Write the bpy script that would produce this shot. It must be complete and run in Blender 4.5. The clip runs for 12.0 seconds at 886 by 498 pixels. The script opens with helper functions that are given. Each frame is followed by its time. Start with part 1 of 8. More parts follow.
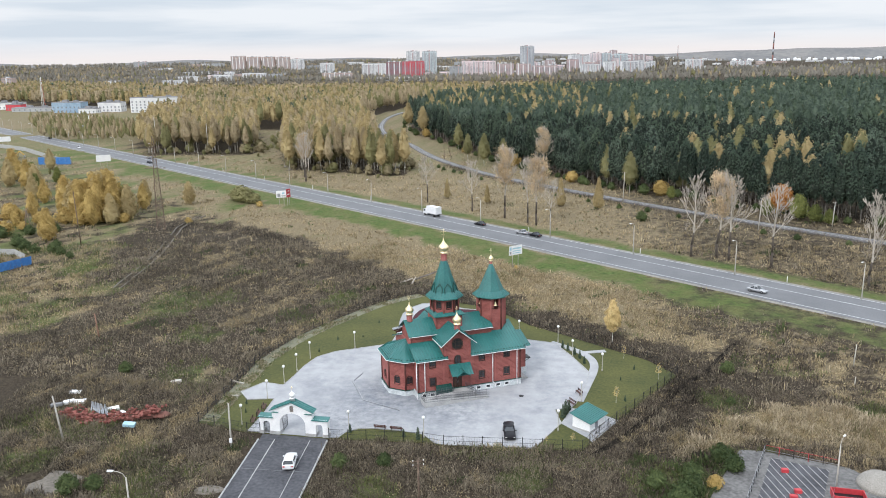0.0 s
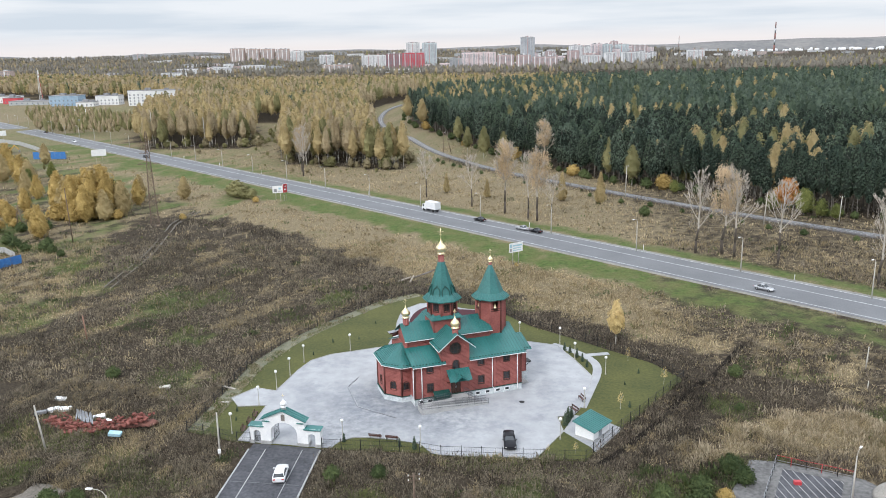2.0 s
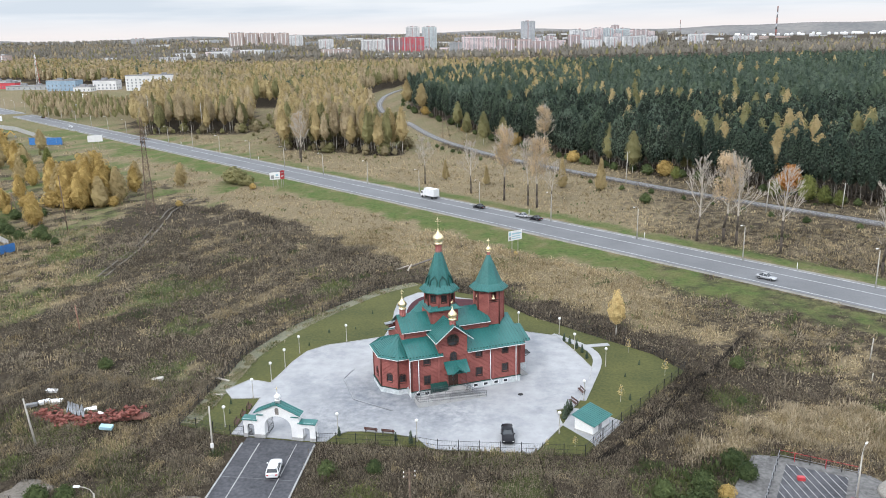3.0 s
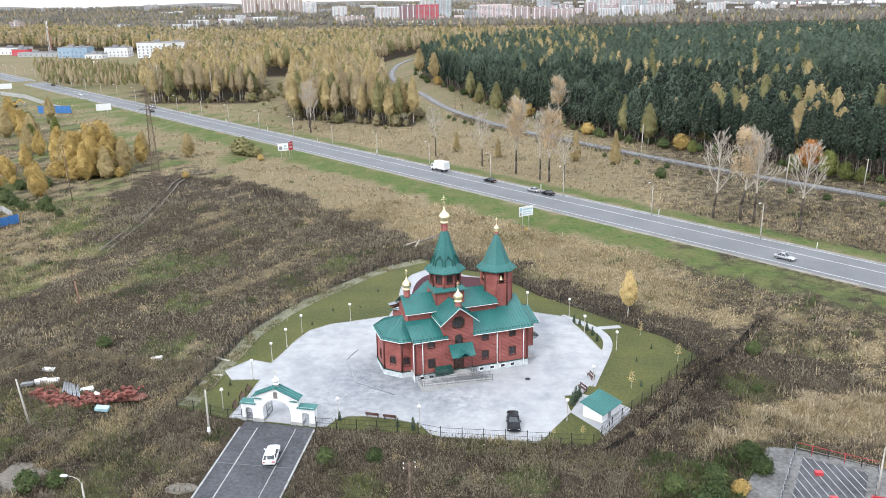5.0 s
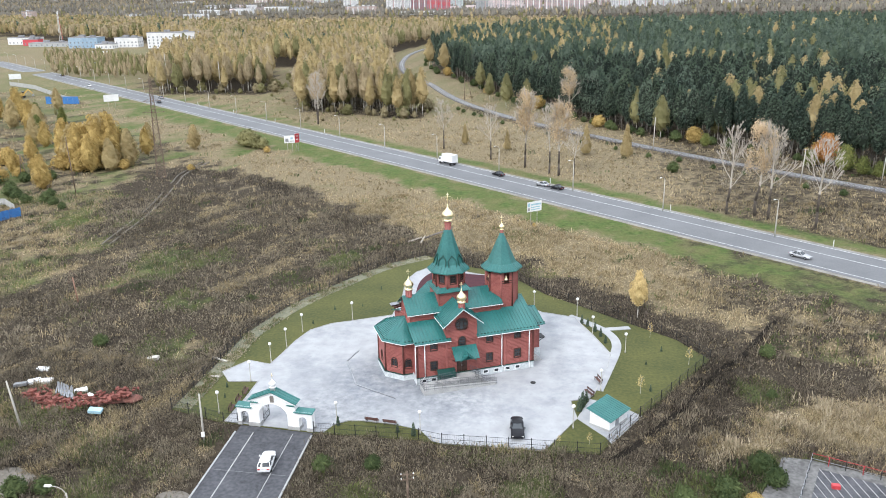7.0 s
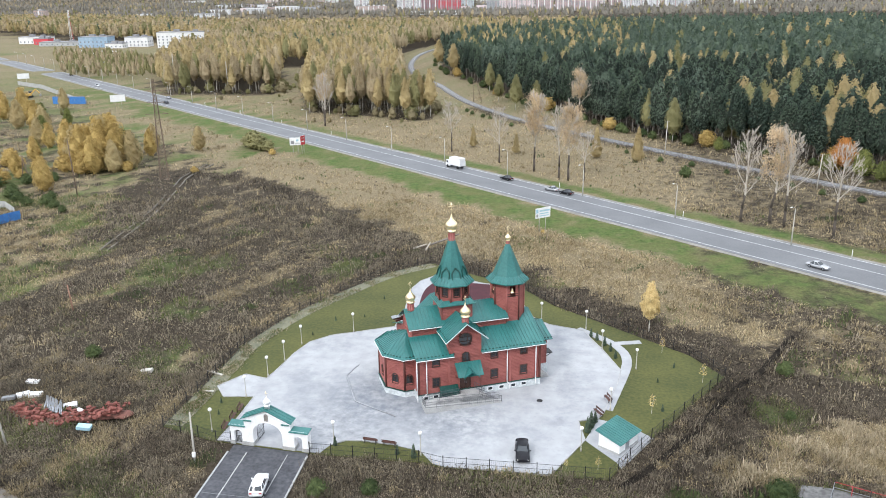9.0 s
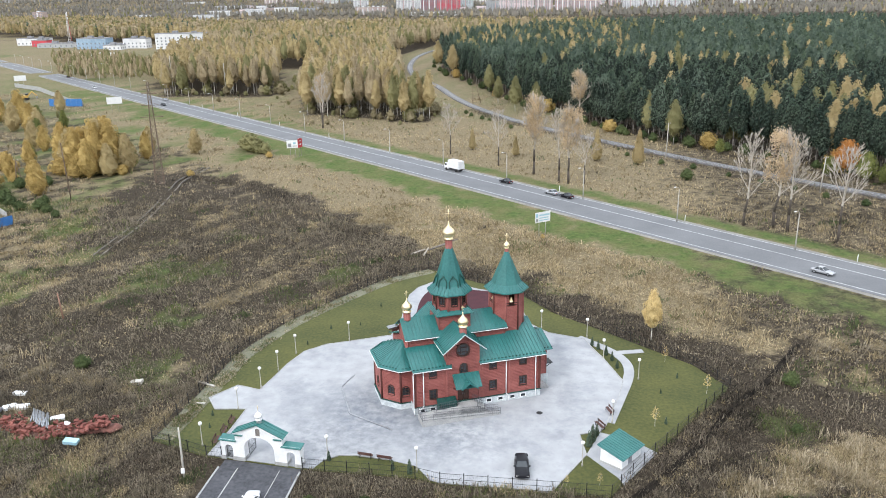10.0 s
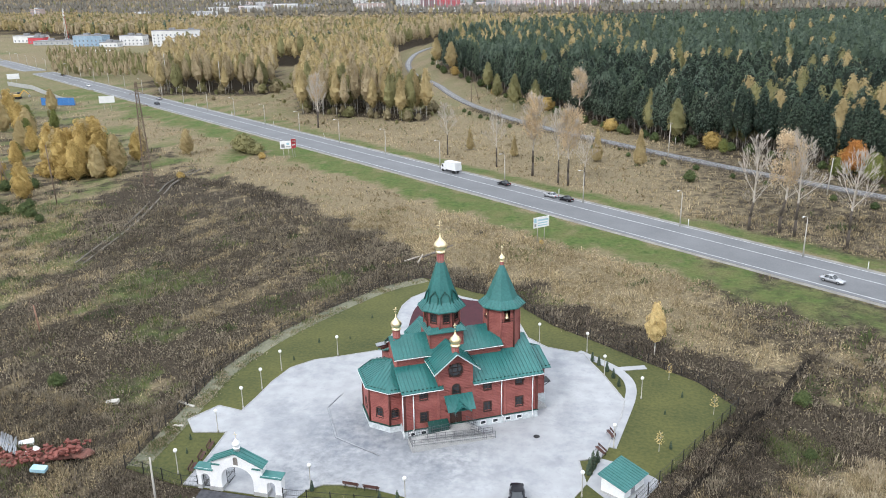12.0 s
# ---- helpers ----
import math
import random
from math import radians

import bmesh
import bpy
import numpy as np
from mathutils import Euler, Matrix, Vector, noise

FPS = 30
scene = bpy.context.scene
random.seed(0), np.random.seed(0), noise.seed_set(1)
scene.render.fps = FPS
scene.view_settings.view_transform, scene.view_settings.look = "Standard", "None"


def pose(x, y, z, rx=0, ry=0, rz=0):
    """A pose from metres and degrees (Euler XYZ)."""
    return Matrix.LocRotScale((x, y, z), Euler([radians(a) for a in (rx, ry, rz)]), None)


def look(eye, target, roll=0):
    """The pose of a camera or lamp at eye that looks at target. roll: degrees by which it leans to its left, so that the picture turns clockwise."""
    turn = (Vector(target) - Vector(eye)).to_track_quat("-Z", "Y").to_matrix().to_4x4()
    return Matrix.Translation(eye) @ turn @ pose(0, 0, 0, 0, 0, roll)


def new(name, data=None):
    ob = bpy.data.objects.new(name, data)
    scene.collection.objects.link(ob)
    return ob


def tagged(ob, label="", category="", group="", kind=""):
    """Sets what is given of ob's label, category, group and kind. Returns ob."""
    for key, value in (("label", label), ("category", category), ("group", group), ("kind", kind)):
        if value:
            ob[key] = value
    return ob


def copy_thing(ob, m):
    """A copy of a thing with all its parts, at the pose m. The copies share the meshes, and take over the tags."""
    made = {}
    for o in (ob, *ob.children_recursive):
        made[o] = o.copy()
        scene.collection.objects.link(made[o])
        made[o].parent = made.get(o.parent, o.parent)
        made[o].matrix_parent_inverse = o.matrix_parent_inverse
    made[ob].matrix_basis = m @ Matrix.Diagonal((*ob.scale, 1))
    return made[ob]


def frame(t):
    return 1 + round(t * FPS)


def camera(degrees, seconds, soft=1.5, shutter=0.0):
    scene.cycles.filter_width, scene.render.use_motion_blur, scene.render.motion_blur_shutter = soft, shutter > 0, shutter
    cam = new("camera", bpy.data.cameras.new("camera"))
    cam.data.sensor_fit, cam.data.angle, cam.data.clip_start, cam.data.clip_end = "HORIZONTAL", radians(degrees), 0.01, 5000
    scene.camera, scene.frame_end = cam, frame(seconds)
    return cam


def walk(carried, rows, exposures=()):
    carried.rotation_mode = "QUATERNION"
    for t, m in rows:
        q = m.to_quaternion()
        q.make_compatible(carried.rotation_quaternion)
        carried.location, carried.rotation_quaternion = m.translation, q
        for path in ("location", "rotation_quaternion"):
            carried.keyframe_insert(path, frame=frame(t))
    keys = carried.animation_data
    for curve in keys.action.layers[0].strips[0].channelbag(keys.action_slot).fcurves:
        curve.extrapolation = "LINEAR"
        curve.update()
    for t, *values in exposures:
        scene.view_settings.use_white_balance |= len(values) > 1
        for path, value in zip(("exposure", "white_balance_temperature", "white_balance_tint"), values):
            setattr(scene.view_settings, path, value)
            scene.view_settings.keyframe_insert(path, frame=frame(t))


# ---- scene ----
cam = camera(58.3, 12.0, 0.95)
EXPOSURE = -0.04
PATH = [
    (0, (-0.66, -1.013, 54.114), (-0.832, 0.924, 53.648), -1.0),
    (0.5, (-0.635, 0.515, 54.163), (-0.808, 2.452, 53.697), -1.1),
    (1, (-0.677, 1.624, 54.23), (-0.851, 3.561, 53.765), -1.1),
    (1.5, (-0.663, 2.8, 54.329), (-0.837, 4.736, 53.858), -1.1),
    (2, (-0.527, 4.05, 54.376), (-0.701, 5.982, 53.89), -1.2),
    (2.5, (-0.362, 5.368, 54.356), (-0.537, 7.296, 53.852), -1.2),
    (3, (-0.323, 6.691, 54.45), (-0.497, 8.614, 53.928), -1.2),
    (5, (0.349, 11.454, 54.609), (0.143, 13.352, 54.015), -1.0),
    (5.5, (0.549, 12.432, 54.54), (0.343, 14.325, 53.928), -1.0),
    (6, (0.72, 13.558, 54.55), (0.51, 15.449, 53.935), -1.1),
    (6.5, (0.961, 14.624, 54.584), (0.739, 16.514, 53.968), -1.1),
    (7, (1.049, 15.536, 54.619), (0.816, 17.425, 54.003), -1.0),
    (9, (1.329, 20.559, 54.757), (1.072, 22.445, 54.141), -0.9),
    (9.5, (1.324, 22.062, 54.764), (1.068, 23.948, 54.149), -0.9),
    (10, (1.331, 23.696, 54.816), (1.074, 25.582, 54.202), -1.0),
    (10.5, (1.354, 25.319, 54.865), (1.097, 27.205, 54.251), -1.0),
    (11, (1.401, 26.925, 54.949), (1.144, 28.811, 54.335), -1.0),
    (11.5, (1.507, 28.64, 54.984), (1.249, 30.526, 54.369), -1.0),
    (12, (1.675, 30.377, 55.068), (1.417, 32.26, 54.445), -1.1),
]
walk(cam, [(t, look(*p)) for t, *p in PATH], exposures=[(0.0, EXPOSURE), (2.2, EXPOSURE), (5.0, EXPOSURE + 0.3), (9.0, EXPOSURE + 0.25), (12.0, EXPOSURE + 0.14)])

# ---- daylight: an even overcast sky with a brighter rim over the horizon ----
SUN_DIR = (-0.38, -0.66, 0.65)          # towards the veiled sun
sun_el = math.asin(SUN_DIR[2] / Vector(SUN_DIR).length)
sun_az = math.atan2(SUN_DIR[0], SUN_DIR[1])
world = bpy.data.worlds.new("overcast_sky")
scene.world = world
world.use_nodes = True
wn, wl = world.node_tree.nodes, world.node_tree.links
wn.clear()
w_out = wn.new("ShaderNodeOutputWorld")
w_bg = wn.new("ShaderNodeBackground")
w_sky = wn.new("ShaderNodeTexSky")
w_sky.sky_type, w_sky.sun_disc = "NISHITA", False
w_sky.sun_elevation, w_sky.sun_rotation = sun_el, sun_az
w_sky.air_density, w_sky.dust_density = 1.0, 2.0
w_co = wn.new("ShaderNodeTexCoord")
w_sep = wn.new("ShaderNodeSeparateXYZ")
w_map = wn.new("ShaderNodeMapping")
w_map.inputs["Scale"].default_value = (2.2, 2.2, 26.0)
w_noise = wn.new("ShaderNodeTexNoise")
w_noise.inputs["Scale"].default_value, w_noise.inputs["Detail"].default_value = 1.6, 5.0
w_cloud = wn.new("ShaderNodeValToRGB")
w_cloud.color_ramp.elements[0].position, w_cloud.color_ramp.elements[0].color = 0.38, (6.9, 7.7, 8.7, 1)
w_cloud.color_ramp.elements[1].position, w_cloud.color_ramp.elements[1].color = 0.60, (8.9, 9.3, 9.9, 1)
w_rim = wn.new("ShaderNodeMapRange")
w_rim.inputs["From Min"].default_value, w_rim.inputs["From Max"].default_value = 0.006, 0.026
w_rim.inputs["To Min"].default_value, w_rim.inputs["To Max"].default_value = 1.0, 0.0
w_mix = wn.new("ShaderNodeMixRGB")
w_mix.inputs[2].default_value = (9.6, 9.15, 9.2, 1)
w_all = wn.new("ShaderNodeMixRGB")
w_all.inputs[0].default_value = 0.9
wl.new(w_co.outputs["Generated"], w_map.inputs["Vector"])
wl.new(w_map.outputs["Vector"], w_noise.inputs["Vector"])
wl.new(w_noise.outputs["Fac"], w_cloud.inputs["Fac"])
wl.new(w_co.outputs["Generated"], w_sep.inputs["Vector"])
wl.new(w_sep.outputs["Z"], w_rim.inputs["Value"])
wl.new(w_rim.outputs["Result"], w_mix.inputs[0])
wl.new(w_cloud.outputs["Color"], w_mix.inputs[1])
wl.new(w_sky.outputs["Color"], w_all.inputs[1])
wl.new(w_mix.outputs["Color"], w_all.inputs[2])
w_up = wn.new("ShaderNodeMapRange")      # overcast: the zenith is brighter than the rim
w_up.inputs["From Min"].default_value, w_up.inputs["From Max"].default_value = 0.08, 0.75
w_up.inputs["To Min"].default_value, w_up.inputs["To Max"].default_value = 1.0, 2.1
w_scale = wn.new("ShaderNodeVectorMath")
w_scale.operation = "SCALE"
wl.new(w_sep.outputs["Z"], w_up.inputs["Value"])
wl.new(w_all.outputs["Color"], w_scale.inputs[0])
wl.new(w_up.outputs["Result"], w_scale.inputs["Scale"])
wl.new(w_scale.outputs["Vector"], w_bg.inputs["Color"])
w_bg.inputs["Strength"].default_value = 0.105
wl.new(w_bg.outputs["Background"], w_out.inputs["Surface"])

sun = new("sun", bpy.data.lights.new("sun", "SUN"))
sun.data.energy, sun.data.angle, sun.data.color = 1.75, radians(14), (1.0, 0.985, 0.96)
sun.matrix_world = look((0, 0, 200), (-SUN_DIR[0] * 100, -SUN_DIR[1] * 100, 200 - SUN_DIR[2] * 100))


# ---- materials ----
def material(name, dark, light, scale=1.0, rough=0.8, bump=0.0, fine=None, metal=0.0, spread=0.0, spec=0.5, contrast=0.25):
    """A surface whose colour runs from dark to light over two sizes of noise, with fine relief."""
    m = bpy.data.materials.new(name)
    m.use_nodes = True
    n, l = m.node_tree.nodes, m.node_tree.links
    b = n["Principled BSDF"]
    b.inputs["Roughness"].default_value, b.inputs["Metallic"].default_value = rough, metal
    b.inputs["Specular IOR Level"].default_value = spec
    geo = n.new("ShaderNodeNewGeometry")
    big, small = n.new("ShaderNodeTexNoise"), n.new("ShaderNodeTexNoise")
    big.inputs["Scale"].default_value, big.inputs["Detail"].default_value = scale, 4
    small.inputs["Scale"].default_value, small.inputs["Detail"].default_value = fine or scale * 9, 3
    l.new(geo.outputs["Position"], big.inputs["Vector"])
    l.new(geo.outputs["Position"], small.inputs["Vector"])
    mix = n.new("ShaderNodeMath")
    mix.operation = "ADD"
    half = n.new("ShaderNodeMath")
    half.operation, half.inputs[1].default_value = "MULTIPLY", 0.5
    l.new(big.outputs["Fac"], mix.inputs[0])
    l.new(small.outputs["Fac"], mix.inputs[1])
    l.new(mix.outputs[0], half.inputs[0])
    ramp = n.new("ShaderNodeValToRGB")
    e = ramp.color_ramp.elements
    e[0].position, e[0].color = 0.5 - contrast / 2, (*dark, 1)
    e[1].position, e[1].color = 0.5 + contrast / 2, (*light, 1)
    l.new(half.outputs[0], ramp.inputs["Fac"])
    colour = ramp.outputs["Color"]
    if spread:
        info = n.new("ShaderNodeObjectInfo")
        vary = n.new("ShaderNodeHueSaturation")
        rng = n.new("ShaderNodeMapRange")
        rng.inputs["To Min"].default_value, rng.inputs["To Max"].default_value = 1 - spread, 1 + spread
        l.new(info.outputs["Random"], rng.inputs["Value"])
        l.new(rng.outputs["Result"], vary.inputs["Value"])
        l.new(colour, vary.inputs["Color"])
        colour = vary.outputs["Color"]
    l.new(colour, b.inputs["Base Color"])
    if bump:
        bp = n.new("ShaderNodeBump")
        bp.inputs["Strength"].default_value, bp.inputs["Distance"].default_value = 0.6, bump
        l.new(small.outputs["Fac"], bp.inputs["Height"])
        l.new(bp.outputs["Normal"], b.inputs["Normal"])
    return m


def leaf_material(name, dark, light, scale=0.12, vary=0.34):
    """Foliage: colour drifts from branch to branch and leaf to leaf, and some light passes through."""
    m = bpy.data.materials.new(name)
    m.use_nodes = True
    n, l = m.node_tree.nodes, m.node_tree.links
    b = n["Principled BSDF"]
    b.inputs["Roughness"].default_value = 0.75
    b.inputs["Specular IOR Level"].default_value = 0.15
    geo = n.new("ShaderNodeNewGeometry")
    tex = n.new("ShaderNodeTexNoise")
    tex.inputs["Scale"].default_value, tex.inputs["Detail"].default_value = scale, 3
    l.new(geo.outputs["Position"], tex.inputs["Vector"])
    add = n.new("ShaderNodeMath")
    add.operation = "MULTIPLY_ADD"
    add.inputs[1].default_value = vary
    l.new(geo.outputs["Random Per Island"], add.inputs[0])
    sub = n.new("ShaderNodeMath")
    sub.operation, sub.inputs[1].default_value = "SUBTRACT", vary / 2
    l.new(tex.outputs["Fac"], sub.inputs[0])
    l.new(sub.outputs[0], add.inputs[2])
    ramp = n.new("ShaderNodeValToRGB")
    e = ramp.color_ramp.elements
    e[0].position, e[0].color = 0.25, (*dark, 1)
    e[1].position, e[1].color = 0.75, (*light, 1)
    l.new(add.outputs[0], ramp.inputs["Fac"])
    l.new(ramp.outputs["Color"], b.inputs["Base Color"])
    tr = n.new("ShaderNodeBsdfTranslucent")
    l.new(ramp.outputs["Color"], tr.inputs["Color"])
    mx = n.new("ShaderNodeMixShader")
    mx.inputs[0].default_value = 0.18
    l.new(b.outputs["BSDF"], mx.inputs[1])
    l.new(tr.outputs["BSDF"], mx.inputs[2])
    l.new(mx.outputs["Shader"], n["Material Output"].inputs["Surface"])
    return m


M_LOG = material("red_stained_log", (0.22, 0.062, 0.054), (0.385, 0.130, 0.112), 0.7, 0.6, 0.01, fine=9, contrast=0.35)
M_LOG_DARK = material("dark_red_log", (0.075, 0.02, 0.015), (0.13, 0.034, 0.026), 0.9, 0.6, 0.01, fine=9)
M_ROOF = material("green_sheet_roof", (0.014, 0.102, 0.096), (0.042, 0.185, 0.174), 0.35, 0.30, 0.004, fine=4, contrast=0.4)
M_ROOF_DARK = material("dark_green_trim", (0.004, 0.045, 0.038), (0.010, 0.075, 0.062), 0.8, 0.45)
M_GOLD = material("gilded_metal", (0.93, 0.74, 0.42), (1.0, 0.88, 0.62), 1.2, 0.34, 0.003, metal=1.0)
M_WHITE = material("white_paint", (0.74, 0.745, 0.76), (0.87, 0.87, 0.87), 0.8, 0.6, 0.004)
M_TRIM = material("pale_green_white_trim", (0.42, 0.50, 0.50), (0.60, 0.66, 0.66), 1.2, 0.6)
M_PLINTH = material("whitewashed_stone", (0.34, 0.38, 0.40), (0.70, 0.73, 0.74), 0.9, 0.85, 0.02, fine=4, contrast=0.35)
M_FRAME = material("dark_brown_frame", (0.035, 0.016, 0.012), (0.065, 0.028, 0.02), 2.0, 0.5)
M_DARK = material("black_steel", (0.014, 0.014, 0.016), (0.03, 0.03, 0.033), 2.0, 0.5, metal=0.3)
M_STEEL = material("grey_steel", (0.24, 0.25, 0.27), (0.40, 0.41, 0.43), 2.0, 0.4, metal=0.6)
M_RAIL = material("dull_grey_railing", (0.10, 0.105, 0.115), (0.18, 0.185, 0.20), 2.0, 0.5, metal=0.4)
M_CONCRETE = material("grey_concrete", (0.30, 0.30, 0.30), (0.46, 0.46, 0.45), 0.8, 0.9, 0.01)
M_POLE = material("pale_concrete_pole", (0.38, 0.36, 0.32), (0.55, 0.52, 0.47), 1.5, 0.9, 0.01)
M_WOODPOLE = material("weathered_wood", (0.10, 0.07, 0.05), (0.22, 0.16, 0.12), 1.5, 0.9, 0.01)
M_BLACKPAINT = material("black_car_paint", (0.006, 0.006, 0.009), (0.012, 0.012, 0.016), 2.0, 0.32, spec=0.25)
M_WHITEPAINT = material("white_car_paint", (0.70, 0.71, 0.73), (0.80, 0.80, 0.80), 2.0, 0.2, spec=0.7)
M_SILVER = material("silver_car_paint", (0.42, 0.43, 0.45), (0.52, 0.53, 0.55), 2.0, 0.25, metal=0.5)
M_TYRE = material("tyre_rubber", (0.012, 0.012, 0.012), (0.025, 0.025, 0.025), 4.0, 0.9)
M_RED = material("red_paint", (0.38, 0.03, 0.04), (0.55, 0.06, 0.07), 1.5, 0.5)
M_BLUE = material("blue_sheet", (0.03, 0.13, 0.38), (0.06, 0.22, 0.52), 1.5, 0.5)
M_BROWNWOOD = material("brown_bench_wood", (0.055, 0.022, 0.018), (0.11, 0.045, 0.035), 2.0, 0.6)
M_LAMPGLASS = material("milky_lamp_globe", (0.78, 0.78, 0.76), (0.86, 0.86, 0.84), 2.0, 0.3)
M_BARK = material("grey_bark", (0.10, 0.085, 0.075), (0.26, 0.235, 0.21), 1.2, 0.95, 0.03, contrast=0.4)
M_DARKBARK = material("dark_furrowed_bark", (0.040, 0.032, 0.026), (0.12, 0.10, 0.085), 1.2, 0.95, 0.03, contrast=0.4)
M_BIRCHBARK = material("birch_bark", (0.26, 0.24, 0.21), (0.66, 0.63, 0.58), 1.5, 0.9, 0.02, contrast=0.3)
M_TWIG = material("pale_twigs", (0.34, 0.30, 0.255), (0.56, 0.51, 0.45), 0.8, 0.95)
M_ORANGEBRICK = material("orange_building_bricks", (0.13, 0.045, 0.036), (0.27, 0.09, 0.07), 0.8, 0.9, 0.02)
M_BURGUNDY = material("burgundy_paving", (0.036, 0.006, 0.011), (0.066, 0.012, 0.019), 0.6, 0.9, 0.01)
M_YELLOW = material("yellow_machine_paint", (0.50, 0.30, 0.06), (0.62, 0.40, 0.12), 1.5, 0.5)

L_GOLD = leaf_material("golden_birch_leaves", (0.28, 0.215, 0.105), (0.53, 0.425, 0.225), vary=0.12)
L_AMBER = leaf_material("amber_birch_leaves", (0.29, 0.20, 0.066), (0.58, 0.425, 0.165), vary=0.4)
L_OCHRE = leaf_material("ochre_birch_leaves", (0.27, 0.21, 0.125), (0.49, 0.405, 0.262), vary=0.12)
L_OLIVE = leaf_material("olive_autumn_leaves", (0.140, 0.134, 0.060), (0.31, 0.290, 0.140), vary=0.10)
L_PEACH = leaf_material("pale_orange_leaves", (0.40, 0.29, 0.17), (0.70, 0.55, 0.37))
L_PALE = leaf_material("pale_yellow_leaves", (0.42, 0.31, 0.13), (0.78, 0.61, 0.31))
L_ORANGE = leaf_material("bright_orange_leaves", (0.26, 0.10, 0.025), (0.54, 0.25, 0.075), vary=0.5)
L_PINE = leaf_material("pine_needles", (0.038, 0.060, 0.042), (0.112, 0.150, 0.098), vary=0.3)
L_PINE_C = leaf_material("dull_dark_pine_needles", (0.026, 0.045, 0.035), (0.082, 0.112, 0.078), vary=0.3)
L_PINE_B = leaf_material("blue_green_pine_needles", (0.050, 0.076, 0.060), (0.140, 0.180, 0.130), vary=0.3)
# near-black crown inside: shade between the needle clumps is put into this colour
L_INNER = leaf_material("inner_needles_painted_shade", (0.010, 0.016, 0.012), (0.034, 0.045, 0.033))
L_MOSS = leaf_material("yellow_green_leaves", (0.070, 0.085, 0.026), (0.22, 0.235, 0.075))
L_GREEN = leaf_material("green_shrub_leaves", (0.036, 0.056, 0.022), (0.118, 0.148, 0.060))
L_WEED = leaf_material("brown_dry_weeds", (0.094, 0.080, 0.060), (0.350, 0.298, 0.222), 0.05, 0.5)
L_DEAD = leaf_material("dark_dead_stems", (0.026, 0.023, 0.019), (0.225, 0.186, 0.145), 0.06, 0.6)
L_CREAM = leaf_material("pale_cream_grass", (0.22, 0.18, 0.115), (0.62, 0.53, 0.39), 0.08, 0.5)
L_STRAW = leaf_material("straw_grass", (0.190, 0.150, 0.086), (0.56, 0.46, 0.295), 0.06, 0.5)
# paler and greyer than near leaves: distance haze is put into the colour
L_FAR = leaf_material("far_foliage_painted_haze", (0.15, 0.142, 0.122), (0.30, 0.275, 0.232), 0.01)
L_GRASS = leaf_material("green_grass", (0.075, 0.098, 0.036), (0.20, 0.220, 0.085), 0.06)


def glass_material(name, tint):
    m = bpy.data.materials.new(name)
    m.use_nodes = True
    b = m.node_tree.nodes["Principled BSDF"]
    b.inputs["Base Color"].default_value = (*tint, 1)
    b.inputs["Roughness"].default_value = 0.08
    b.inputs["Specular IOR Level"].default_value = 0.8
    return m


M_GLASS = glass_material("dark_window_glass", (0.030, 0.036, 0.042))


# ---- mesh helpers ----
def part(name, bm, mat, parent=None, label=""):
    """Links a bmesh as one mesh object under its thing or part."""
    me = bpy.data.meshes.new(name)
    bm.to_mesh(me)
    bm.free()
    for m in (mat if isinstance(mat, (list, tuple)) else [mat]):
        me.materials.append(m)
    ob = new(name, me)
    if parent:
        ob.parent = parent
    if label:
        ob["label"] = label
    return ob


def thing(name, m, label, category, group="", kind=""):
    ob = new(name)
    ob.matrix_basis = m
    ob.empty_display_size = 0.2
    return tagged(ob, label, category, group, kind)


def setting(ob, label, category):
    return tagged(ob, label, category, "", "structure")


def box(bm, x0, x1, y0, y1, z0, z1, index=0):
    v = [bm.verts.new(p) for p in ((x0, y0, z0), (x1, y0, z0), (x1, y1, z0), (x0, y1, z0), (x0, y0, z1), (x1, y0, z1), (x1, y1, z1), (x0, y1, z1))]
    for f in ((3, 2, 1, 0), (4, 5, 6, 7), (0, 1, 5, 4), (1, 2, 6, 5), (2, 3, 7, 6), (3, 0, 4, 7)):
        bm.faces.new([v[i] for i in f]).material_index = index
    return v


def bar(bm, a, b, w, h, up=(0, 0, 1), index=0):
    """A box from a to b, w wide and h high."""
    a, b = Vector(a), Vector(b)
    d = (b - a).normalized()
    s = d.cross(Vector(up))
    s = s.normalized() if s.length > 1e-5 else Vector((1, 0, 0))
    t = s.cross(d)
    v = [bm.verts.new(p + s * (i * w / 2) + t * (j * h / 2)) for p in (a, b) for i, j in ((-1, -1), (1, -1), (1, 1), (-1, 1))]
    for f in ((0, 1, 2, 3), (7, 6, 5, 4), (0, 4, 5, 1), (1, 5, 6, 2), (2, 6, 7, 3), (3, 7, 4, 0)):
        bm.faces.new([v[i] for i in f]).material_index = index


def tube(bm, a, b, r0, r1=None, n=8, index=0, caps=True):
    a, b = Vector(a), Vector(b)
    r1 = r0 if r1 is None else r1
    d = (b - a).normalized()
    s = d.orthogonal().normalized()
    t = d.cross(s)
    rings = [[bm.verts.new(p + (s * math.cos(2 * math.pi * k / n) + t * math.sin(2 * math.pi * k / n)) * r) for k in range(n)] for p, r in ((a, r0), (b, r1))]
    for k in range(n):
        f = bm.faces.new((rings[0][k], rings[0][(k + 1) % n], rings[1][(k + 1) % n], rings[1][k]))
        f.material_index, f.smooth = index, n > 5
    if caps:
        bm.faces.new(rings[0][::-1]).material_index = index
        bm.faces.new(rings[1]).material_index = index


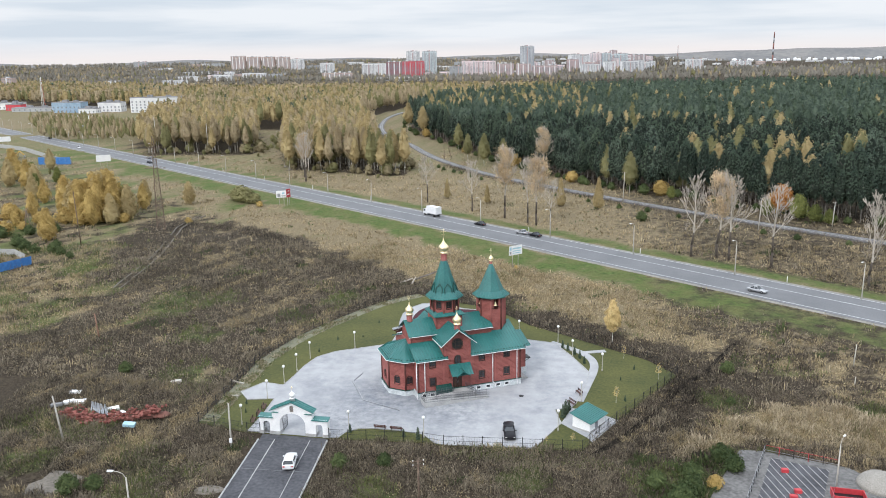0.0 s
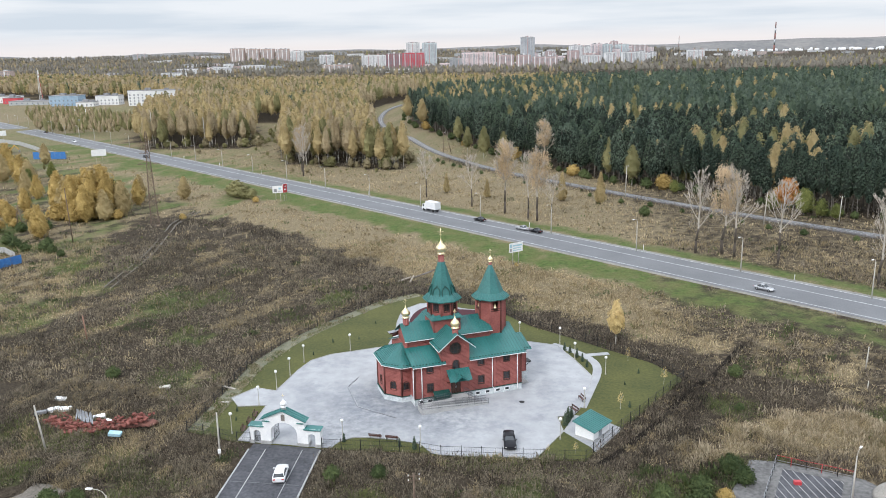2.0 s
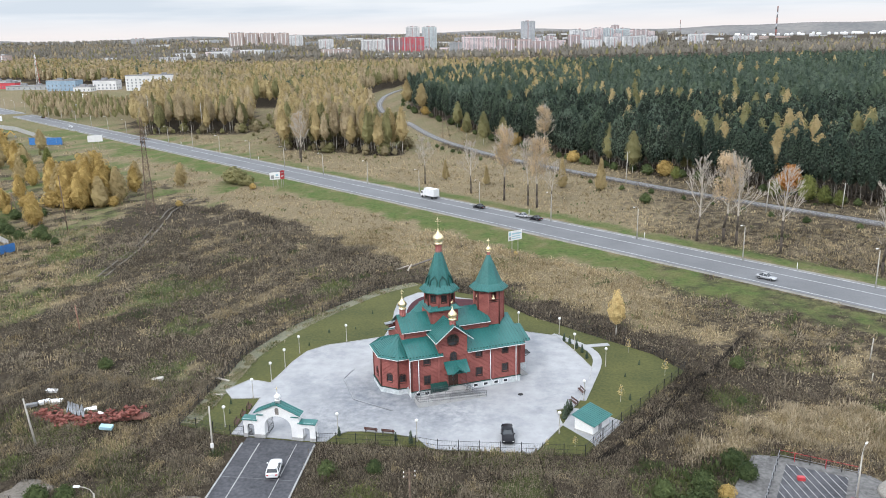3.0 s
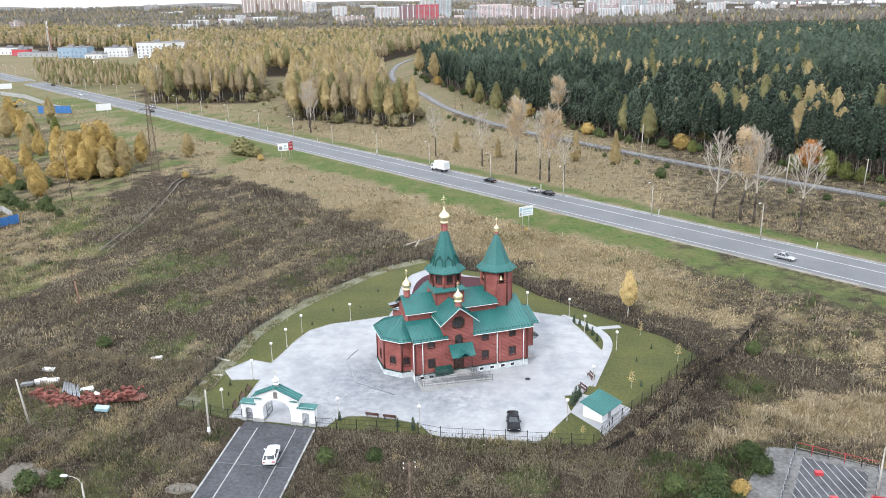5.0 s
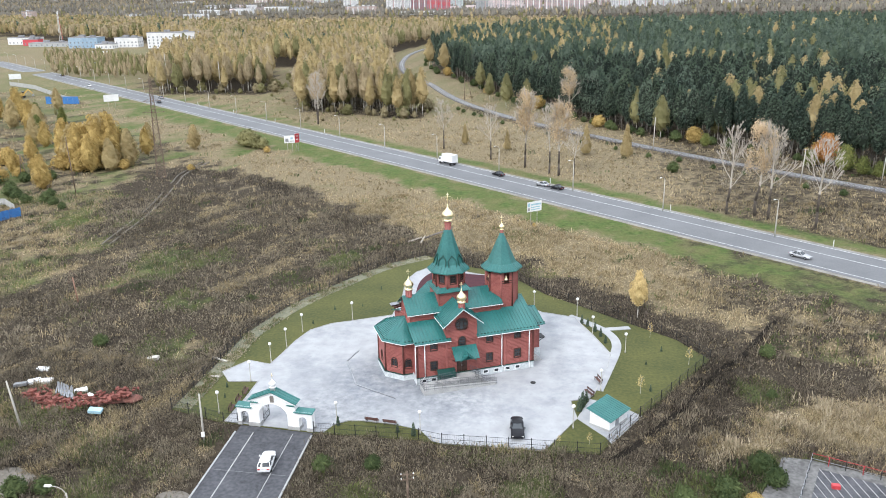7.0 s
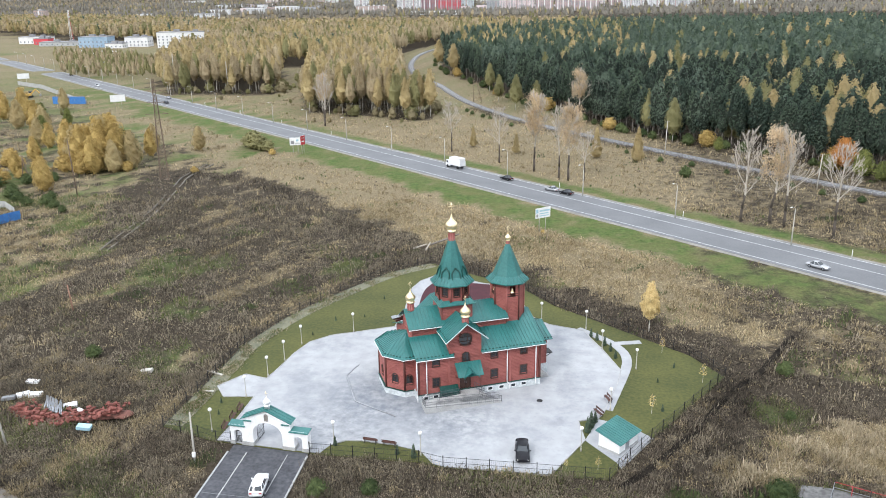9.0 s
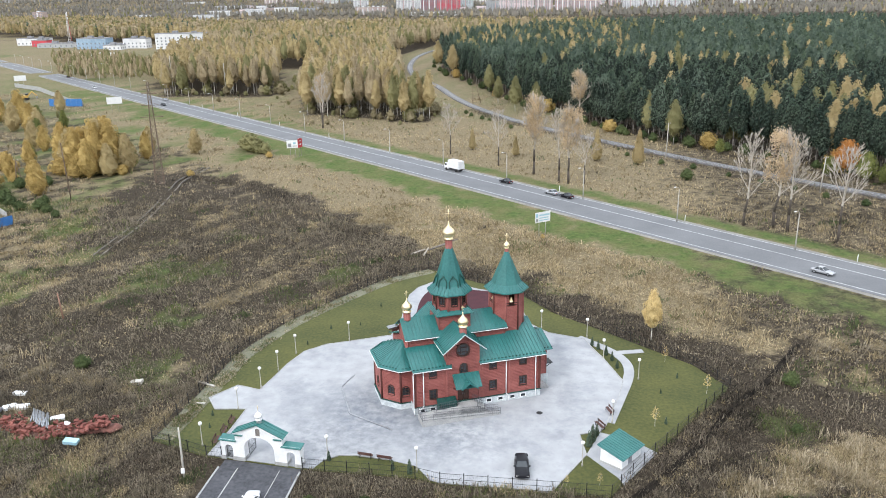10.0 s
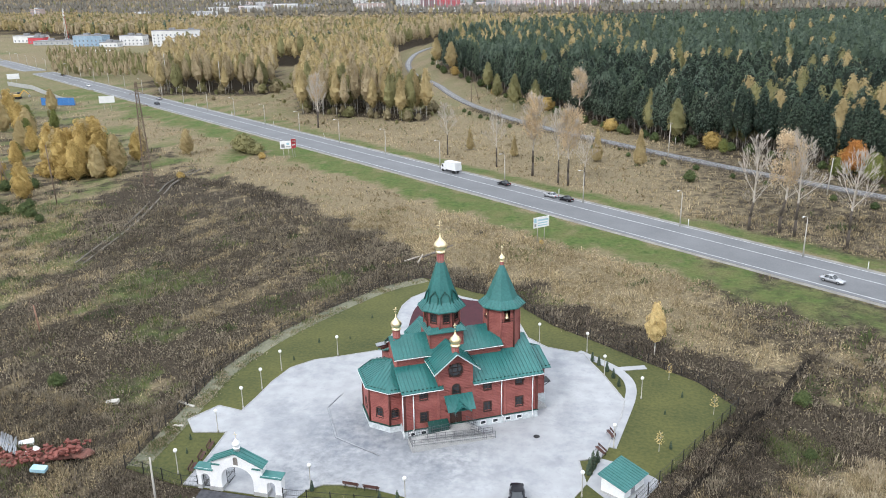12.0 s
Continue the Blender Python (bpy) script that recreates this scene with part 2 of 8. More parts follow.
def lathe(bm, profile, n=16, x=0, y=0, index=0, smooth=True, turn=0.0):
    rings = []
    for r, z in profile:
        if r < 1e-4:
            rings.append([bm.verts.new((x, y, z))])
        else:
            rings.append([bm.verts.new((x + r * math.cos(turn + 2 * math.pi * k / n), y + r * math.sin(turn + 2 * math.pi * k / n), z)) for k in range(n)])
    for a, b in zip(rings, rings[1:]):
        for k in range(n):
            q = [a[k % len(a)], a[(k + 1) % len(a)], b[(k + 1) % len(b)], b[k % len(b)]]
            q = list(dict.fromkeys(q))
            if len(q) > 2:
                f = bm.faces.new(q)
                f.material_index, f.smooth = index, smooth
    if len(rings[0]) > 1:
        bm.faces.new(rings[0][::-1]).material_index = index
    if len(rings[-1]) > 1:
        bm.faces.new(rings[-1]).material_index = index


def prism(bm, poly, z0, z1, index=0):
    lo = [bm.verts.new((*p[:2], z0)) for p in poly]
    hi = [bm.verts.new((*p[:2], z1)) for p in poly]
    faces = [bm.faces.new(lo[::-1]), bm.faces.new(hi)]
    for k in range(len(poly)):
        faces.append(bm.faces.new((lo[k], lo[(k + 1) % len(poly)], hi[(k + 1) % len(poly)], hi[k])))
    for f in faces:
        f.material_index = index
    bmesh.ops.triangulate(bm, faces=faces[:2])
    return faces


def strip(bm, line, width, z0, z1, index=0):
    """A flat band of even width along a line of points."""
    pts = [Vector((*p[:2], 0)) for p in line]
    left, right = [], []
    for k, p in enumerate(pts):
        d = (pts[min(k + 1, len(pts) - 1)] - pts[max(k - 1, 0)]).normalized()
        s = Vector((-d.y, d.x, 0)) * width / 2
        left.append(p + s)
        right.append(p - s)
    for k in range(len(pts) - 1):
        q = [right[k], right[k + 1], left[k + 1], left[k]]
        lo = [bm.verts.new((a.x, a.y, z0)) for a in q]
        hi = [bm.verts.new((a.x, a.y, z1)) for a in q]
        bm.faces.new(hi).material_index = index
        for i in range(4):
            bm.faces.new((lo[i], lo[(i + 1) % 4], hi[(i + 1) % 4], hi[i])).material_index = index


def smooth_line(pts, steps=6):
    """Catmull-Rom points through a line."""
    p = [Vector((*q, 0)[:3]) for q in pts]
    p = [2 * p[0] - p[1]] + p + [2 * p[-1] - p[-2]]
    out = []
    for i in range(1, len(p) - 2):
        for s in range(steps):
            t = s / steps
            out.append(0.5 * ((2 * p[i]) + (p[i + 1] - p[i - 1]) * t + (2 * p[i - 1] - 5 * p[i] + 4 * p[i + 1] - p[i + 2]) * t * t
                              + (3 * p[i] - p[i - 1] - 3 * p[i + 1] + p[i + 2]) * t ** 3))
    out.append(p[-2])
    return [(q.x, q.y) for q in out]


def soup(name, tris, mats, index=None):
    """A mesh object of loose triangles: an array of n x 3 x 3."""
    n = len(tris)
    me = bpy.data.meshes.new(name)
    me.vertices.add(n * 3)
    me.vertices.foreach_set("co", np.ascontiguousarray(tris, dtype=np.float32).ravel())
    me.loops.add(n * 3)
    me.loops.foreach_set("vertex_index", np.arange(n * 3, dtype=np.int32))
    me.polygons.add(n)
    me.polygons.foreach_set("loop_start", np.arange(0, n * 3, 3, dtype=np.int32))
    for m in mats:
        me.materials.append(m)
    if index is not None:
        me.polygons.foreach_set("material_index", np.ascontiguousarray(index, dtype=np.int32))
    me.update()
    me.validate()
    return new(name, me)


# ---- ground, roads, paving ----
ROAD_DIR, ROAD_N = Vector((-0.727, 0.687)), Vector((0.687, 0.727))   # along and across the highway
ROAD_NEAR, ROAD_FAR = 166.8, 182.3


def road_xy(along, across):
    p = ROAD_DIR * along + ROAD_N * across
    return (p.x, p.y)


FENCE_LINE = [(-27.3, 104.2), (-13.4, 103.8), (-10.3, 102.9), (9.4, 102.5), (10.6, 104.6), (15.3, 112.0), (20.4, 119.3), (28.0, 130.6), (24.0, 137.6),
              (17.5, 143.4), (11.1, 149.4), (3.1, 156.4), (-5.0, 167.6), (-12.0, 171.0), (-18.0, 175.0), (-22.8, 178.0), (-30.2, 171.3), (-37.6, 159.5),
              (-43.8, 147.0), (-47.3, 134.6), (-48.0, 121.5), (-48.8, 108.6), (-40.1, 105.6), (-38.1, 105.6)]
PLAZA = [(-46.0, 120.2), (-43.3, 124.3), (-39.6, 123.2), (-38.9, 127.0), (-38.2, 132.0), (-36.9, 136.6), (-34.0, 139.6), (-30.6, 141.1), (-24.1, 144.2),
         (-23.6, 151.0), (-24.2, 158.0), (-24.2, 163.0), (-23.2, 167.0), (-20.8, 170.3), (-17.5, 170.8), (-14.0, 168.4), (-11.0, 166.9), (-7.0, 165.8), (-3.5, 160.0), (-1.0, 151.0),
         (2.1, 147.6), (8.0, 145.6), (9.0, 142.5), (10.6, 138.6), (13.0, 131.2), (12.2, 127.0), (9.7, 118.2), (8.9, 116.6), (6.2, 115.6),
         (6.9, 110.9), (6.0, 109.2), (2.6, 102.7), (-10.4, 103.1), (-11.7, 103.6), (-13.6, 106.2), (-17.5, 107.3), (-21.5, 107.8), (-23.6, 107.6), (-25.2, 106.4),
         (-26.1, 104.4), (-27.5, 104.5), (-38.1, 105.7), (-40.1, 106.0), (-39.6, 112.0), (-39.5, 117.7), (-43.9, 117.2)]


def inside(poly, x, y):
    """Which of the points x, y (arrays) lie in a polygon."""
    hit = np.zeros(x.shape, bool)
    for (x0, y0), (x1, y1) in zip(poly, poly[1:] + poly[:1]):
        cross = ((y0 > y) != (y1 > y)) & (x < (x1 - x0) * (y - y0) / (y1 - y0 + 1e-12) + x0)
        hit ^= cross
    return hit


def fractal(x, y, size, seed=0):
    """Smooth values about 0 that vary over a given size in metres."""
    r = np.random.RandomState(seed)
    out = np.zeros(np.shape(x))
    for k in range(9):
        a = r.uniform(0, 2 * math.pi)
        f = 2 * math.pi / (size * r.uniform(0.45, 1.8))
        out = out + np.sin((x * math.cos(a) + y * math.sin(a)) * f + r.uniform(0, 6.3)) / 3
    return out


def axis(lo, hi, mid0, mid1, step, grow=1.16):
    fine = list(np.arange(mid0, mid1 + step, step))
    up, s = [fine[-1]], step
    while up[-1] < hi:
        s *= grow
        up.append(up[-1] + s)
    dn, s = [fine[0]], step
    while dn[-1] > lo:
        s *= grow
        dn.append(dn[-1] - s)
    return np.array(dn[:0:-1] + fine + up[1:])


RAIL_LINE = smooth_line([(420, -60), (260, 84), (160, 181), (107, 232), (74, 266), (42, 303), (-2, 360), (-24, 398), (-39, 430), (-52, 466), (-67, 514), (-89, 569), (-105, 635), (-114, 700), (-118, 765),
                         (-113, 833), (-92, 900), (-40, 990)], 8)
TRACK_LINE = smooth_line([(-112, 275), (-112, 256), (-109, 243), (-102, 213), (-98.5, 188), (-97.5, 181)], 8)
GATE_ROAD = [(-37.6, 105.3), (-27.5, 104.2), (-27.7, 20.0), (-38.2, 20.0)]
PARKING = [(31.3, 103.9), (34.6, 103.6), (44.4, 99.4), (47.0, 95.0), (41.0, 70.0), (13.0, 70.0), (25.9, 94.0)]


def far_rise(x, y):
    """The land beyond the woods climbs towards the city."""
    u = np.clip((y - 2150) / 1500, 0, 1)
    v = np.clip((x / np.maximum(y, 1.0) - 0.12) / 0.15, 0, 1)
    return 44 * u * u * (3 - 2 * u) * (1 - 0.55 * v)


def ground_height(x, y):
    """Gentle swells, flat under everything that is paved."""
    n = ROAD_N.x * x + ROAD_N.y * y
    z = 0.28 * fractal(x, y, 30, 3) + 0.10 * fractal(x, y, 8, 4) - 0.12
    flat = np.clip((np.abs(n - 174.5) - 10) / 14, 0, 1)
    yard = np.clip((np.hypot((x + 9) / 42, (y - 135) / 44) - 0.9) / 0.4, 0, 1)
    lane = np.clip((np.abs(x + 32.6) - 6) / 6, 0, 1)
    lane = np.where(y < 110, lane, 1.0)
    park = np.clip((np.hypot(x - 36, y - 90) - 16) / 8, 0, 1)
    rail = np.full(np.shape(x), 1e9)
    for px, py in RAIL_LINE[::2]:
        rail = np.minimum(rail, np.hypot(x - px, y - py))
    bank = np.clip((rail - 4) / 8, 0, 1)
    return z * flat * yard * lane * park * bank - 0.03 + far_rise(x, y)


gx = axis(-4850, 4850, -190, 100, 1.6)
gy = axis(-300, 4900, 70, 300, 1.6, 1.1)
GX, GY = np.meshgrid(gx, gy)
GZ = ground_height(GX, GY)
nx, ny = len(gx), len(gy)
ids = np.arange(nx * ny).reshape(ny, nx)
quads = np.stack([ids[:-1, :-1], ids[:-1, 1:], ids[1:, 1:], ids[1:, :-1]], -1).reshape(-1, 4)
ground_mesh = bpy.data.meshes.new("ground")
ground_mesh.from_pydata(np.stack([GX, GY, GZ], -1).reshape(-1, 3).tolist(), [], quads.tolist())
ground_mesh.polygons.foreach_set("use_smooth", np.ones(len(quads), bool))


GROVE1 = [(-124, 421), (-113, 393), (-98, 391), (-84, 385), (-72, 381), (-60, 373), (-50, 376), (-55, 398), (-72, 420), (-87, 500), (-108, 600), (-138, 720), (-197, 727), (-175, 610), (-150, 508)]
GROVE2 = [(-222, 463), (-200, 471), (-157, 470), (-172, 530), (-193, 589), (-237, 688), (-300, 735), (-341, 747), (-300, 640), (-262, 540)]
WOODS = [(-1500, 1600), (-800, 1180), (-600, 1030), (-440, 990), (-350, 840), (-268, 700), (-228, 648), (-175, 650), (-140, 720), (-134, 860), (-110, 935), (-60, 1000), (0, 1060), (80, 1170), (-100, 1220), (-430, 1260), (-700, 1480), (-1200, 1900)]
FOREST = [(-97, 760), (-81, 632), (-60, 567), (-40, 513), (-23, 468), (-9, 431), (3, 408), (18, 376), (28, 356), (42, 338), (60, 318), (78, 298), (92, 283), (104, 268), (122, 252),
          (260, 120), (900, 400), (1200, 1180), (800, 1260), (420, 1230), (80, 1170), (0, 1060), (-60, 985), (-92, 870)]
FOREST_RIM = FOREST[:15]
SIDE = [(-345, 560), (-290, 545), (-262, 560), (-300, 640), (-420, 760), (-480, 760)]
WOODLAND = [GROVE1, GROVE2, WOODS, FOREST]


DARK_PLOT = [(-116, 264), (-92, 256), (-62, 234), (-49, 207), (-34, 198), (-23, 182), (-24, 172), (-36, 156), (-46, 134), (-46, 121), (-48, 108), (-38, 104), (-38, 40), (-90, 40), (-84, 120), (-86, 138), (-94, 166), (-98, 189), (-102, 213), (-110, 243)]
BROWN_BANK = [(-106, 184), (-115, 214), (-124, 240), (-124, 266), (-114, 262), (-109, 240), (-101, 205)]
PALE_STRAW = [(19.8, 102.6), (23.7, 106.5), (27.9, 110.6), (34.6, 115.3), (38, 119), (45, 119), (64, 112), (62, 100), (45, 105), (36, 107), (31, 106), (25, 103)]
BRIGHT_STRAW = [(32, 150), (38.6, 153), (40.6, 146), (37, 140.5), (34, 140.5), (33, 145)]
DARK_BELT = [(-3.8, 167.7), (1.3, 168.1), (6.8, 164.2), (13.4, 162.0), (17.5, 158.5), (22.0, 151.5), (27.0, 147.0), (31.5, 141.5), (32.2, 137.8), (25.3, 132.9), (21.0, 140.2), (11.3, 148.0), (2.4, 156.0), (-3.6, 162.0)]
STUBBLE = [(44, 151), (50, 156), (82, 130), (82, 112), (64, 120), (48, 128), (42, 137)]
GREEN_SPOTS = [(-124, 209, 6), (-102, 181, 6), (-109, 165, 7), (-76, 166, 9), (-58, 130, 5), (-147, 268, 10), (-172, 300, 12), (34, 119.5, 4), (55, 119, 4), (30, 102, 4), (-70, 93, 4), (-50, 88, 4), (22, 95, 6), (1, 93, 4), (-18, 91, 5), (-66, 148, 6), (-40, 172, 5), (-64, 108, 4), (-80, 172, 7), (-71, 173, 6), (-103, 200, 6)]


def share(poly, x, y, soft):
    """How much of a fuzzy-edged polygon covers each point."""
    out = np.zeros(np.shape(x))
    for k in range(6):
        a = k * math.pi / 3
        out += inside(poly, x + soft * math.cos(a) + soft * 0.7 * fractal(x, y, soft * 4, 81), y + soft * math.sin(a) + soft * 0.7 * fractal(x, y, soft * 4, 82))
    return out / 6


def cover(x, y):
    """What grows where: shares of mown green, brown weeds and straw, as red, green and blue."""
    n = ROAD_N.x * x + ROAD_N.y * y
    f1, f2 = fractal(x, y, 26, 7), fractal(x, y, 9, 8)
    bands = np.sin((x * 0.936 - y * 0.351) * 0.86 + 1.3 * f2 + 1.5 * f1)
    plot, brown = share(DARK_PLOT, x, y, 2.5), share(BROWN_BANK, x, y, 3)
    green = np.clip(1.5 - np.abs(n - 159.3 - 1.8 * f1) / 7.5, 0, 1) * (1 - 0.4 * np.clip((x - 15) / 45, 0, 1)) * (n < 168) * np.clip(0.9 + 0.2 * f2, 0.6, 1)
    green = np.maximum(green, np.clip(1.0 - np.abs(n - 187 - f1) / 6, 0, 0.75))
    straw = np.clip((n - 121 + 2.5 * f1 + 2 * f2) / 6, 0, 1) * (1 - plot) * (1 - 0.7 * np.clip((x - 24) / 14, 0, 1) * (n < 166))
    straw = np.maximum(straw, 0.95 * share(PALE_STRAW, x, y, 2))
    straw = np.maximum(straw, 0.95 * share(BRIGHT_STRAW, x, y, 1.5))
    straw = np.maximum(straw, share(STUBBLE, x, y, 3) * np.clip(0.38 + 0.45 * f2, 0, 0.9))
    straw = np.maximum(straw, np.clip(0.3 * fractal(x, y, 20, 11) - 0.12, 0, 0.35) * (1 - plot))
    straw = np.maximum(straw, np.clip(0.26 * f1 + 0.2 * f2 + 0.08 + 0.16 * bands, 0, 0.6) * plot)
    west = np.clip((-x - 97 + 4 * f1) / 6, 0, 1) * (1 - plot) * (1 - brown) * (n < 166) * (y > 100)
    straw = np.maximum(straw, west * np.clip(0.58 + 0.35 * f2, 0, 0.95))
    green = np.maximum(green, west * np.clip(0.26 + 0.40 * fractal(x, y, 24, 17), 0, 0.7))
    for px, py, r in GREEN_SPOTS:
        green = np.maximum(green, np.clip(1.1 - np.hypot(x - px + 0.4 * r * f2, (y - py + 0.4 * r * f1) * 0.8) / r, 0, 0.5))
    green = np.maximum(green, np.clip(0.4 * fractal(x, y, 16, 18) - 0.24, 0, 0.34) * (n < 150))
    straw = straw * (1 - 0.6 * np.clip((x - 15) / 40, 0, 1) * (n > 188)) * (1 - 0.85 * share(DARK_BELT, x, y, 2))
    green = np.maximum(green, np.clip((y - 330) / 150, 0, 0.42) * (y < 1400) * np.clip(0.8 + 0.5 * f1, 0, 1))
    wood = np.zeros(np.shape(x), bool)
    for poly in WOODLAND:
        wood |= inside(poly, x, y)
    left = np.clip((-40 - x) / 20, 0, 1) * np.clip((106 - y) / 8, 0, 1)
    straw = np.maximum(straw, left * np.clip(0.12 + 0.45 * f2, 0, 0.6))
    straw = np.where(wood, 0.0, straw * (1 - 0.9 * brown)) * np.where(y > 1500, 0.5, 1.0)
    green = np.where(wood, 0.0, green * (1 - 0.8 * brown))
    return green, np.clip(1 - straw, 0, 1), straw


cg, cw, cs = cover(GX.ravel(), GY.ravel())
attr = ground_mesh.color_attributes.new("cover", "FLOAT_COLOR", "POINT")
attr.data.foreach_set("color", np.stack([cg, cw, cs, np.ones_like(cg)], -1).astype(np.float32).ravel())


def ground_material():
    m = bpy.data.materials.new("autumn_field")
    m.use_nodes = True
    n, l = m.node_tree.nodes, m.node_tree.links
    b = n["Principled BSDF"]
    b.inputs["Roughness"].default_value, b.inputs["Specular IOR Level"].default_value = 0.95, 0.1
    geo, at = n.new("ShaderNodeNewGeometry"), n.new("ShaderNodeVertexColor")
    at.layer_name = "cover"
    sep = n.new("ShaderNodeSeparateColor")
    l.new(at.outputs["Color"], sep.inputs["Color"])

    def tex(scale, detail=5.0, rough=0.65):
        t = n.new("ShaderNodeTexNoise")
        t.inputs["Scale"].default_value, t.inputs["Detail"].default_value, t.inputs["Roughness"].default_value = scale, detail, rough
        l.new(geo.outputs["Position"], t.inputs["Vector"])
        return t.outputs["Fac"]

    def ramp(src, dark, light, a=0.3, z=0.7):
        r = n.new("ShaderNodeValToRGB")
        e = r.color_ramp.elements
        e[0].position, e[0].color, e[1].position, e[1].color = a, (*dark, 1), z, (*light, 1)
        l.new(src, r.inputs["Fac"])
        return r.outputs["Color"]

    def mix(fac, a, c):
        x = n.new("ShaderNodeMixRGB")
        l.new(fac, x.inputs[0])
        l.new(a, x.inputs[1])
        l.new(c, x.inputs[2])
        return x.outputs["Color"]

    fine, mid, wide = tex(2.2), tex(0.35), tex(0.06)
    # litter under the weeds, darkened further: shade between clumps is in the colour
    weeds = mix(mid, ramp(fine, (0.014, 0.011, 0.008), (0.080, 0.064, 0.048)), ramp(fine, (0.020, 0.016, 0.011), (0.098, 0.079, 0.056)))
    straw = mix(wide, ramp(fine, (0.090, 0.072, 0.044), (0.275, 0.224, 0.142)), ramp(fine, (0.118, 0.093, 0.056), (0.330, 0.268, 0.170)))
    green = mix(ramp(tex(0.12), (0, 0, 0), (0.8, 0.8, 0.8), 0.4, 0.66), ramp(tex(0.8), (0.048, 0.078, 0.022), (0.112, 0.152, 0.050)), ramp(fine, (0.088, 0.086, 0.036), (0.190, 0.176, 0.084)))

    def jitter(src, strength=0.5):
        a = n.new("ShaderNodeMath")
        a.operation = "ADD"
        s = n.new("ShaderNodeMapRange")
        s.inputs["To Min"].default_value, s.inputs["To Max"].default_value = -strength, strength
        s.inputs["From Min"].default_value, s.inputs["From Max"].default_value = 0.25, 0.75
        l.new(mid, s.inputs["Value"])
        l.new(src, a.inputs[0])
        l.new(s.outputs["Result"], a.inputs[1])
        c = n.new("ShaderNodeMapRange")
        c.inputs["From Min"].default_value, c.inputs["From Max"].default_value = 0.25, 0.75
        l.new(a.outputs[0], c.inputs["Value"])
        return c.outputs["Result"]

    col = mix(jitter(sep.outputs["Blue"]), weeds, straw)
    col = mix(jitter(sep.outputs["Red"], 0.3), col, green)
    l.new(col, b.inputs["Base Color"])
    bp = n.new("ShaderNodeBump")
    bp.inputs["Strength"].default_value, bp.inputs["Distance"].default_value = 1.0, 0.25
    l.new(fine, bp.inputs["Height"])
    l.new(bp.outputs["Normal"], b.inputs["Normal"])
    return m


ground_mesh.materials.append(ground_material())
setting(new("ground", ground_mesh), "open autumn field of dry brown weeds, straw and green verge", "field")

M_ASPHALT = material("worn_grey_asphalt", (0.118, 0.122, 0.131), (0.182, 0.187, 0.197), 0.10, 0.85, 0.006, fine=3.0, contrast=0.4)
M_NEWASPHALT = material("dark_patched_asphalt", (0.032, 0.033, 0.040), (0.096, 0.098, 0.110), 0.22, 0.85, 0.006, fine=2.0, contrast=0.3)
M_LINE = material("worn_white_road_paint", (0.30, 0.305, 0.31), (0.56, 0.57, 0.58), 0.6, 0.8)
M_GRAVEL = material("pale_gravel", (0.24, 0.225, 0.20), (0.40, 0.38, 0.35), 0.3, 0.95, 0.02, fine=6)
M_PAVING = material("pale_grey_paving", (0.265, 0.272, 0.287), (0.425, 0.433, 0.45), 0.06, 0.85, 0.003, fine=0.5, contrast=0.42)


def add_stains(m, tint, scale, lo, hi, most, spot=None):
    """Blotchy damp stains over a material's own colour."""
    n, l = m.node_tree.nodes, m.node_tree.links
    b = n["Principled BSDF"]
    src = b.inputs["Base Color"].links[0].from_socket
    geo, tex, rmp, mx = n.new("ShaderNodeNewGeometry"), n.new("ShaderNodeTexNoise"), n.new("ShaderNodeMapRange"), n.new("ShaderNodeMixRGB")
    tex.inputs["Scale"].default_value, tex.inputs["Detail"].default_value, tex.inputs["Roughness"].default_value = scale, 8.0, 0.72
    l.new(geo.outputs["Position"], tex.inputs["Vector"])
    rmp.inputs["From Min"].default_value, rmp.inputs["From Max"].default_value, rmp.inputs["To Max"].default_value = lo, hi, most
    l.new(tex.outputs["Fac"], rmp.inputs["Value"])
    fac = rmp.outputs["Result"]
    if spot:
        gap, fade, both = n.new("ShaderNodeVectorMath"), n.new("ShaderNodeMapRange"), n.new("ShaderNodeMath")
        gap.operation, both.operation = "DISTANCE", "MULTIPLY"
        gap.inputs[1].default_value = (spot[0], spot[1], 0.13)
        fade.inputs["From Min"].default_value, fade.inputs["From Max"].default_value = spot[2], spot[2] * 0.35
        l.new(geo.outputs["Position"], gap.inputs[0])
        l.new(gap.outputs["Value"], fade.inputs["Value"])
        l.new(fade.outputs["Result"], both.inputs[0])
        l.new(fac, both.inputs[1])
        fac = both.outputs[0]
    l.new(fac, mx.inputs[0])
    l.new(src, mx.inputs[1])
    mx.inputs[2].default_value = (*tint, 1)
    l.new(mx.outputs["Color"], b.inputs["Base Color"])


add_stains(M_PAVING, (0.175, 0.19, 0.22), 0.11, 0.50, 0.68, 0.6)
add_stains(M_PAVING, (0.17, 0.175, 0.18), 0.9, 0.60, 0.74, 0.35)
add_stains(M_PAVING, (0.16, 0.165, 0.175), 2.4, 0.56, 0.70, 0.35)
add_stains(M_PAVING, (0.13, 0.15, 0.185), 0.7, 0.36, 0.62, 0.8, (-21.5, 119.0, 11.0))
add_stains(M_PAVING, (0.14, 0.155, 0.18), 0.8, 0.38, 0.64, 0.7, (-11.0, 114.5, 10.0))
add_stains(M_PAVING, (0.15, 0.16, 0.18), 0.9, 0.44, 0.64, 0.6, (-25.0, 110.0, 11.0))
add_stains(M_ASPHALT, (0.10, 0.10, 0.105), 0.06, 0.52, 0.70, 0.4)
M_LAWN = material("mown_autumn_lawn", (0.031, 0.042, 0.009), (0.108, 0.106, 0.027), 0.10, 0.95, 0.05, fine=2.2, contrast=0.40)
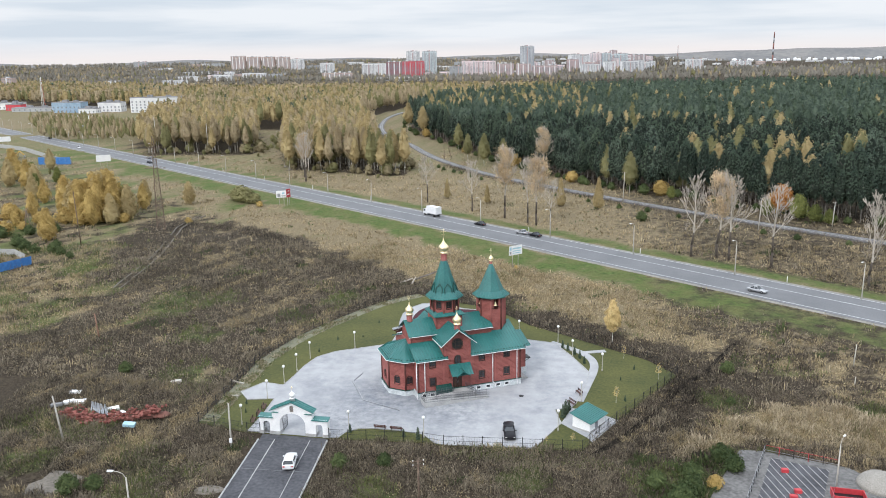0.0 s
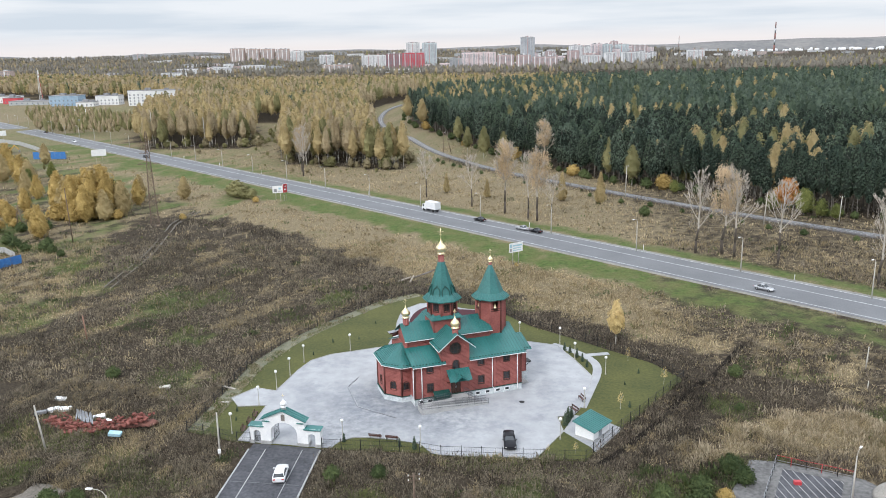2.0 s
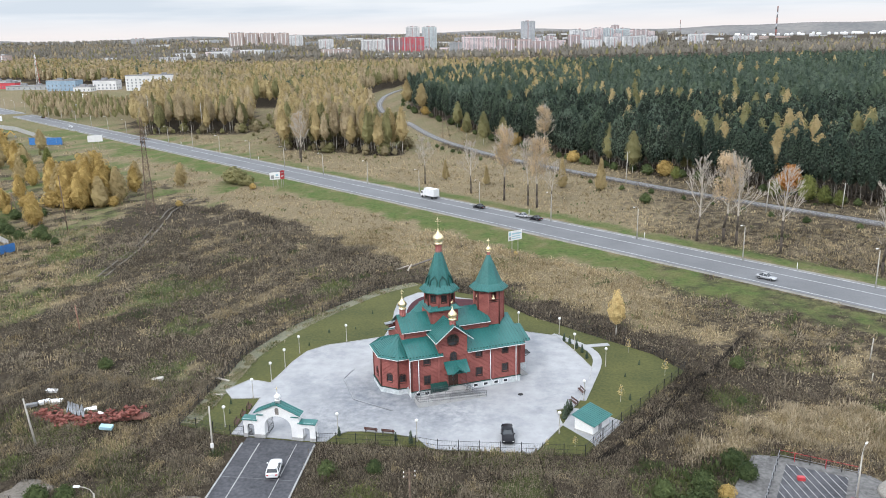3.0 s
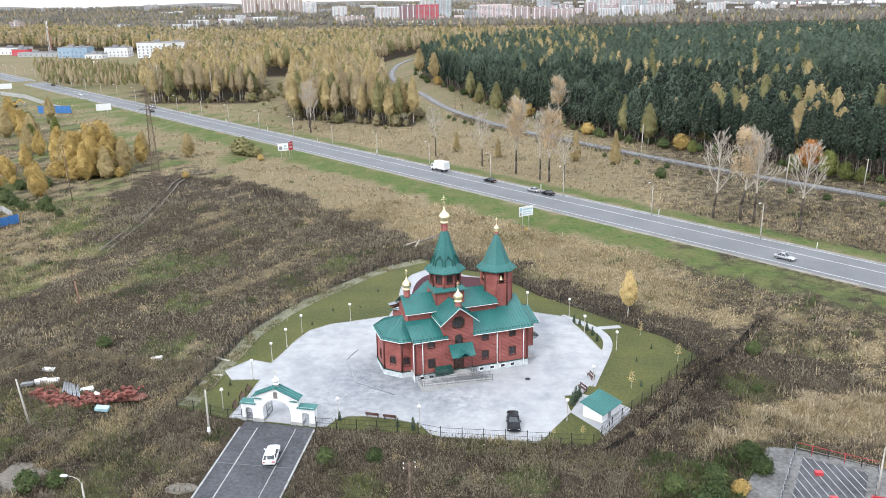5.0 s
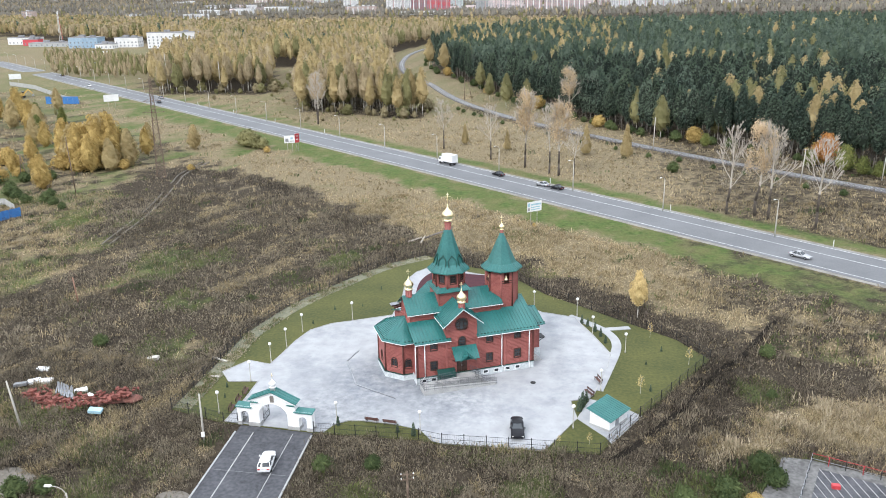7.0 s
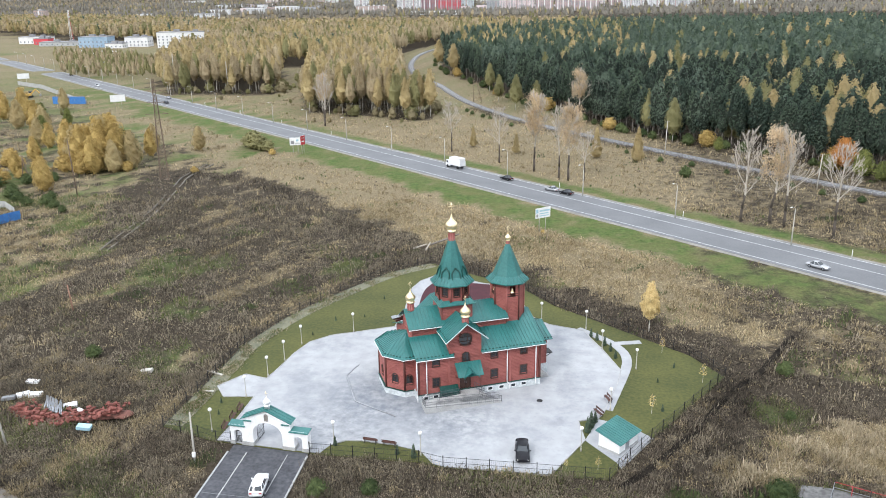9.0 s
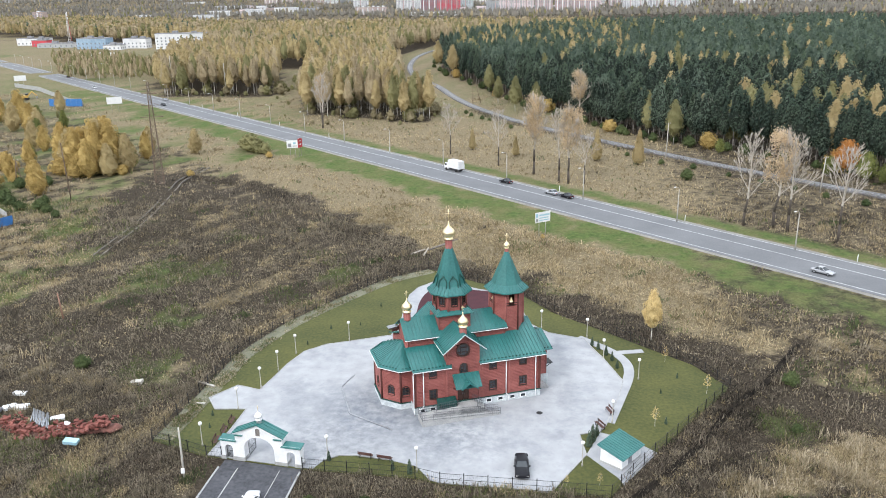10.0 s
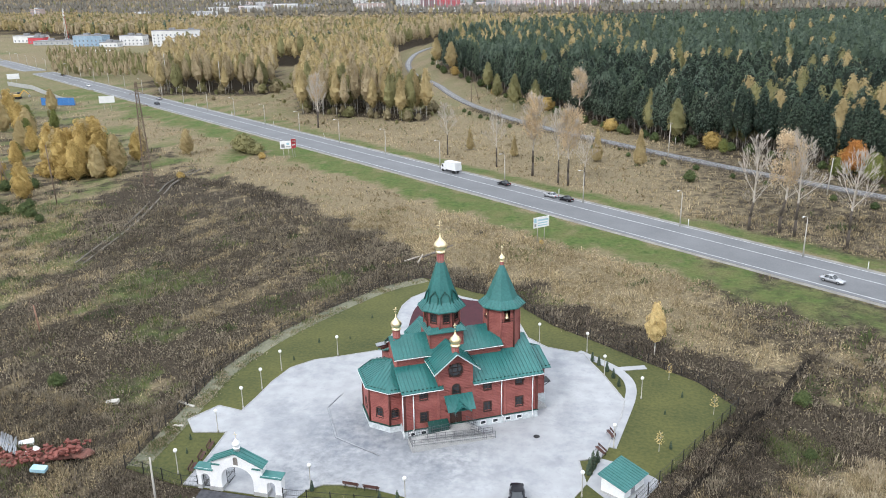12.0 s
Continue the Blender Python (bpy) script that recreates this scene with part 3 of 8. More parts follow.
M_KERB = material("concrete_kerb", (0.27, 0.27, 0.275), (0.42, 0.42, 0.42), 0.8, 0.9)
M_SOIL = material("bare_soil", (0.10, 0.075, 0.055), (0.20, 0.155, 0.12), 0.4, 0.95, 0.04, fine=3)

bm = bmesh.new()
strip(bm, [road_xy(a, (ROAD_NEAR + ROAD_FAR) / 2) for a in np.linspace(-420, 1400, 60)], ROAD_FAR - ROAD_NEAR + 2.6, -0.12, 0.0)
setting(part("shoulder", bm, material("dusty_gravel_shoulder", (0.16, 0.152, 0.135), (0.30, 0.285, 0.26), 0.3, 0.95, 0.02, fine=6)), "pale gravel shoulder under the highway", "road shoulder")
bm = bmesh.new()
strip(bm, [road_xy(a, (ROAD_NEAR + ROAD_FAR) / 2) for a in np.linspace(-420, 1400, 60)], ROAD_FAR - ROAD_NEAR, -0.1, 0.05)
highway = setting(part("road", bm, M_ASPHALT), "straight grey asphalt highway with white lane lines", "highway")
for k, across in enumerate((ROAD_NEAR + 1.3, ROAD_NEAR + 9.9, ROAD_FAR - 0.5)):
    bm = bmesh.new()
    strip(bm, [road_xy(a, across) for a in np.linspace(-420, 1400, 60)], 0.28, 0.05, 0.056)
    part("edge_line", bm, M_LINE, highway)

bm = bmesh.new()
strip(bm, RAIL_LINE, 4.6, -0.3, 0.35)
railway = setting(part("rail_bed", bm, material("grey_ballast", (0.105, 0.10, 0.102), (0.20, 0.195, 0.198), 0.3, 0.95, 0.03, fine=5)), "single railway track on grey ballast curving into the woods", "railway")
for side in (-0.76, 0.76):
    bm = bmesh.new()
    strip(bm, [(x + 0.7 * side, y + 0.7 * side) for x, y in RAIL_LINE], 0.16, 0.4, 0.56)
    part("rail", bm, M_STEEL, railway)
bm = bmesh.new()
for (x0, y0), (x1, y1) in zip(RAIL_LINE, RAIL_LINE[1:]):
    d = Vector((x1 - x0, y1 - y0))
    for s in np.arange(0, d.length, 1.6):
        p = Vector((x0, y0)) + d.normalized() * s
        q = Vector((-d.y, d.x)).normalized() * 1.3
        bar(bm, (p.x - q.x, p.y - q.y, 0.38), (p.x + q.x, p.y + q.y, 0.38), 0.25, 0.1)
part("sleepers", bm, M_CONCRETE, railway)

DITCH_LINE = smooth_line([(46, 152), (41.4, 145.8), (36.9, 138.5), (33.5, 132.8), (28.6, 126.9), (25.3, 121.7), (22.1, 116.1), (18.4, 110.9), (14.4, 105.5), (10.5, 101.0)], 5)
bm = bmesh.new()
strip(bm, DITCH_LINE, 0.9, -0.4, 0.05)
setting(part("ditch", bm, material("dark_ditch_soil", (0.008, 0.007, 0.006), (0.030, 0.025, 0.020), 0.5, 1.0, 0.05, fine=4, spec=0.05)), "narrow dark ditch strip through the weeds", "path")
bm = bmesh.new()
strip(bm, TRACK_LINE, 0.38, -0.3, 0.07)
strip(bm, [(x - 2.0, y) for x, y in TRACK_LINE], 0.32, -0.3, 0.07)
setting(part("dirt_track", bm, material("pale_dusty_ruts", (0.105, 0.092, 0.075), (0.21, 0.186, 0.155), 0.4, 0.95, 0.03, fine=3)), "worn dirt track across the field", "dirt track")

M_TRODDEN = material("pale_trodden_soil", (0.105, 0.092, 0.076), (0.205, 0.184, 0.158), 0.4, 0.95, 0.04, fine=3)
SOIL_PATCHES = ((-63, 89.5, 7.5), (-39.8, 89.3, 2.2))
for px, py, pr in SOIL_PATCHES:
    bm = bmesh.new()
    lathe(bm, [(0.0, 0.05), (pr * 0.5, 0.04), (pr * 0.8, 0.02), (pr, -0.25)], 26, px, py)
    for q in bm.verts:
        k = 1 + 0.35 * noise.noise(Vector((q.co.x * 0.35, q.co.y * 0.35, 1)))
        q.co.x, q.co.y = px + (q.co.x - px) * k, py + (q.co.y - py) * k * 0.6
    setting(part("soil_patch", bm, M_TRODDEN), "patch of bare trodden soil in the weeds", "bare soil")

ROUGH_VERGE = smooth_line([(-47.5, 108.9), (-47.1, 115), (-46.7, 121.5), (-46.4, 128), (-46.0, 134.4), (-42.6, 146.4), (-36.5, 158.8), (-29.3, 170.4), (-22.0, 177.0)], 5)
bm = bmesh.new()
strip(bm, ROUGH_VERGE, 2.6, -0.4, 0.085)
setting(part("verge", bm, material("rough_pale_verge", (0.085, 0.090, 0.058), (0.215, 0.208, 0.145), 0.3, 0.95, 0.05, fine=2.5, contrast=0.36)), "rough pale grassy strip outside the church fence", "verge")
bm = bmesh.new()
prism(bm, FENCE_LINE, -0.4, 0.06)
setting(part("lawn", bm, M_LAWN), "mown lawn inside the church fence", "lawn")
bm = bmesh.new()
prism(bm, PLAZA, -0.3, 0.13)
plaza = setting(part("pavement", bm, M_PAVING), "wide pale grey paved yard round the church", "paved yard")
for k, (a, b) in enumerate(zip(PLAZA, PLAZA[1:] + PLAZA[:1])):
    if 32 <= k <= 40 and k not in (35, 36, 37):
        continue
    bm = bmesh.new()
    bar(bm, (*a, 0.08), (*b, 0.08), 0.16, 0.2)
    part("kerb", bm, M_KERB, plaza)

bm = bmesh.new()
prism(bm, smooth_line([(-21.3, 151.0), (-21.7, 160.0), (-20.9, 165.0), (-19.0, 168.0), (-16.5, 168.6), (-12.5, 166.6), (-7.0, 165.3), (-5.5, 160.0), (-6.0, 151.0)], 4), 0.1, 0.17)
setting(part("round_bed", bm, M_BURGUNDY), "round burgundy paved bed behind the church", "paved bed")

FOOTPATH = smooth_line([(7.0, 146.3), (9.9, 143.6), (12.3, 141.0), (13.8, 138.0), (14.2, 135.0), (13.7, 131.5), (12.2, 126.0), (10.2, 119.0)], 6)
bm = bmesh.new()
strip(bm, FOOTPATH, 1.5, -0.2, 0.135)
strip(bm, [(12.9, 140.9), (17.0, 141.9)], 1.2, -0.2, 0.131)
setting(part("footpath", bm, M_PAVING), "narrow curving paved footpath beside the lawn", "footpath")

bm = bmesh.new()
prism(bm, GATE_ROAD, -0.3, 0.05)
lane = setting(part("gate_road", bm, M_NEWASPHALT), "dark patched asphalt drive leading to the gate", "drive")
for x0, x1, w in ((-37.75, -37.85, 0.22), (-35.3, -35.4, 0.15), (-30.0, -30.1, 0.10), (-27.45, -27.55, 0.22)):
    for k in range(14):
        bm = bmesh.new()
        y1 = 103.6 - k * 6
        bar(bm, (x0, y1, 0.06), (x0 + (x1 - x0) * 0.07, y1 - 5.9, 0.06), w, 0.14 if w > 0.21 else 0.03)
        part("kerb_stone" if w > 0.21 else "concrete_band", bm, M_KERB, lane)
bm = bmesh.new()
bar(bm, (-37.6, 95.0, 0.056), (-28.0, 94.4, 0.056), 0.10, 0.02)
part("concrete_band", bm, M_ASPHALT, lane)

bm = bmesh.new()
prism(bm, PARKING, -0.3, 0.05)
setting(part("forecourt", bm, material("cracked_concrete", (0.085, 0.082, 0.082), (0.19, 0.187, 0.183), 0.25, 0.9, 0.01, fine=2)), "cracked pale concrete forecourt with weeds", "forecourt")

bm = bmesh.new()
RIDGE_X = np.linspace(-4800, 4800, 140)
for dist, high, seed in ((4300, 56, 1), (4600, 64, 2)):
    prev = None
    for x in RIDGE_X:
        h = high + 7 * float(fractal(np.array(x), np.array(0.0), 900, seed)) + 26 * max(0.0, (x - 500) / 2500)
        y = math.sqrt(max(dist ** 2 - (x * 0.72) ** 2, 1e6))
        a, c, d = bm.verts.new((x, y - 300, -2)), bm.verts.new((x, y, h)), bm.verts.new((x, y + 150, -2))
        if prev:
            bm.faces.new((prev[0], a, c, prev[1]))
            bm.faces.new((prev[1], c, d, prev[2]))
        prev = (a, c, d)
# the hills' greyish tone has distance haze mixed into it
setting(part("backdrop", bm, material("far_hills_painted_haze", (0.13, 0.132, 0.135), (0.215, 0.205, 0.195), 0.006, 0.95, 0, fine=0.05)), "low wooded hills on the horizon", "hills")


# ---- church ----
CH = thing("church", pose(-15.71, 118.42, 0.13, 0, 0, 23.92), "red log church with green roofs and gilded onion domes", "church")
VC = 6.5          # its long axis


def courses(bm, p0, p1, z0, z1, holes=(), top=None, thick=0.24, step=0.22):
    """A log wall from p0 to p1 (outer face on the right of that way), leaving rectangular holes (s0, s1, z0, z1); top(z) gives the ends of a gable course."""
    p0, p1 = Vector((*p0, 0)), Vector((*p1, 0))
    d = (p1 - p0).normalized()
    inward = Vector((-d.y, d.x, 0))
    length = (p1 - p0).length
    n = max(1, round((z1 - z0) / step))
    h = (z1 - z0) / n
    for k in range(n):
        a, b = z0 + k * h, z0 + (k + 1) * h
        mid = (a + b) / 2
        spans = [(0.0, length) if top is None else top(mid)]
        for s0, s1, ha, hb in holes:
            if ha < mid < hb:
                spans = [q for x, y in spans for q in ((x, min(y, s0)), (max(x, s1), y)) if q[1] - q[0] > 0.02]
        for x, y in spans:
            if y - x < 0.02:
                continue
            sec = ((0.06, a), (0.0, a + 0.032), (0.0, b - 0.032), (0.06, b), (thick, b), (thick, a))
            ends = [[bm.verts.new(p0 + d * s + inward * o + Vector((0, 0, z))) for o, z in sec] for s in (x, y)]
            for i in range(6):
                j = (i + 1) % 6
                bm.faces.new((ends[0][i], ends[1][i], ends[1][j], ends[0][j]))
            bm.faces.new(ends[0])
            bm.faces.new(ends[1][::-1])
    bmesh.ops.remove_doubles(bm, verts=bm.verts, dist=0.0005)


def roof_sheet(name, pts, parent, gap=0.52, guards=True, thick=0.07, label="", mat=None):
    """A sheet-metal roof plane; its first edge is the eave. Standing seams run up the slope, snow guards sit above the eave."""
    p = [Vector(q) for q in pts]
    a = (p[1] - p[0]).normalized()
    nrm = (p[1] - p[0]).cross(p[-1] - p[0]).normalized()
    if nrm.z < 0:
        nrm = -nrm
    b = nrm.cross(a)
    if b.z < 0:
        b = -b
    bm = bmesh.new()
    hi = [bm.verts.new(q) for q in p]
    lo = [bm.verts.new(q - nrm * thick) for q in p]
    f = bm.faces.new(hi)
    bm.faces.new(lo[::-1])
    for k in range(len(p)):
        j = (k + 1) % len(p)
        bm.faces.new((hi[k], lo[k], lo[j], hi[j]))
    flat = [((q - p[0]).dot(a), (q - p[0]).dot(b)) for q in p]
    lo_s, hi_s = min(q[0] for q in flat), max(q[0] for q in flat)
    s, seams = lo_s + gap * 0.5, []
    while s < hi_s:
        cut = []
        for (x0, y0), (x1, y1) in zip(flat, flat[1:] + flat[:1]):
            if (x0 > s) != (x1 > s):
                cut.append(y0 + (y1 - y0) * (s - x0) / (x1 - x0))
        if len(cut) == 2 and abs(cut[1] - cut[0]) > 0.25:
            c0, c1 = min(cut), max(cut)
            seams.append((s, c0, c1))
        s += gap
    sheet = part(name, bm, mat or M_ROOF, parent, label)
    for s, c0, c1 in seams:
        bm = bmesh.new()
        bar(bm, p[0] + a * s + b * (c0 + 0.02) + nrm * 0.02, p[0] + a * s + b * (c1 - 0.02) + nrm * 0.02, 0.045, 0.07, nrm)
        part("seam", bm, mat or M_ROOF, sheet)
        if guards and c1 - c0 > 1.0:
            bm = bmesh.new()
            q = p[0] + a * s + b * (c0 + 0.42) + nrm * 0.06
            bar(bm, q - a * 0.12, q + a * 0.12, 0.10, 0.12, nrm)
            part("snow_guard", bm, M_ROOF_DARK, sheet)
    return sheet


def window(parent, p, ang, w, h, arch=False, bars=(1, 2)):
    """A brown framed window; p is the middle of its sill on the outer face, ang the outward way in degrees."""
    m = pose(p[0], p[1], p[2], 0, 0, ang + 90)
    win = new("window")
    win.parent, win.matrix_basis = parent, m
    bm = bmesh.new()
    t = 0.13
    if arch:
        n = 10
        r = w / 2
        outer = [(-r - t, 0)] + [((-r - t) * math.cos(math.pi * k / n), h - r + (r + t) * math.sin(math.pi * k / n)) for k in range(n + 1)] + [(r + t, 0)]
        inner = [(-r, 0)] + [(-r * math.cos(math.pi * k / n), h - r + r * math.sin(math.pi * k / n)) for k in range(n + 1)] + [(r, 0)]
        for (a, b), (c, d) in zip(list(zip(outer, inner)), list(zip(outer, inner))[1:]):
            q = [a, c, d, b]
            fr = [bm.verts.new((x, -0.07, z)) for x, z in q]
            bk = [bm.verts.new((x, 0.12, z)) for x, z in q]
            bm.faces.new(fr)
            for i in range(4):
                bm.faces.new((fr[i], bk[i], bk[(i + 1) % 4], fr[(i + 1) % 4]))
    else:
        for x0, x1, z0, z1 in ((-w / 2 - t, -w / 2, -t, h + t), (w / 2, w / 2 + t, -t, h + t), (-w / 2, w / 2, h, h + t), (-w / 2, w / 2, -t, 0)):
            box(bm, x0, x1, -0.07, 0.12, z0, z1)
    part("frame", bm, M_FRAME, win)
    bm = bmesh.new()
    for k in range(bars[0]):
        x = -w / 2 + w * (k + 1) / (bars[0] + 1)
        box(bm, x - 0.025, x + 0.025, 0.01, 0.06, 0, h - 0.02)
    for k in range(bars[1]):
        z = h * (k + 1) / (bars[1] + 1)
        box(bm, -w / 2, w / 2, 0.005, 0.055, z - 0.02, z + 0.02)
    part("glazing_bar", bm, M_FRAME, win)
    bm = bmesh.new()
    box(bm, -w / 2, w / 2, 0.075, 0.095, 0, h)
    part("pane", bm, M_GLASS, win)
    bm = bmesh.new()
    box(bm, -w / 2 - 0.12, w / 2 + 0.12, -0.1, 0.02, -0.14, -0.102)
    part("sill", bm, M_FRAME, win)
    return win


def gutter(a, b, parent, white=False):
    bm = bmesh.new()
    bar(bm, a, b, 0.08, 0.08)
    return part("gutter", bm, M_WHITE if white else M_ROOF, parent, "white eaves gutter" if white else "")


def downpipe(u, v, z1, parent, du=0.0):
    bm = bmesh.new()
    tube(bm, (u, v - 0.55, z1), (u, v - 0.16, z1 - 0.45), 0.075)
    tube(bm, (u, v - 0.16, z1 - 0.45), (u, v - 0.16, 1.2), 0.075)
    tube(bm, (u, v - 0.16, 1.2), (u + du, v - 0.32, 0.8), 0.075)
    tube(bm, (u + du, v - 0.32, 0.8), (u + du, v - 0.32, 0.15), 0.075)
    return part("downpipe", bm, M_WHITE, parent, "white downpipe")


def onion(parent, u, v, z, r, drum_r, drum_h, cross_h):
    """A gilded onion on a red drum with a cross."""
    bm = bmesh.new()
    lathe(bm, [(drum_r * 1.12, z - 0.25), (drum_r * 1.12, z), (drum_r, z + 0.02), (drum_r, z + drum_h)], 14, u, v)
    for k in range(10):
        a = 2 * math.pi * k / 10
        tube(bm, (u + drum_r * math.cos(a), v + drum_r * math.sin(a), z), (u + drum_r * math.cos(a), v + drum_r * math.sin(a), z + drum_h), 0.05 * r, n=5)
    part("drum", bm, M_LOG, parent, "red drum under the dome")
    z += drum_h
    bm = bmesh.new()
    lathe(bm, [(drum_r * 0.9, z), (drum_r * 1.3, z + 0.05), (drum_r * 1.38, z + 0.16 * r), (drum_r * 1.15, z + 0.30 * r), (drum_r * 0.95, z + 0.38 * r), (0.62 * r, z + 0.5 * r),
               (0.86 * r, z + 0.68 * r), (0.99 * r, z + 0.95 * r), (1.0 * r, z + 1.12 * r), (0.92 * r, z + 1.38 * r), (0.74 * r, z + 1.62 * r), (0.50 * r, z + 1.86 * r),
               (0.30 * r, z + 2.10 * r), (0.17 * r, z + 2.38 * r), (0.09 * r, z + 2.75 * r), (0.0, z + 3.05 * r)], 24, u, v)
    part("onion_dome", bm, M_GOLD, parent, "gilded onion dome")
    z += 3.0 * r
    bm = bmesh.new()
    tube(bm, (u, v, z - 0.1), (u, v, z + cross_h), 0.035, n=6)
    for zz, w in ((0.62, 0.30), (0.82, 0.15)):
        tube(bm, (u - w * cross_h, v, z + zz * cross_h), (u + w * cross_h, v, z + zz * cross_h), 0.03, n=6)
    tube(bm, (u - 0.13 * cross_h, v, z + 0.36 * cross_h), (u + 0.13 * cross_h, v, z + 0.30 * cross_h), 0.03, n=6)
    part("cross", bm, M_GOLD, parent, "thin gilded cross")


def octagon(u, v, inr):
    R = inr / math.cos(math.pi / 8)
    return [(u + R * math.cos(math.pi / 8 + k * math.pi / 4 - math.pi / 2 - math.pi / 4), v + R * math.sin(math.pi / 8 + k * math.pi / 4 - math.pi / 2 - math.pi / 4)) for k in range(8)]


EAVE, PL = 6.62, 1.05
MAIN = [(0, 0), (18.1, 0), (18.1, 13), (0, 13)]
APSE = [(0.1, 2.1), (-1.5, 2.1), (-3.7, 4.28), (-3.7, 8.72), (-1.5, 10.9), (0.1, 10.9)]
APSE = APSE[::-1]

# plinth with small basement lights
bm = bmesh.new()
prism(bm, [(-0.12, -0.14), (18.22, -0.14), (18.22, 13.14), (-0.12, 13.14)], -0.1, PL)
prism(bm, [(-0.11, 1.96), (-1.56, 1.96), (-3.84, 4.22), (-3.84, 8.78), (-1.56, 11.04), (-0.11, 11.04)][::-1], -0.1, PL - 0.15)
part("plinth", bm, M_PLINTH, CH, "whitewashed stone plinth")
bm = bmesh.new()
prism(bm, [(-0.2, -0.24), (18.3, -0.24), (18.3, -0.02), (-0.2, -0.02)], PL, PL + 0.07)
prism(bm, [(-0.19, 1.85), (-1.62, 1.85), (-3.95, 4.18), (-3.95, 8.82), (-1.62, 11.15), (-0.19, 11.15)][::-1], PL - 0.14, PL - 0.08)
part("plinth_flashing", bm, M_ROOF_DARK, CH, "dark green sheet flashing")
for u in (0.9, 2.4, 10.5, 12.2, 14.0, 15.6):
    bm = bmesh.new()
    for x0, x1, z0, z1 in ((-0.42, -0.32, 0.25, 0.85), (0.32, 0.42, 0.25, 0.85), (-0.32, 0.32, 0.75, 0.85), (-0.32, 0.32, 0.25, 0.33)):
        box(bm, u + x0, u + x1, -0.2, -0.1, z0, z1)
    light = part("basement_light", bm, M_WHITE, CH, "small barred basement light")
    bm = bmesh.new()
    box(bm, u - 0.32, u + 0.32, -0.16, -0.142, 0.33, 0.75)
    part("pane", bm, M_GLASS, light)

# walls of the main block
FRONT_WIN = [(2.1, 2.05, 1.25), (2.1, 5.2, 0.95), (10.7, 2.1, 1.25), (10.7, 5.25, 0.9), (15.15, 2.1, 1.25), (15.15, 5.3, 0.95)]
holes = [(u, u + 0.9, z, z + h) for u, z, h in FRONT_WIN] + [(6.0, 7.65, PL, 3.2), (6.4, 7.3, 5.35, 6.7)]
bm = bmesh.new()
courses(bm, (0, 0), (18.1, 0), PL, EAVE, holes)
part("front_wall", bm, M_LOG, CH, "red log wall with two rows of windows")
bm = bmesh.new()
slope = lambda z: (max(0.0, (z - EAVE) / 2.63 * 6.5), 13 - max(0.0, (z - EAVE) / 2.63 * 6.5))
courses(bm, (18.1, 0), (18.1, 13), PL, 9.1, [], slope)
part("end_wall", bm, M_LOG, CH)
bm = bmesh.new()
courses(bm, (18.1, 13), (0, 13), PL, EAVE)
part("rear_wall", bm, M_LOG, CH)
bm = bmesh.new()
courses(bm, (0, 13), (0, 0), PL, 8.2, [], lambda z: (max(0.0, (z - EAVE) / 0.372), 13 - max(0.0, (z - EAVE) / 0.372)))
part("end_wall", bm, M_LOG, CH)
for u, z, h in FRONT_WIN:
    window(CH, (u + 0.45, 0, z), -90, 0.9, h)
for u in (0.0, 4.45, 9.2, 13.55, 18.1):
    bm = bmesh.new()
    box(bm, u - 0.16, u + 0.16, -0.1, 0.2, PL + 0.06, EAVE - 0.05)
    part("corner_post", bm, M_LOG_DARK if u in (0.0, 18.1) else M_LOG, CH)

# apse
bm = bmesh.new()
edge = APSE[::-1]
for k in range(5):
    a, b = edge[k + 1], edge[k]
    L = math.dist(a, b)
    hole = [(L / 2 - 0.42, L / 2 + 0.42, 1.95, 3.1)] if k in (0, 1, 2, 3, 4) else []
    if k in (0, 4):
        hole = [(L / 2 - 0.52, L / 2 + 0.32, 1.95, 3.1)]
    courses(bm, a, b, PL - 0.14, 6.0, hole)
part("apse_wall", bm, M_LOG, CH, "five-sided red log apse")
for k in range(5):
    a, b = Vector(edge[k + 1]), Vector(edge[k])
    mid, d = (a + b) / 2, (b - a).normalized()
    if k in (0, 4):
        mid = mid - d * 0.1
    ang = math.degrees(math.atan2(-d.x, d.y))
    window(CH, (mid.x, mid.y, 1.95), ang, 0.84, 1.35, True, (1, 2))
for u, v in edge[1:5]:
    bm = bmesh.new()
    tube(bm, (u, v, PL - 0.1), (u, v, 6.05), 0.15, n=8)
    part("corner_post", bm, M_LOG_DARK, CH)
EA = [(0.0, 1.25), (-1.82, 1.25), (-4.25, 3.72), (-4.25, 9.28), (-1.82, 11.75), (0.0, 11.75)]
PEAK = (0.0, VC, 8.35)
AZ = 6.12
for k in range(5):
    a, b = EA[k], EA[k + 1]
    pts = [(*a, AZ), (*b, AZ), PEAK]
    if k == 0:
        pts = [(*a, AZ), (*b, AZ), PEAK]
    roof_sheet("apse_roof", pts, CH, 0.5)
    gutter((*a, AZ - 0.1), (*b, AZ - 0.1), CH, True)

# lower roofs
OV = 0.62
RL, RR = -0.42, 18.85
KZ = 2.63 / 6.5                       # rise per metre of the lower roofs


def low_z(v):
    return EAVE + (min(v, 13 - v) + OV) * KZ - 0.02


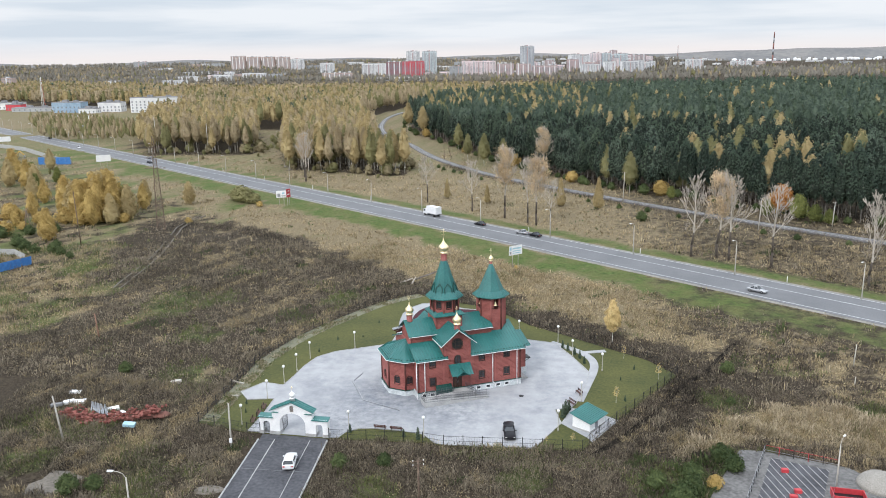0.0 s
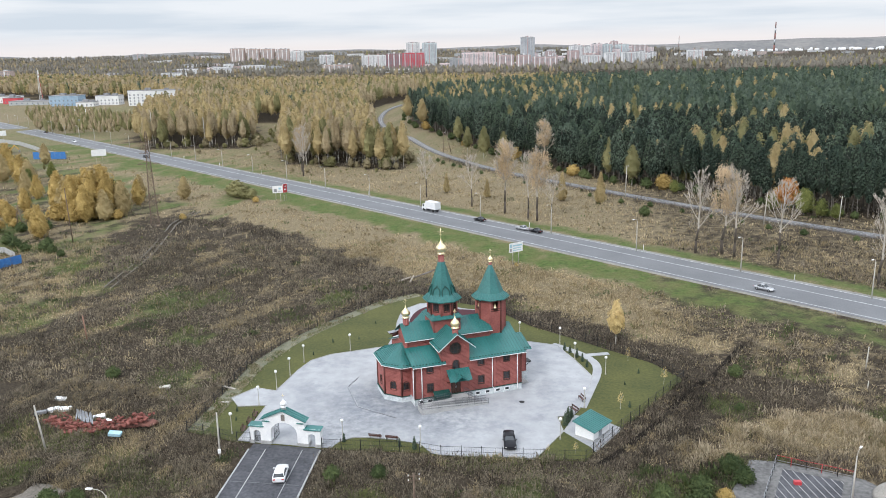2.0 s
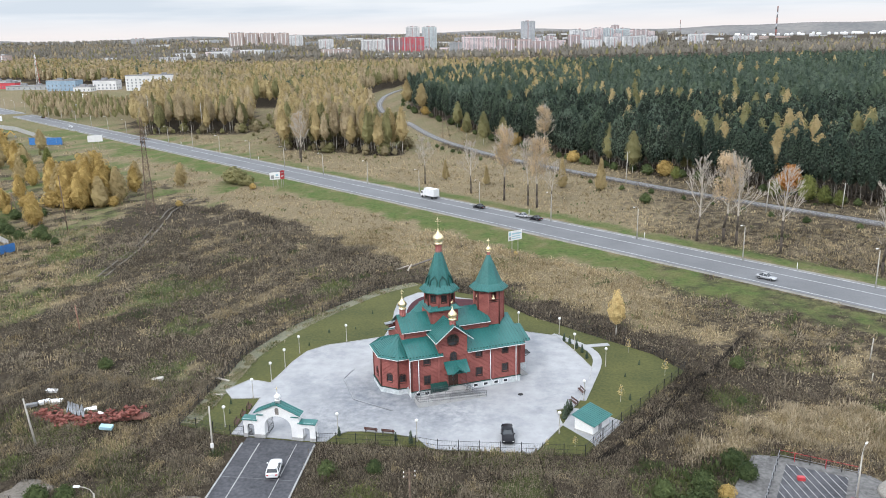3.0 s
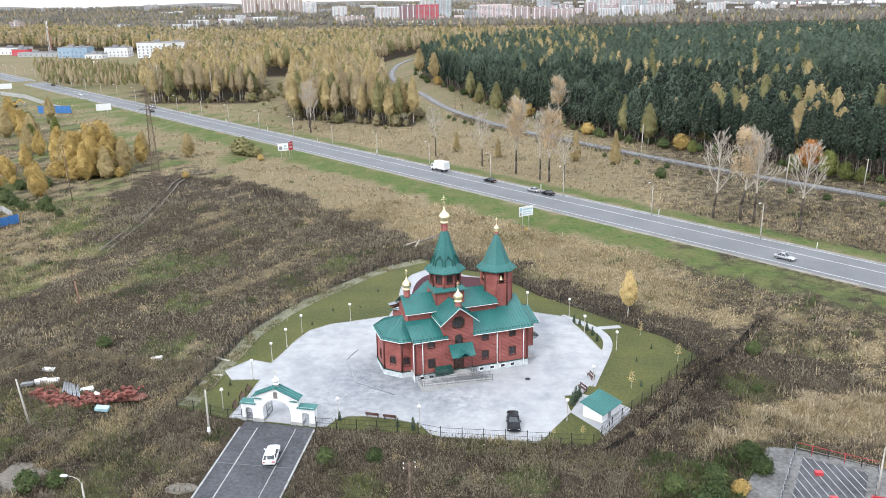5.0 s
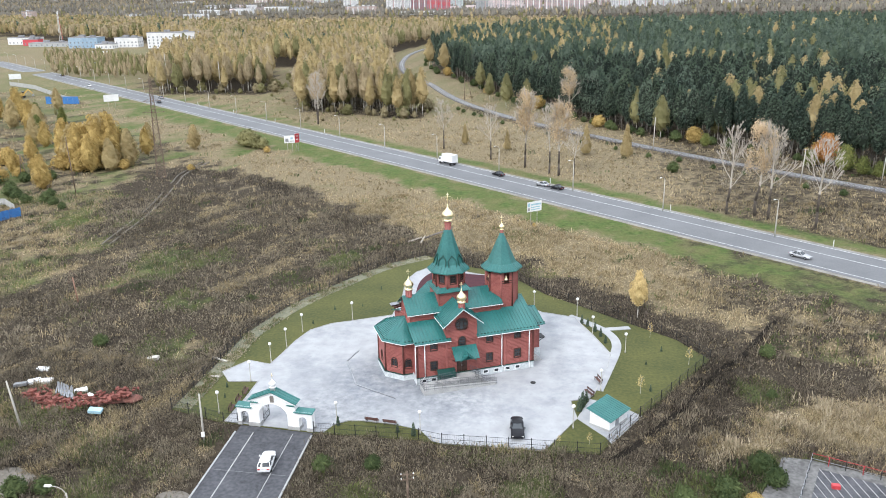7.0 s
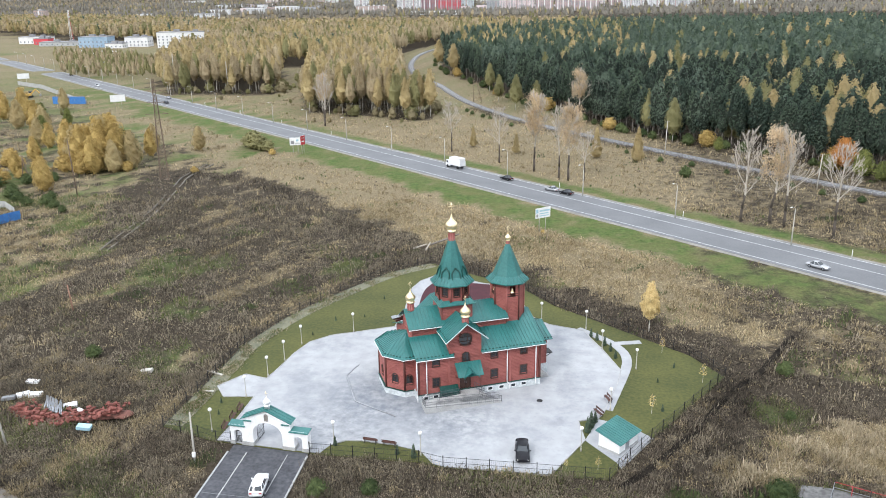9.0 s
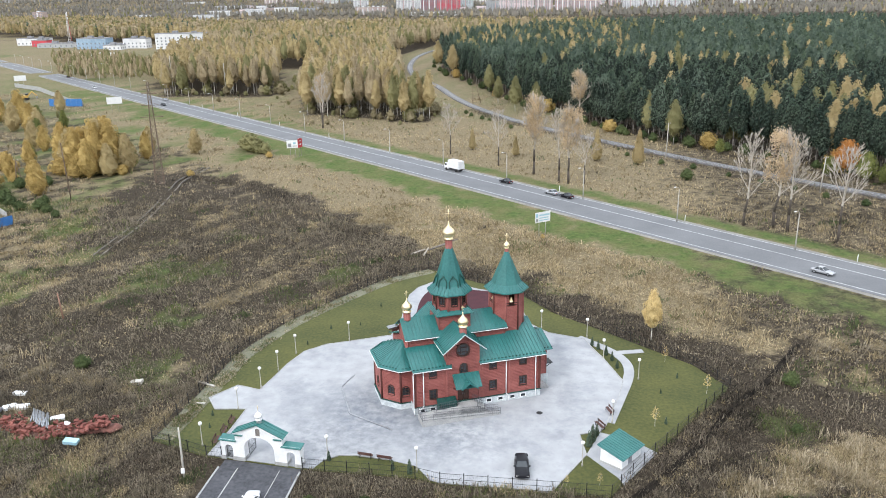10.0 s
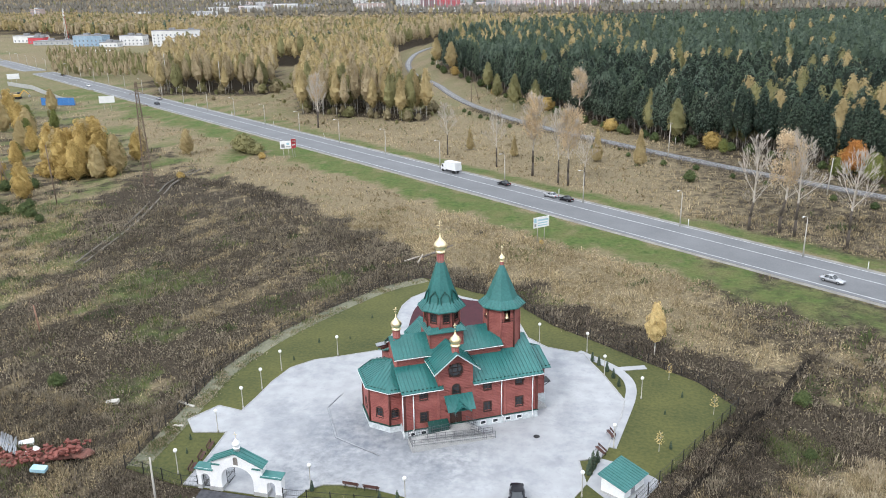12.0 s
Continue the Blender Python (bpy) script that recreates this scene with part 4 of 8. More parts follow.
for lo, hi, top in ((RL, 5.05, 3.75), (9.05, RR, VC)):
    roof_sheet("lower_roof", [(lo, -OV, low_z(-OV)), (hi, -OV, low_z(-OV)), (hi, top, low_z(top)), (lo, top, low_z(top))], CH)
    roof_sheet("lower_roof", [(hi, 13 + OV, low_z(-OV)), (lo, 13 + OV, low_z(-OV)), (lo, 13 - top, low_z(top)), (hi, 13 - top, low_z(top))], CH)
    gutter((lo, -OV - 0.05, EAVE - 0.12), (hi, -OV - 0.05, EAVE - 0.12), CH, True)
for u, du in ((-0.25, 0.0), (1.15, -0.55), (13.05, 0.35), (17.45, 0.0)):
    downpipe(u, 0, EAVE - 0.1, CH, du)

# upper nave
UE, UR = 9.55, 11.6
for z0, z1 in ((7.0, UE + 0.1),):
    bm = bmesh.new()
    courses(bm, (0.15, 3.9), (14.4, 3.9), z0, z1)
    courses(bm, (14.4, 9.1), (0.15, 9.1), z0, z1)
    courses(bm, (0.15, 9.1), (0.15, 3.9), z0, UR - 0.15, [], lambda z: (max(0.0, (z - UE) / 0.79), 5.2 - max(0.0, (z - UE) / 0.79)))
    part("upper_wall", bm, M_LOG, CH, "red log walls of the raised nave")
for lo, hi in ((-0.35, 14.6),):
    roof_sheet("nave_roof", [(lo, 3.4, UE), (hi, 3.4, UE), (hi, VC, UR), (lo, VC, UR)], CH, guards=False)
    roof_sheet("nave_roof", [(hi, 9.6, UE), (lo, 9.6, UE), (lo, VC, UR), (hi, VC, UR)], CH, guards=False)
    gutter((lo, 3.36, UE - 0.1), (5.0, 3.36, UE - 0.1), CH, True)
    gutter((9.0, 3.36, UE - 0.1), (hi, 3.36, UE - 0.1), CH, True)
for v in (9.3,):
    bm = bmesh.new()
    bar(bm, (-1.3, v, 9.1), (0.3, v, 9.25), 0.3, 0.3)
    bar(bm, (-0.9, v, 8.7), (0.3, v, 8.9), 0.26, 0.26)
    part("purlin_end", bm, M_LOG_DARK, CH, "dark projecting log brackets")
    roof_sheet("bracket_roof", [(-1.5, v - 0.5, 9.32), (-0.2, v - 0.5, 9.45), (-0.2, v + 0.5, 9.45), (-1.5, v + 0.5, 9.32)], CH, guards=False, mat=M_STEEL)
bm = bmesh.new()
tube(bm, (5.0, 3.36, UE - 0.1), (5.0, 3.36, 8.5), 0.07)
part("downpipe", bm, M_WHITE, CH, "short white downpipe")
onion(CH, 0.75, VC, 11.5, 0.74, 0.48, 0.95, 1.0)

# transept with its gable
T0, T1, TM = 4.45, 9.15, 6.8
TE, TA = 9.3, 11.2
bm = bmesh.new()
gab = lambda z: (max(0.0, (z - TE) / (TA - TE) * 2.35), 4.7 - max(0.0, (z - TE) / (TA - TE) * 2.35))
courses(bm, (T0, -0.14), (T1, -0.14), EAVE - 0.6, TA - 0.12, [(1.5, 3.2, 7.85, 9.6), (1.95, 2.85, 5.35, 6.7)], gab)
courses(bm, (T1, -0.1), (T1, 5), EAVE - 0.3, TE)
courses(bm, (T0, 5), (T0, -0.1), EAVE - 0.3, TE)
part("transept_wall", bm, M_LOG, CH, "red log gable wall with an eight-sided window")
for s in (-1, 1):
    e = TM + s * 3.05
    ez = TA + 0.12 - 3.05 * (TA - TE) / 2.35
    roof_sheet("transept_roof", [(e, -1.05, ez), (e, 5.0, ez), (TM, 5.0, TA + 0.12), (TM, -1.05, TA + 0.12)], CH)
    gutter((e, -1.05, ez - 0.08), (e, 3.6, ez - 0.08), CH, True)
    bm = bmesh.new()
    bar(bm, (e, -1.08, ez - 0.03), (TM, -1.08, TA + 0.09), 0.06, 0.13)
    part("verge_board", bm, M_TRIM, CH, "pale verge board")
rose = new("rose_window")
rose.parent = CH
rose.matrix_basis = pose(TM, -0.14, 8.73)
bm = bmesh.new()
for k in range(8):
    a0, a1 = math.pi / 8 + k * math.pi / 4, math.pi / 8 + (k + 1) * math.pi / 4
    q = [(1.04, a0), (1.04, a1), (0.90, a1), (0.90, a0)]
    fr = [bm.verts.new((r * math.cos(a), -0.1, r * math.sin(a))) for r, a in q]
    bk = [bm.verts.new((r * math.cos(a), 0.15, r * math.sin(a))) for r, a in q]
    bm.faces.new(fr[::-1])
    for i in range(4):
        bm.faces.new((fr[i], bk[i], bk[(i + 1) % 4], fr[(i + 1) % 4]))
part("frame", bm, M_FRAME, rose)
bm = bmesh.new()
for x, e in ((-0.32, 0.82), (0.32, 0.82)):
    box(bm, x - 0.025, x + 0.025, 0, 0.06, -e, e)
for z, e in ((-0.32, 0.82), (0.32, 0.82)):
    box(bm, -e, e, -0.005, 0.055, z - 0.025, z + 0.025)
part("glazing_bar", bm, M_FRAME, rose)
bm = bmesh.new()
prism(bm, [(0.92 * math.cos(math.pi / 8 + k * math.pi / 4), 0.92 * math.sin(math.pi / 8 + k * math.pi / 4)) for k in range(8)], -0.09, -0.07)
bmesh.ops.rotate(bm, verts=bm.verts, matrix=Matrix.Rotation(radians(90), 3, "X"))
part("pane", bm, M_GLASS, rose)
bm = bmesh.new()
for k in range(8):
    a0, a1 = math.pi / 8 + k * math.pi / 4, math.pi / 8 + (k + 1) * math.pi / 4
    inner = [(0.94 * math.cos(a), 0.94 * math.sin(a)) for a in (a0, a1)]
    outer = [(x * 0.98 / max(abs(x), abs(z)), z * 0.98 / max(abs(x), abs(z))) for x, z in inner]
    bm.faces.new([bm.verts.new((x, 0.03, z)) for x, z in (inner[0], inner[1], outer[1], outer[0])])
bmesh.ops.remove_doubles(bm, verts=bm.verts, dist=0.001)
bmesh.ops.solidify(bm, geom=bm.faces[:], thickness=0.06)
part("surround", bm, M_LOG, rose)
window(CH, (TM + 0.05, -0.14, 5.35), -90, 0.9, 1.35, True, (1, 2))
onion(CH, TM + 0.15, 0.3, 11.0, 0.74, 0.48, 0.9, 0.9)

# main tower
TU = 7.0
bm = bmesh.new()
for a, b in (((TU - 2.3, VC - 2.3), (TU + 2.3, VC - 2.3)), ((TU + 2.3, VC - 2.3), (TU + 2.3, VC + 2.3)), ((TU + 2.3, VC + 2.3), (TU - 2.3, VC + 2.3)), ((TU - 2.3, VC + 2.3), (TU - 2.3, VC - 2.3))):
    courses(bm, a, b, 9.8, 12.3)
part("tower_base", bm, M_LOG, CH, "square red log base of the tower")
sk = [(TU - 2.7, VC - 2.7), (TU + 2.7, VC - 2.7), (TU + 2.7, VC + 2.7), (TU - 2.7, VC + 2.7)]
st = [(TU - 2.0, VC - 2.0), (TU + 2.0, VC - 2.0), (TU + 2.0, VC + 2.0), (TU - 2.0, VC + 2.0)]
for k in range(4):
    j = (k + 1) % 4
    roof_sheet("skirt_roof", [(*sk[k], 12.3), (*sk[j], 12.3), (*st[j], 12.85), (*st[k], 12.85)], CH, guards=False)
    gutter((*sk[k], 12.24), (*sk[j], 12.24), CH)


def tower(u, z0, z1, inr, eave_inr, tent_z, tent_top, tent_inr, openings, arches, wins):
    """An eight-sided log tower with a flared tent roof."""
    oc = octagon(u, VC, inr)
    bm = bmesh.new()
    for k in range(8):
        a, b = oc[k], oc[(k + 1) % 8]
        L = math.dist(a, b)
        courses(bm, a, b, z0, z1, [(L / 2 - 0.42, L / 2 + 0.42, *openings)] if k % 2 == wins or wins == 2 else [])
    part("tower_wall", bm, M_LOG, CH, "eight-sided red log tower")
    for k, (x, y) in enumerate(oc):
        bm = bmesh.new()
        tube(bm, (x, y, z0), (x, y, z1), 0.13, n=8)
        part("corner_post", bm, M_LOG_DARK if k % 2 else M_LOG, CH)
    bm = bmesh.new()
    prism(bm, octagon(u, VC, inr - 0.24), z1 - 0.15, z1 - 0.05)
    prism(bm, octagon(u, VC, inr - 0.24), z0 + 0.2, z0 + 0.3)
    part("tower_floor", bm, M_LOG_DARK, CH)
    e, f, t = octagon(u, VC, eave_inr), octagon(u, VC, eave_inr * 0.68), octagon(u, VC, tent_inr)
    for k in range(8):
        j = (k + 1) % 8
        roof_sheet("tent_flare", [(*e[k], z1 + 0.02), (*e[j], z1 + 0.02), (*f[j], tent_z), (*f[k], tent_z)], CH, guards=False)
        roof_sheet("tent_roof", [(*f[k], tent_z), (*f[j], tent_z), (*t[j], tent_top), (*t[k], tent_top)], CH, gap=9.0, guards=False)
        gutter((*e[k], z1 - 0.06), (*e[j], z1 - 0.06), CH)
        if arches:
            p0, p1 = Vector((*f[k], tent_z)), Vector((*f[j], tent_z))
            mid = (p0 + p1) / 2
            up = (Vector(((t[k][0] + t[j][0]) / 2, (t[k][1] + t[j][1]) / 2, tent_top)) - mid).normalized()
            side = (p1 - p0).normalized()
            out = side.cross(up).normalized()
            bm = bmesh.new()
            prof = [(-0.62, -0.25), (-0.60, 0.55), (-0.45, 0.90), (-0.18, 1.15), (0, 1.45), (0.18, 1.15), (0.45, 0.90), (0.60, 0.55), (0.62, -0.25)]
            pts = [mid + side * x + up * z + out * 0.10 for x, z in prof]
            for a, b in zip(pts, pts[1:]):
                bar(bm, a, b, 0.13, 0.13, out)
            part("arch_trim", bm, M_ROOF_DARK, CH, "dark green keel-arch trim")
    return oc


tower(TU, 12.6, 15.15, 2.2, 2.95, 16.15, 21.35, 0.46, (13.35, 14.6), True, 2)
for k in range(8):
    a, b = Vector(octagon(TU, VC, 2.2)[k]), Vector(octagon(TU, VC, 2.2)[(k + 1) % 8])
    mid, d = (a + b) / 2, (b - a).normalized()
    window(CH, (mid.x, mid.y, 13.4), math.degrees(math.atan2(-d.x, d.y)), 0.76, 1.12)
onion(CH, TU, VC, 21.3, 0.90, 0.47, 1.1, 1.6)

# bell tower
BU = 15.5
boc = tower(BU, 8.3, 14.45, 2.25, 2.95, 15.3, 19.75, 0.26, (12.3, 14.0), False, 0)
for k in (0, 2, 4, 6):
    a, b = boc[k], boc[(k + 1) % 8]
    mid = ((a[0] + b[0]) / 2 * 0.86 + BU * 0.14, (a[1] + b[1]) / 2 * 0.86 + VC * 0.14)
    bm = bmesh.new()
    lathe(bm, [(0.0, 13.55), (0.10, 13.52), (0.16, 13.4), (0.20, 13.1), (0.30, 12.9), (0.33, 12.86)], 12, *mid)
    tube(bm, (*mid, 13.5), (*mid, 14.4), 0.02, n=5)
    part("bell", bm, M_GOLD, CH, "small bronze bell")
    bm = bmesh.new()
    bar(bm, (*a, 12.75), (*b, 12.75), 0.08, 0.1)
    bar(bm, (*a, 12.45), (*b, 12.45), 0.08, 0.1)
    part("belfry_rail", bm, M_FRAME, CH)
onion(CH, BU, VC, 19.7, 0.45, 0.25, 0.5, 0.9)

# front door, canopy, porch, steps and ramp
bm = bmesh.new()
for x0, x1 in ((6.05, 6.8), (6.85, 7.6)):
    box(bm, x0, x1, 0.04, 0.12, PL + 0.05, 3.1)
    box(bm, x0 + 0.12, x1 - 0.12, 0.0, 0.05, PL + 0.3, 1.95)
    box(bm, x0 + 0.12, x1 - 0.12, 0.0, 0.05, 2.15, 2.9)
door = part("double_door", bm, M_FRAME, CH, "dark brown double entrance door")
for x in (6.72, 6.93):
    bm = bmesh.new()
    tube(bm, (x, -0.05, 1.95), (x, -0.05, 2.3), 0.025, n=6)
    part("handle", bm, M_STEEL, door)
CZ = 5.3
roof_sheet("canopy_roof", [(5.1, -2.35, 4.05), (8.8, -2.35, 4.05), (9.0, -0.16, CZ), (5.2, -0.16, CZ)], CH, guards=False, label="green door canopy with a small gable")
for s in (-1, 1):
    roof_sheet("canopy_gable", [(6.95 + s * 1.15, -2.62, 4.0), (6.95 + s * 0.2, -1.3, 4.75), (6.95, -0.9, 4.98), (6.95, -2.62, 4.8)], CH, guards=False)
    bm = bmesh.new()
    bar(bm, (6.95 + s * 1.2, -2.64, 3.97), (6.95, -2.64, 4.8), 0.05, 0.14)
    part("verge_board", bm, M_ROOF, CH)
for u in (5.4, 8.6):
    bm = bmesh.new()
    bar(bm, (u, -2.1, 4.0), (u, -0.1, 3.1), 0.14, 0.14)
    bar(bm, (u, -2.1, 4.02), (u, -0.1, 4.3), 0.12, 0.12)
    part("canopy_bracket", bm, M_LOG_DARK, CH)
bm = bmesh.new()
box(bm, 5.7, 8.1, -2.3, -0.14, -0.1, PL - 0.02)
part("porch", bm, M_CONCRETE, CH, "grey concrete porch")
for k in range(5):
    bm = bmesh.new()
    box(bm, 8.1 + k * 0.3, 8.1 + (k + 1) * 0.3, -2.3, -0.2, -0.1, PL - 0.02 - (k + 1) * 0.17)
    part("step", bm, M_CONCRETE, CH)
bm = bmesh.new()
v = [bm.verts.new(p) for p in ((0.0, -3.5, 0), (0.0, -2.4, 0), (11.0, -2.4, 0), (11.0, -3.5, 0), (0.0, -3.5, 0.75), (0.0, -2.4, 0.75), (11.0, -2.4, 0.06), (11.0, -3.5, 0.06))]
for f in ((4, 7, 6, 5), (0, 3, 7, 4), (3, 2, 6, 7), (2, 1, 5, 6), (1, 0, 4, 5)):
    bm.faces.new([v[i] for i in f])
v = [bm.verts.new(p) for p in ((0.0, -2.4, 0), (5.7, -2.4, 0), (5.7, -1.3, 0), (0.0, -1.3, 0), (0.0, -2.4, 0.75), (5.7, -2.4, 1.03), (5.7, -1.3, 1.03), (0.0, -1.3, 0.75))]
for f in ((4, 5, 6, 7), (0, 1, 5, 4), (1, 2, 6, 5), (2, 3, 7, 6), (3, 0, 4, 7)):
    bm.faces.new([v[i] for i in f])
part("ramp", bm, M_CONCRETE, CH, "long pale concrete wheelchair ramp")


def railing(line, parent, name="railing"):
    bm = bmesh.new()
    for (a, b) in zip(line, line[1:]):
        a, b = Vector(a), Vector(b)
        n = max(1, round((b - a).length / 0.3))
        for h in (0.95, 0.55, 0.2):
            tube(bm, a + Vector((0, 0, h)), b + Vector((0, 0, h)), 0.028, n=5)
        for k in range(n + 1):
            p = a.lerp(b, k / n)
            tube(bm, p, p + Vector((0, 0, 0.97)), 0.03 if k % 4 == 0 else 0.014, n=4)
    return part(name, bm, M_RAIL, parent, "grey tubular handrail")


railing([(11.0, -3.45, 0.05), (0.05, -3.45, 0.75), (0.05, -1.35, 0.75)], CH)
railing([(11.0, -2.4, 0.05), (8.2, -2.4, 0.2), (2.0, -2.4, 0.66)], CH)
railing([(5.6, -1.32, 1.0), (0.05, -1.32, 0.75)], CH)
railing([(8.1, -2.28, 1.0), (9.6, -2.28, 0.1)], CH)
railing([(8.1, -0.3, 1.0), (9.6, -0.3, 0.1)], CH)
roof_sheet("stair_roof", [(2.9, -1.25, 1.5), (5.6, -1.25, 1.5), (5.6, -0.2, 2.05), (2.9, -0.2, 2.05)], CH, guards=False, label="dark green roof over the basement stair", mat=M_ROOF_DARK)
bm = bmesh.new()
box(bm, 3.0, 5.5, -1.15, -0.2, 0.0, 1.48)
part("stair_house", bm, M_ROOF_DARK, CH)

# low porch at the far end
bm = bmesh.new()
courses(bm, (18.1, 3.0), (20.5, 3.0), 1.6, 5.55)
courses(bm, (20.5, 3.0), (20.5, 10.0), 1.6, 5.55)
courses(bm, (20.5, 10.0), (18.1, 10.0), 1.6, 5.55)
part("porch_wall", bm, M_LOG, CH)
bm = bmesh.new()
box(bm, 18.2, 20.62, 2.85, 10.15, -0.1, 1.6)
part("porch_base", bm, M_PLINTH, CH)
roof_sheet("porch_roof", [(18.2, 2.3, 5.7), (21.15, 2.3, 5.7), (21.15, VC, 7.2), (18.2, VC, 7.2)], CH)
roof_sheet("porch_roof", [(21.15, 10.7, 5.7), (18.2, 10.7, 5.7), (18.2, VC, 7.2), (21.15, VC, 7.2)], CH)
bm = bmesh.new()
box(bm, 20.52, 21.6, 3.3, 4.9, 2.95, 3.05)
bar(bm, (20.5, 3.4, 2.4), (21.5, 3.4, 2.98), 0.07, 0.07)
bar(bm, (20.5, 4.8, 2.4), (21.5, 4.8, 2.98), 0.07, 0.07)
part("side_canopy", bm, M_DARK, CH, "small dark canopy over the side door")
for k in range(4):
    bm = bmesh.new()
    box(bm, 18.24, 20.4 - k * 0.3, 1.6, 2.8, -0.1 + 0.25 * k, 0.15 + 0.25 * k)
    part("step", bm, M_CONCRETE, CH)

# low gabled porch roof behind the tower
for s in (-1, 1):
    roof_sheet("rear_porch_roof", [(6.8 + s * 2.6, 12.8, 6.9), (6.8 + s * 2.6, 17.5, 6.9), (6.8, 17.5, 9.2), (6.8, 12.8, 9.2)], CH)
bm = bmesh.new()
courses(bm, (9.0, 13.0), (9.0, 17.2), PL, 7.0)
courses(bm, (9.0, 17.2), (4.6, 17.2), PL, 7.0)
courses(bm, (4.6, 17.2), (4.6, 13.0), PL, 7.0)
part("rear_porch_wall", bm, M_LOG, CH)


# ---- gate ----
GATE = thing("gateway", pose(-38.1, 105.6, 0.05, 0, 0, -6.3) @ Matrix.Diagonal((1, 1, 0.86, 1)), "white rendered arched gateway with green roofs", "gate")
GL, GD = 10.67, 0.9


def arched_wall(bm, x0, x1, z1, openings, gable=None, d=GD):
    """A wall of depth d from x0 to x1 with round-headed openings (middle, width, height); gable: height of its apex."""
    cols = 48
    xs = sorted(set([x0, x1] + [x0 + (x1 - x0) * k / cols for k in range(cols + 1)] + [m + s * w / 2 for m, w, h in openings for s in (-1, 1)]))

    def floor_at(x, side):
        for m, w, h in openings:
            if m - w / 2 - 1e-6 <= x <= m + w / 2 + 1e-6 and abs(x + side * 1e-4 - m) < w / 2:
                r = w / 2
                return h - r + math.sqrt(max(r * r - (x - m) ** 2, 0.0))
        return 0.0

    def top_at(x):
        return z1 if gable is None else z1 + (gable - z1) * (1 - abs(x - (x0 + x1) / 2) / ((x1 - x0) / 2))

    for a, b in zip(xs, xs[1:]):
        if b - a < 1e-5:
            continue
        za, zb = floor_at(a, 1), floor_at(b, -1)
        q = [(a, za), (b, zb), (b, top_at(b)), (a, top_at(a))]
        fr = [bm.verts.new((x, 0, z)) for x, z in q]
        bk = [bm.verts.new((x, d, z)) for x, z in q]
        bm.faces.new(fr)
        bm.faces.new(bk[::-1])
        bm.faces.new((fr[3], fr[2], bk[2], bk[3]))
        if max(za, zb) > 0:
            bm.faces.new((fr[1], fr[0], bk[0], bk[1]))
        if a == xs[0] or floor_at(a, -1) != za:
            bm.faces.new((fr[0], fr[3], bk[3], bk[0]))
        if b == xs[-1] or floor_at(b, 1) != zb:
            bm.faces.new((fr[2], fr[1], bk[1], bk[2]))
    bmesh.ops.remove_doubles(bm, verts=bm.verts, dist=0.0005)


bm = bmesh.new()
arched_wall(bm, 2.05, 8.35, 4.55, [(5.2, 4.0, 4.05)], 6.15, 1.2)
part("gate_arch", bm, M_WHITE, GATE, "white gabled arch")
for x0, x1, m in ((0.0, 2.05, 1.1), (8.35, 10.67, 9.35)):
    bm = bmesh.new()
    arched_wall(bm, x0, x1, 3.2, [(m, 1.05, 2.35)])
    part("wicket_wall", bm, M_WHITE, GATE)
    bm = bmesh.new()
    v = [(x0 - 0.15, -0.22, 3.16), (x1 + 0.15, -0.22, 3.16), (x1 + 0.15, 1.05, 3.36), (x0 - 0.15, 1.05, 3.36)]
    hi = [bm.verts.new(p) for p in v]
    lo = [bm.verts.new((p[0], p[1], p[2] - 0.1)) for p in v]
    bm.faces.new(hi)
    bm.faces.new(lo[::-1])
    for k in range(4):
        bm.faces.new((hi[k], lo[k], lo[(k + 1) % 4], hi[(k + 1) % 4]))
    part("wicket_roof", bm, M_ROOF, GATE, "green sheet roof")
for s in (-1, 1):
    roof_sheet("gate_roof", [(5.2 + s * 3.45, -0.18, 4.50), (5.2 + s * 3.45, 1.38, 4.50), (5.2, 1.38, 6.26), (5.2, -0.18, 6.26)], GATE, guards=False)
    bm = bmesh.new()
    bar(bm, (5.2 + s * 3.48, -0.22, 4.44), (5.2, -0.22, 6.22), 0.06, 0.12)
    part("verge_board", bm, M_ROOF, GATE)
    bm = bmesh.new()
    bar(bm, (5.2 + s * 3.1, -0.1, 4.15), (5.2 + s * 2.05, -0.1, 4.15), 0.24, 0.1)
    part("shoulder_roof", bm, M_ROOF, GATE)
bm = bmesh.new()
lathe(bm, [(0.34, 6.0), (0.34, 6.55), (0.42, 6.6), (0.42, 6.68), (0.24, 6.72), (0.24, 6.82), (0.40, 6.96), (0.48, 7.16), (0.44, 7.36), (0.28, 7.58), (0.13, 7.78), (0.05, 7.98), (0, 8.1)], 18, 5.2, 0.6)
part("cupola", bm, M_WHITE, GATE, "small white onion cupola")
bm = bmesh.new()
tube(bm, (5.2, 0.6, 8.0), (5.2, 0.6, 8.9), 0.03, n=6)
tube(bm, (4.98, 0.6, 8.6), (5.42, 0.6, 8.6), 0.025, n=6)
part("cross", bm, M_GOLD, GATE)
bm = bmesh.new()
arched_wall(bm, 4.85, 5.55, 5.55, [], None, 0.04)
bmesh.ops.delete(bm, geom=bm.verts[:], context="VERTS")
n = 10
pts = [(-0.28, 4.35)] + [(-0.28 * math.cos(math.pi * k / n), 5.25 + 0.28 * math.sin(math.pi * k / n)) for k in range(n + 1)] + [(0.28, 4.35)]
fr = [bm.verts.new((5.2 + x, -0.03, z)) for x, z in pts]
bk = [bm.verts.new((5.2 + x, 0.05, z)) for x, z in pts]
bm.faces.new(fr)
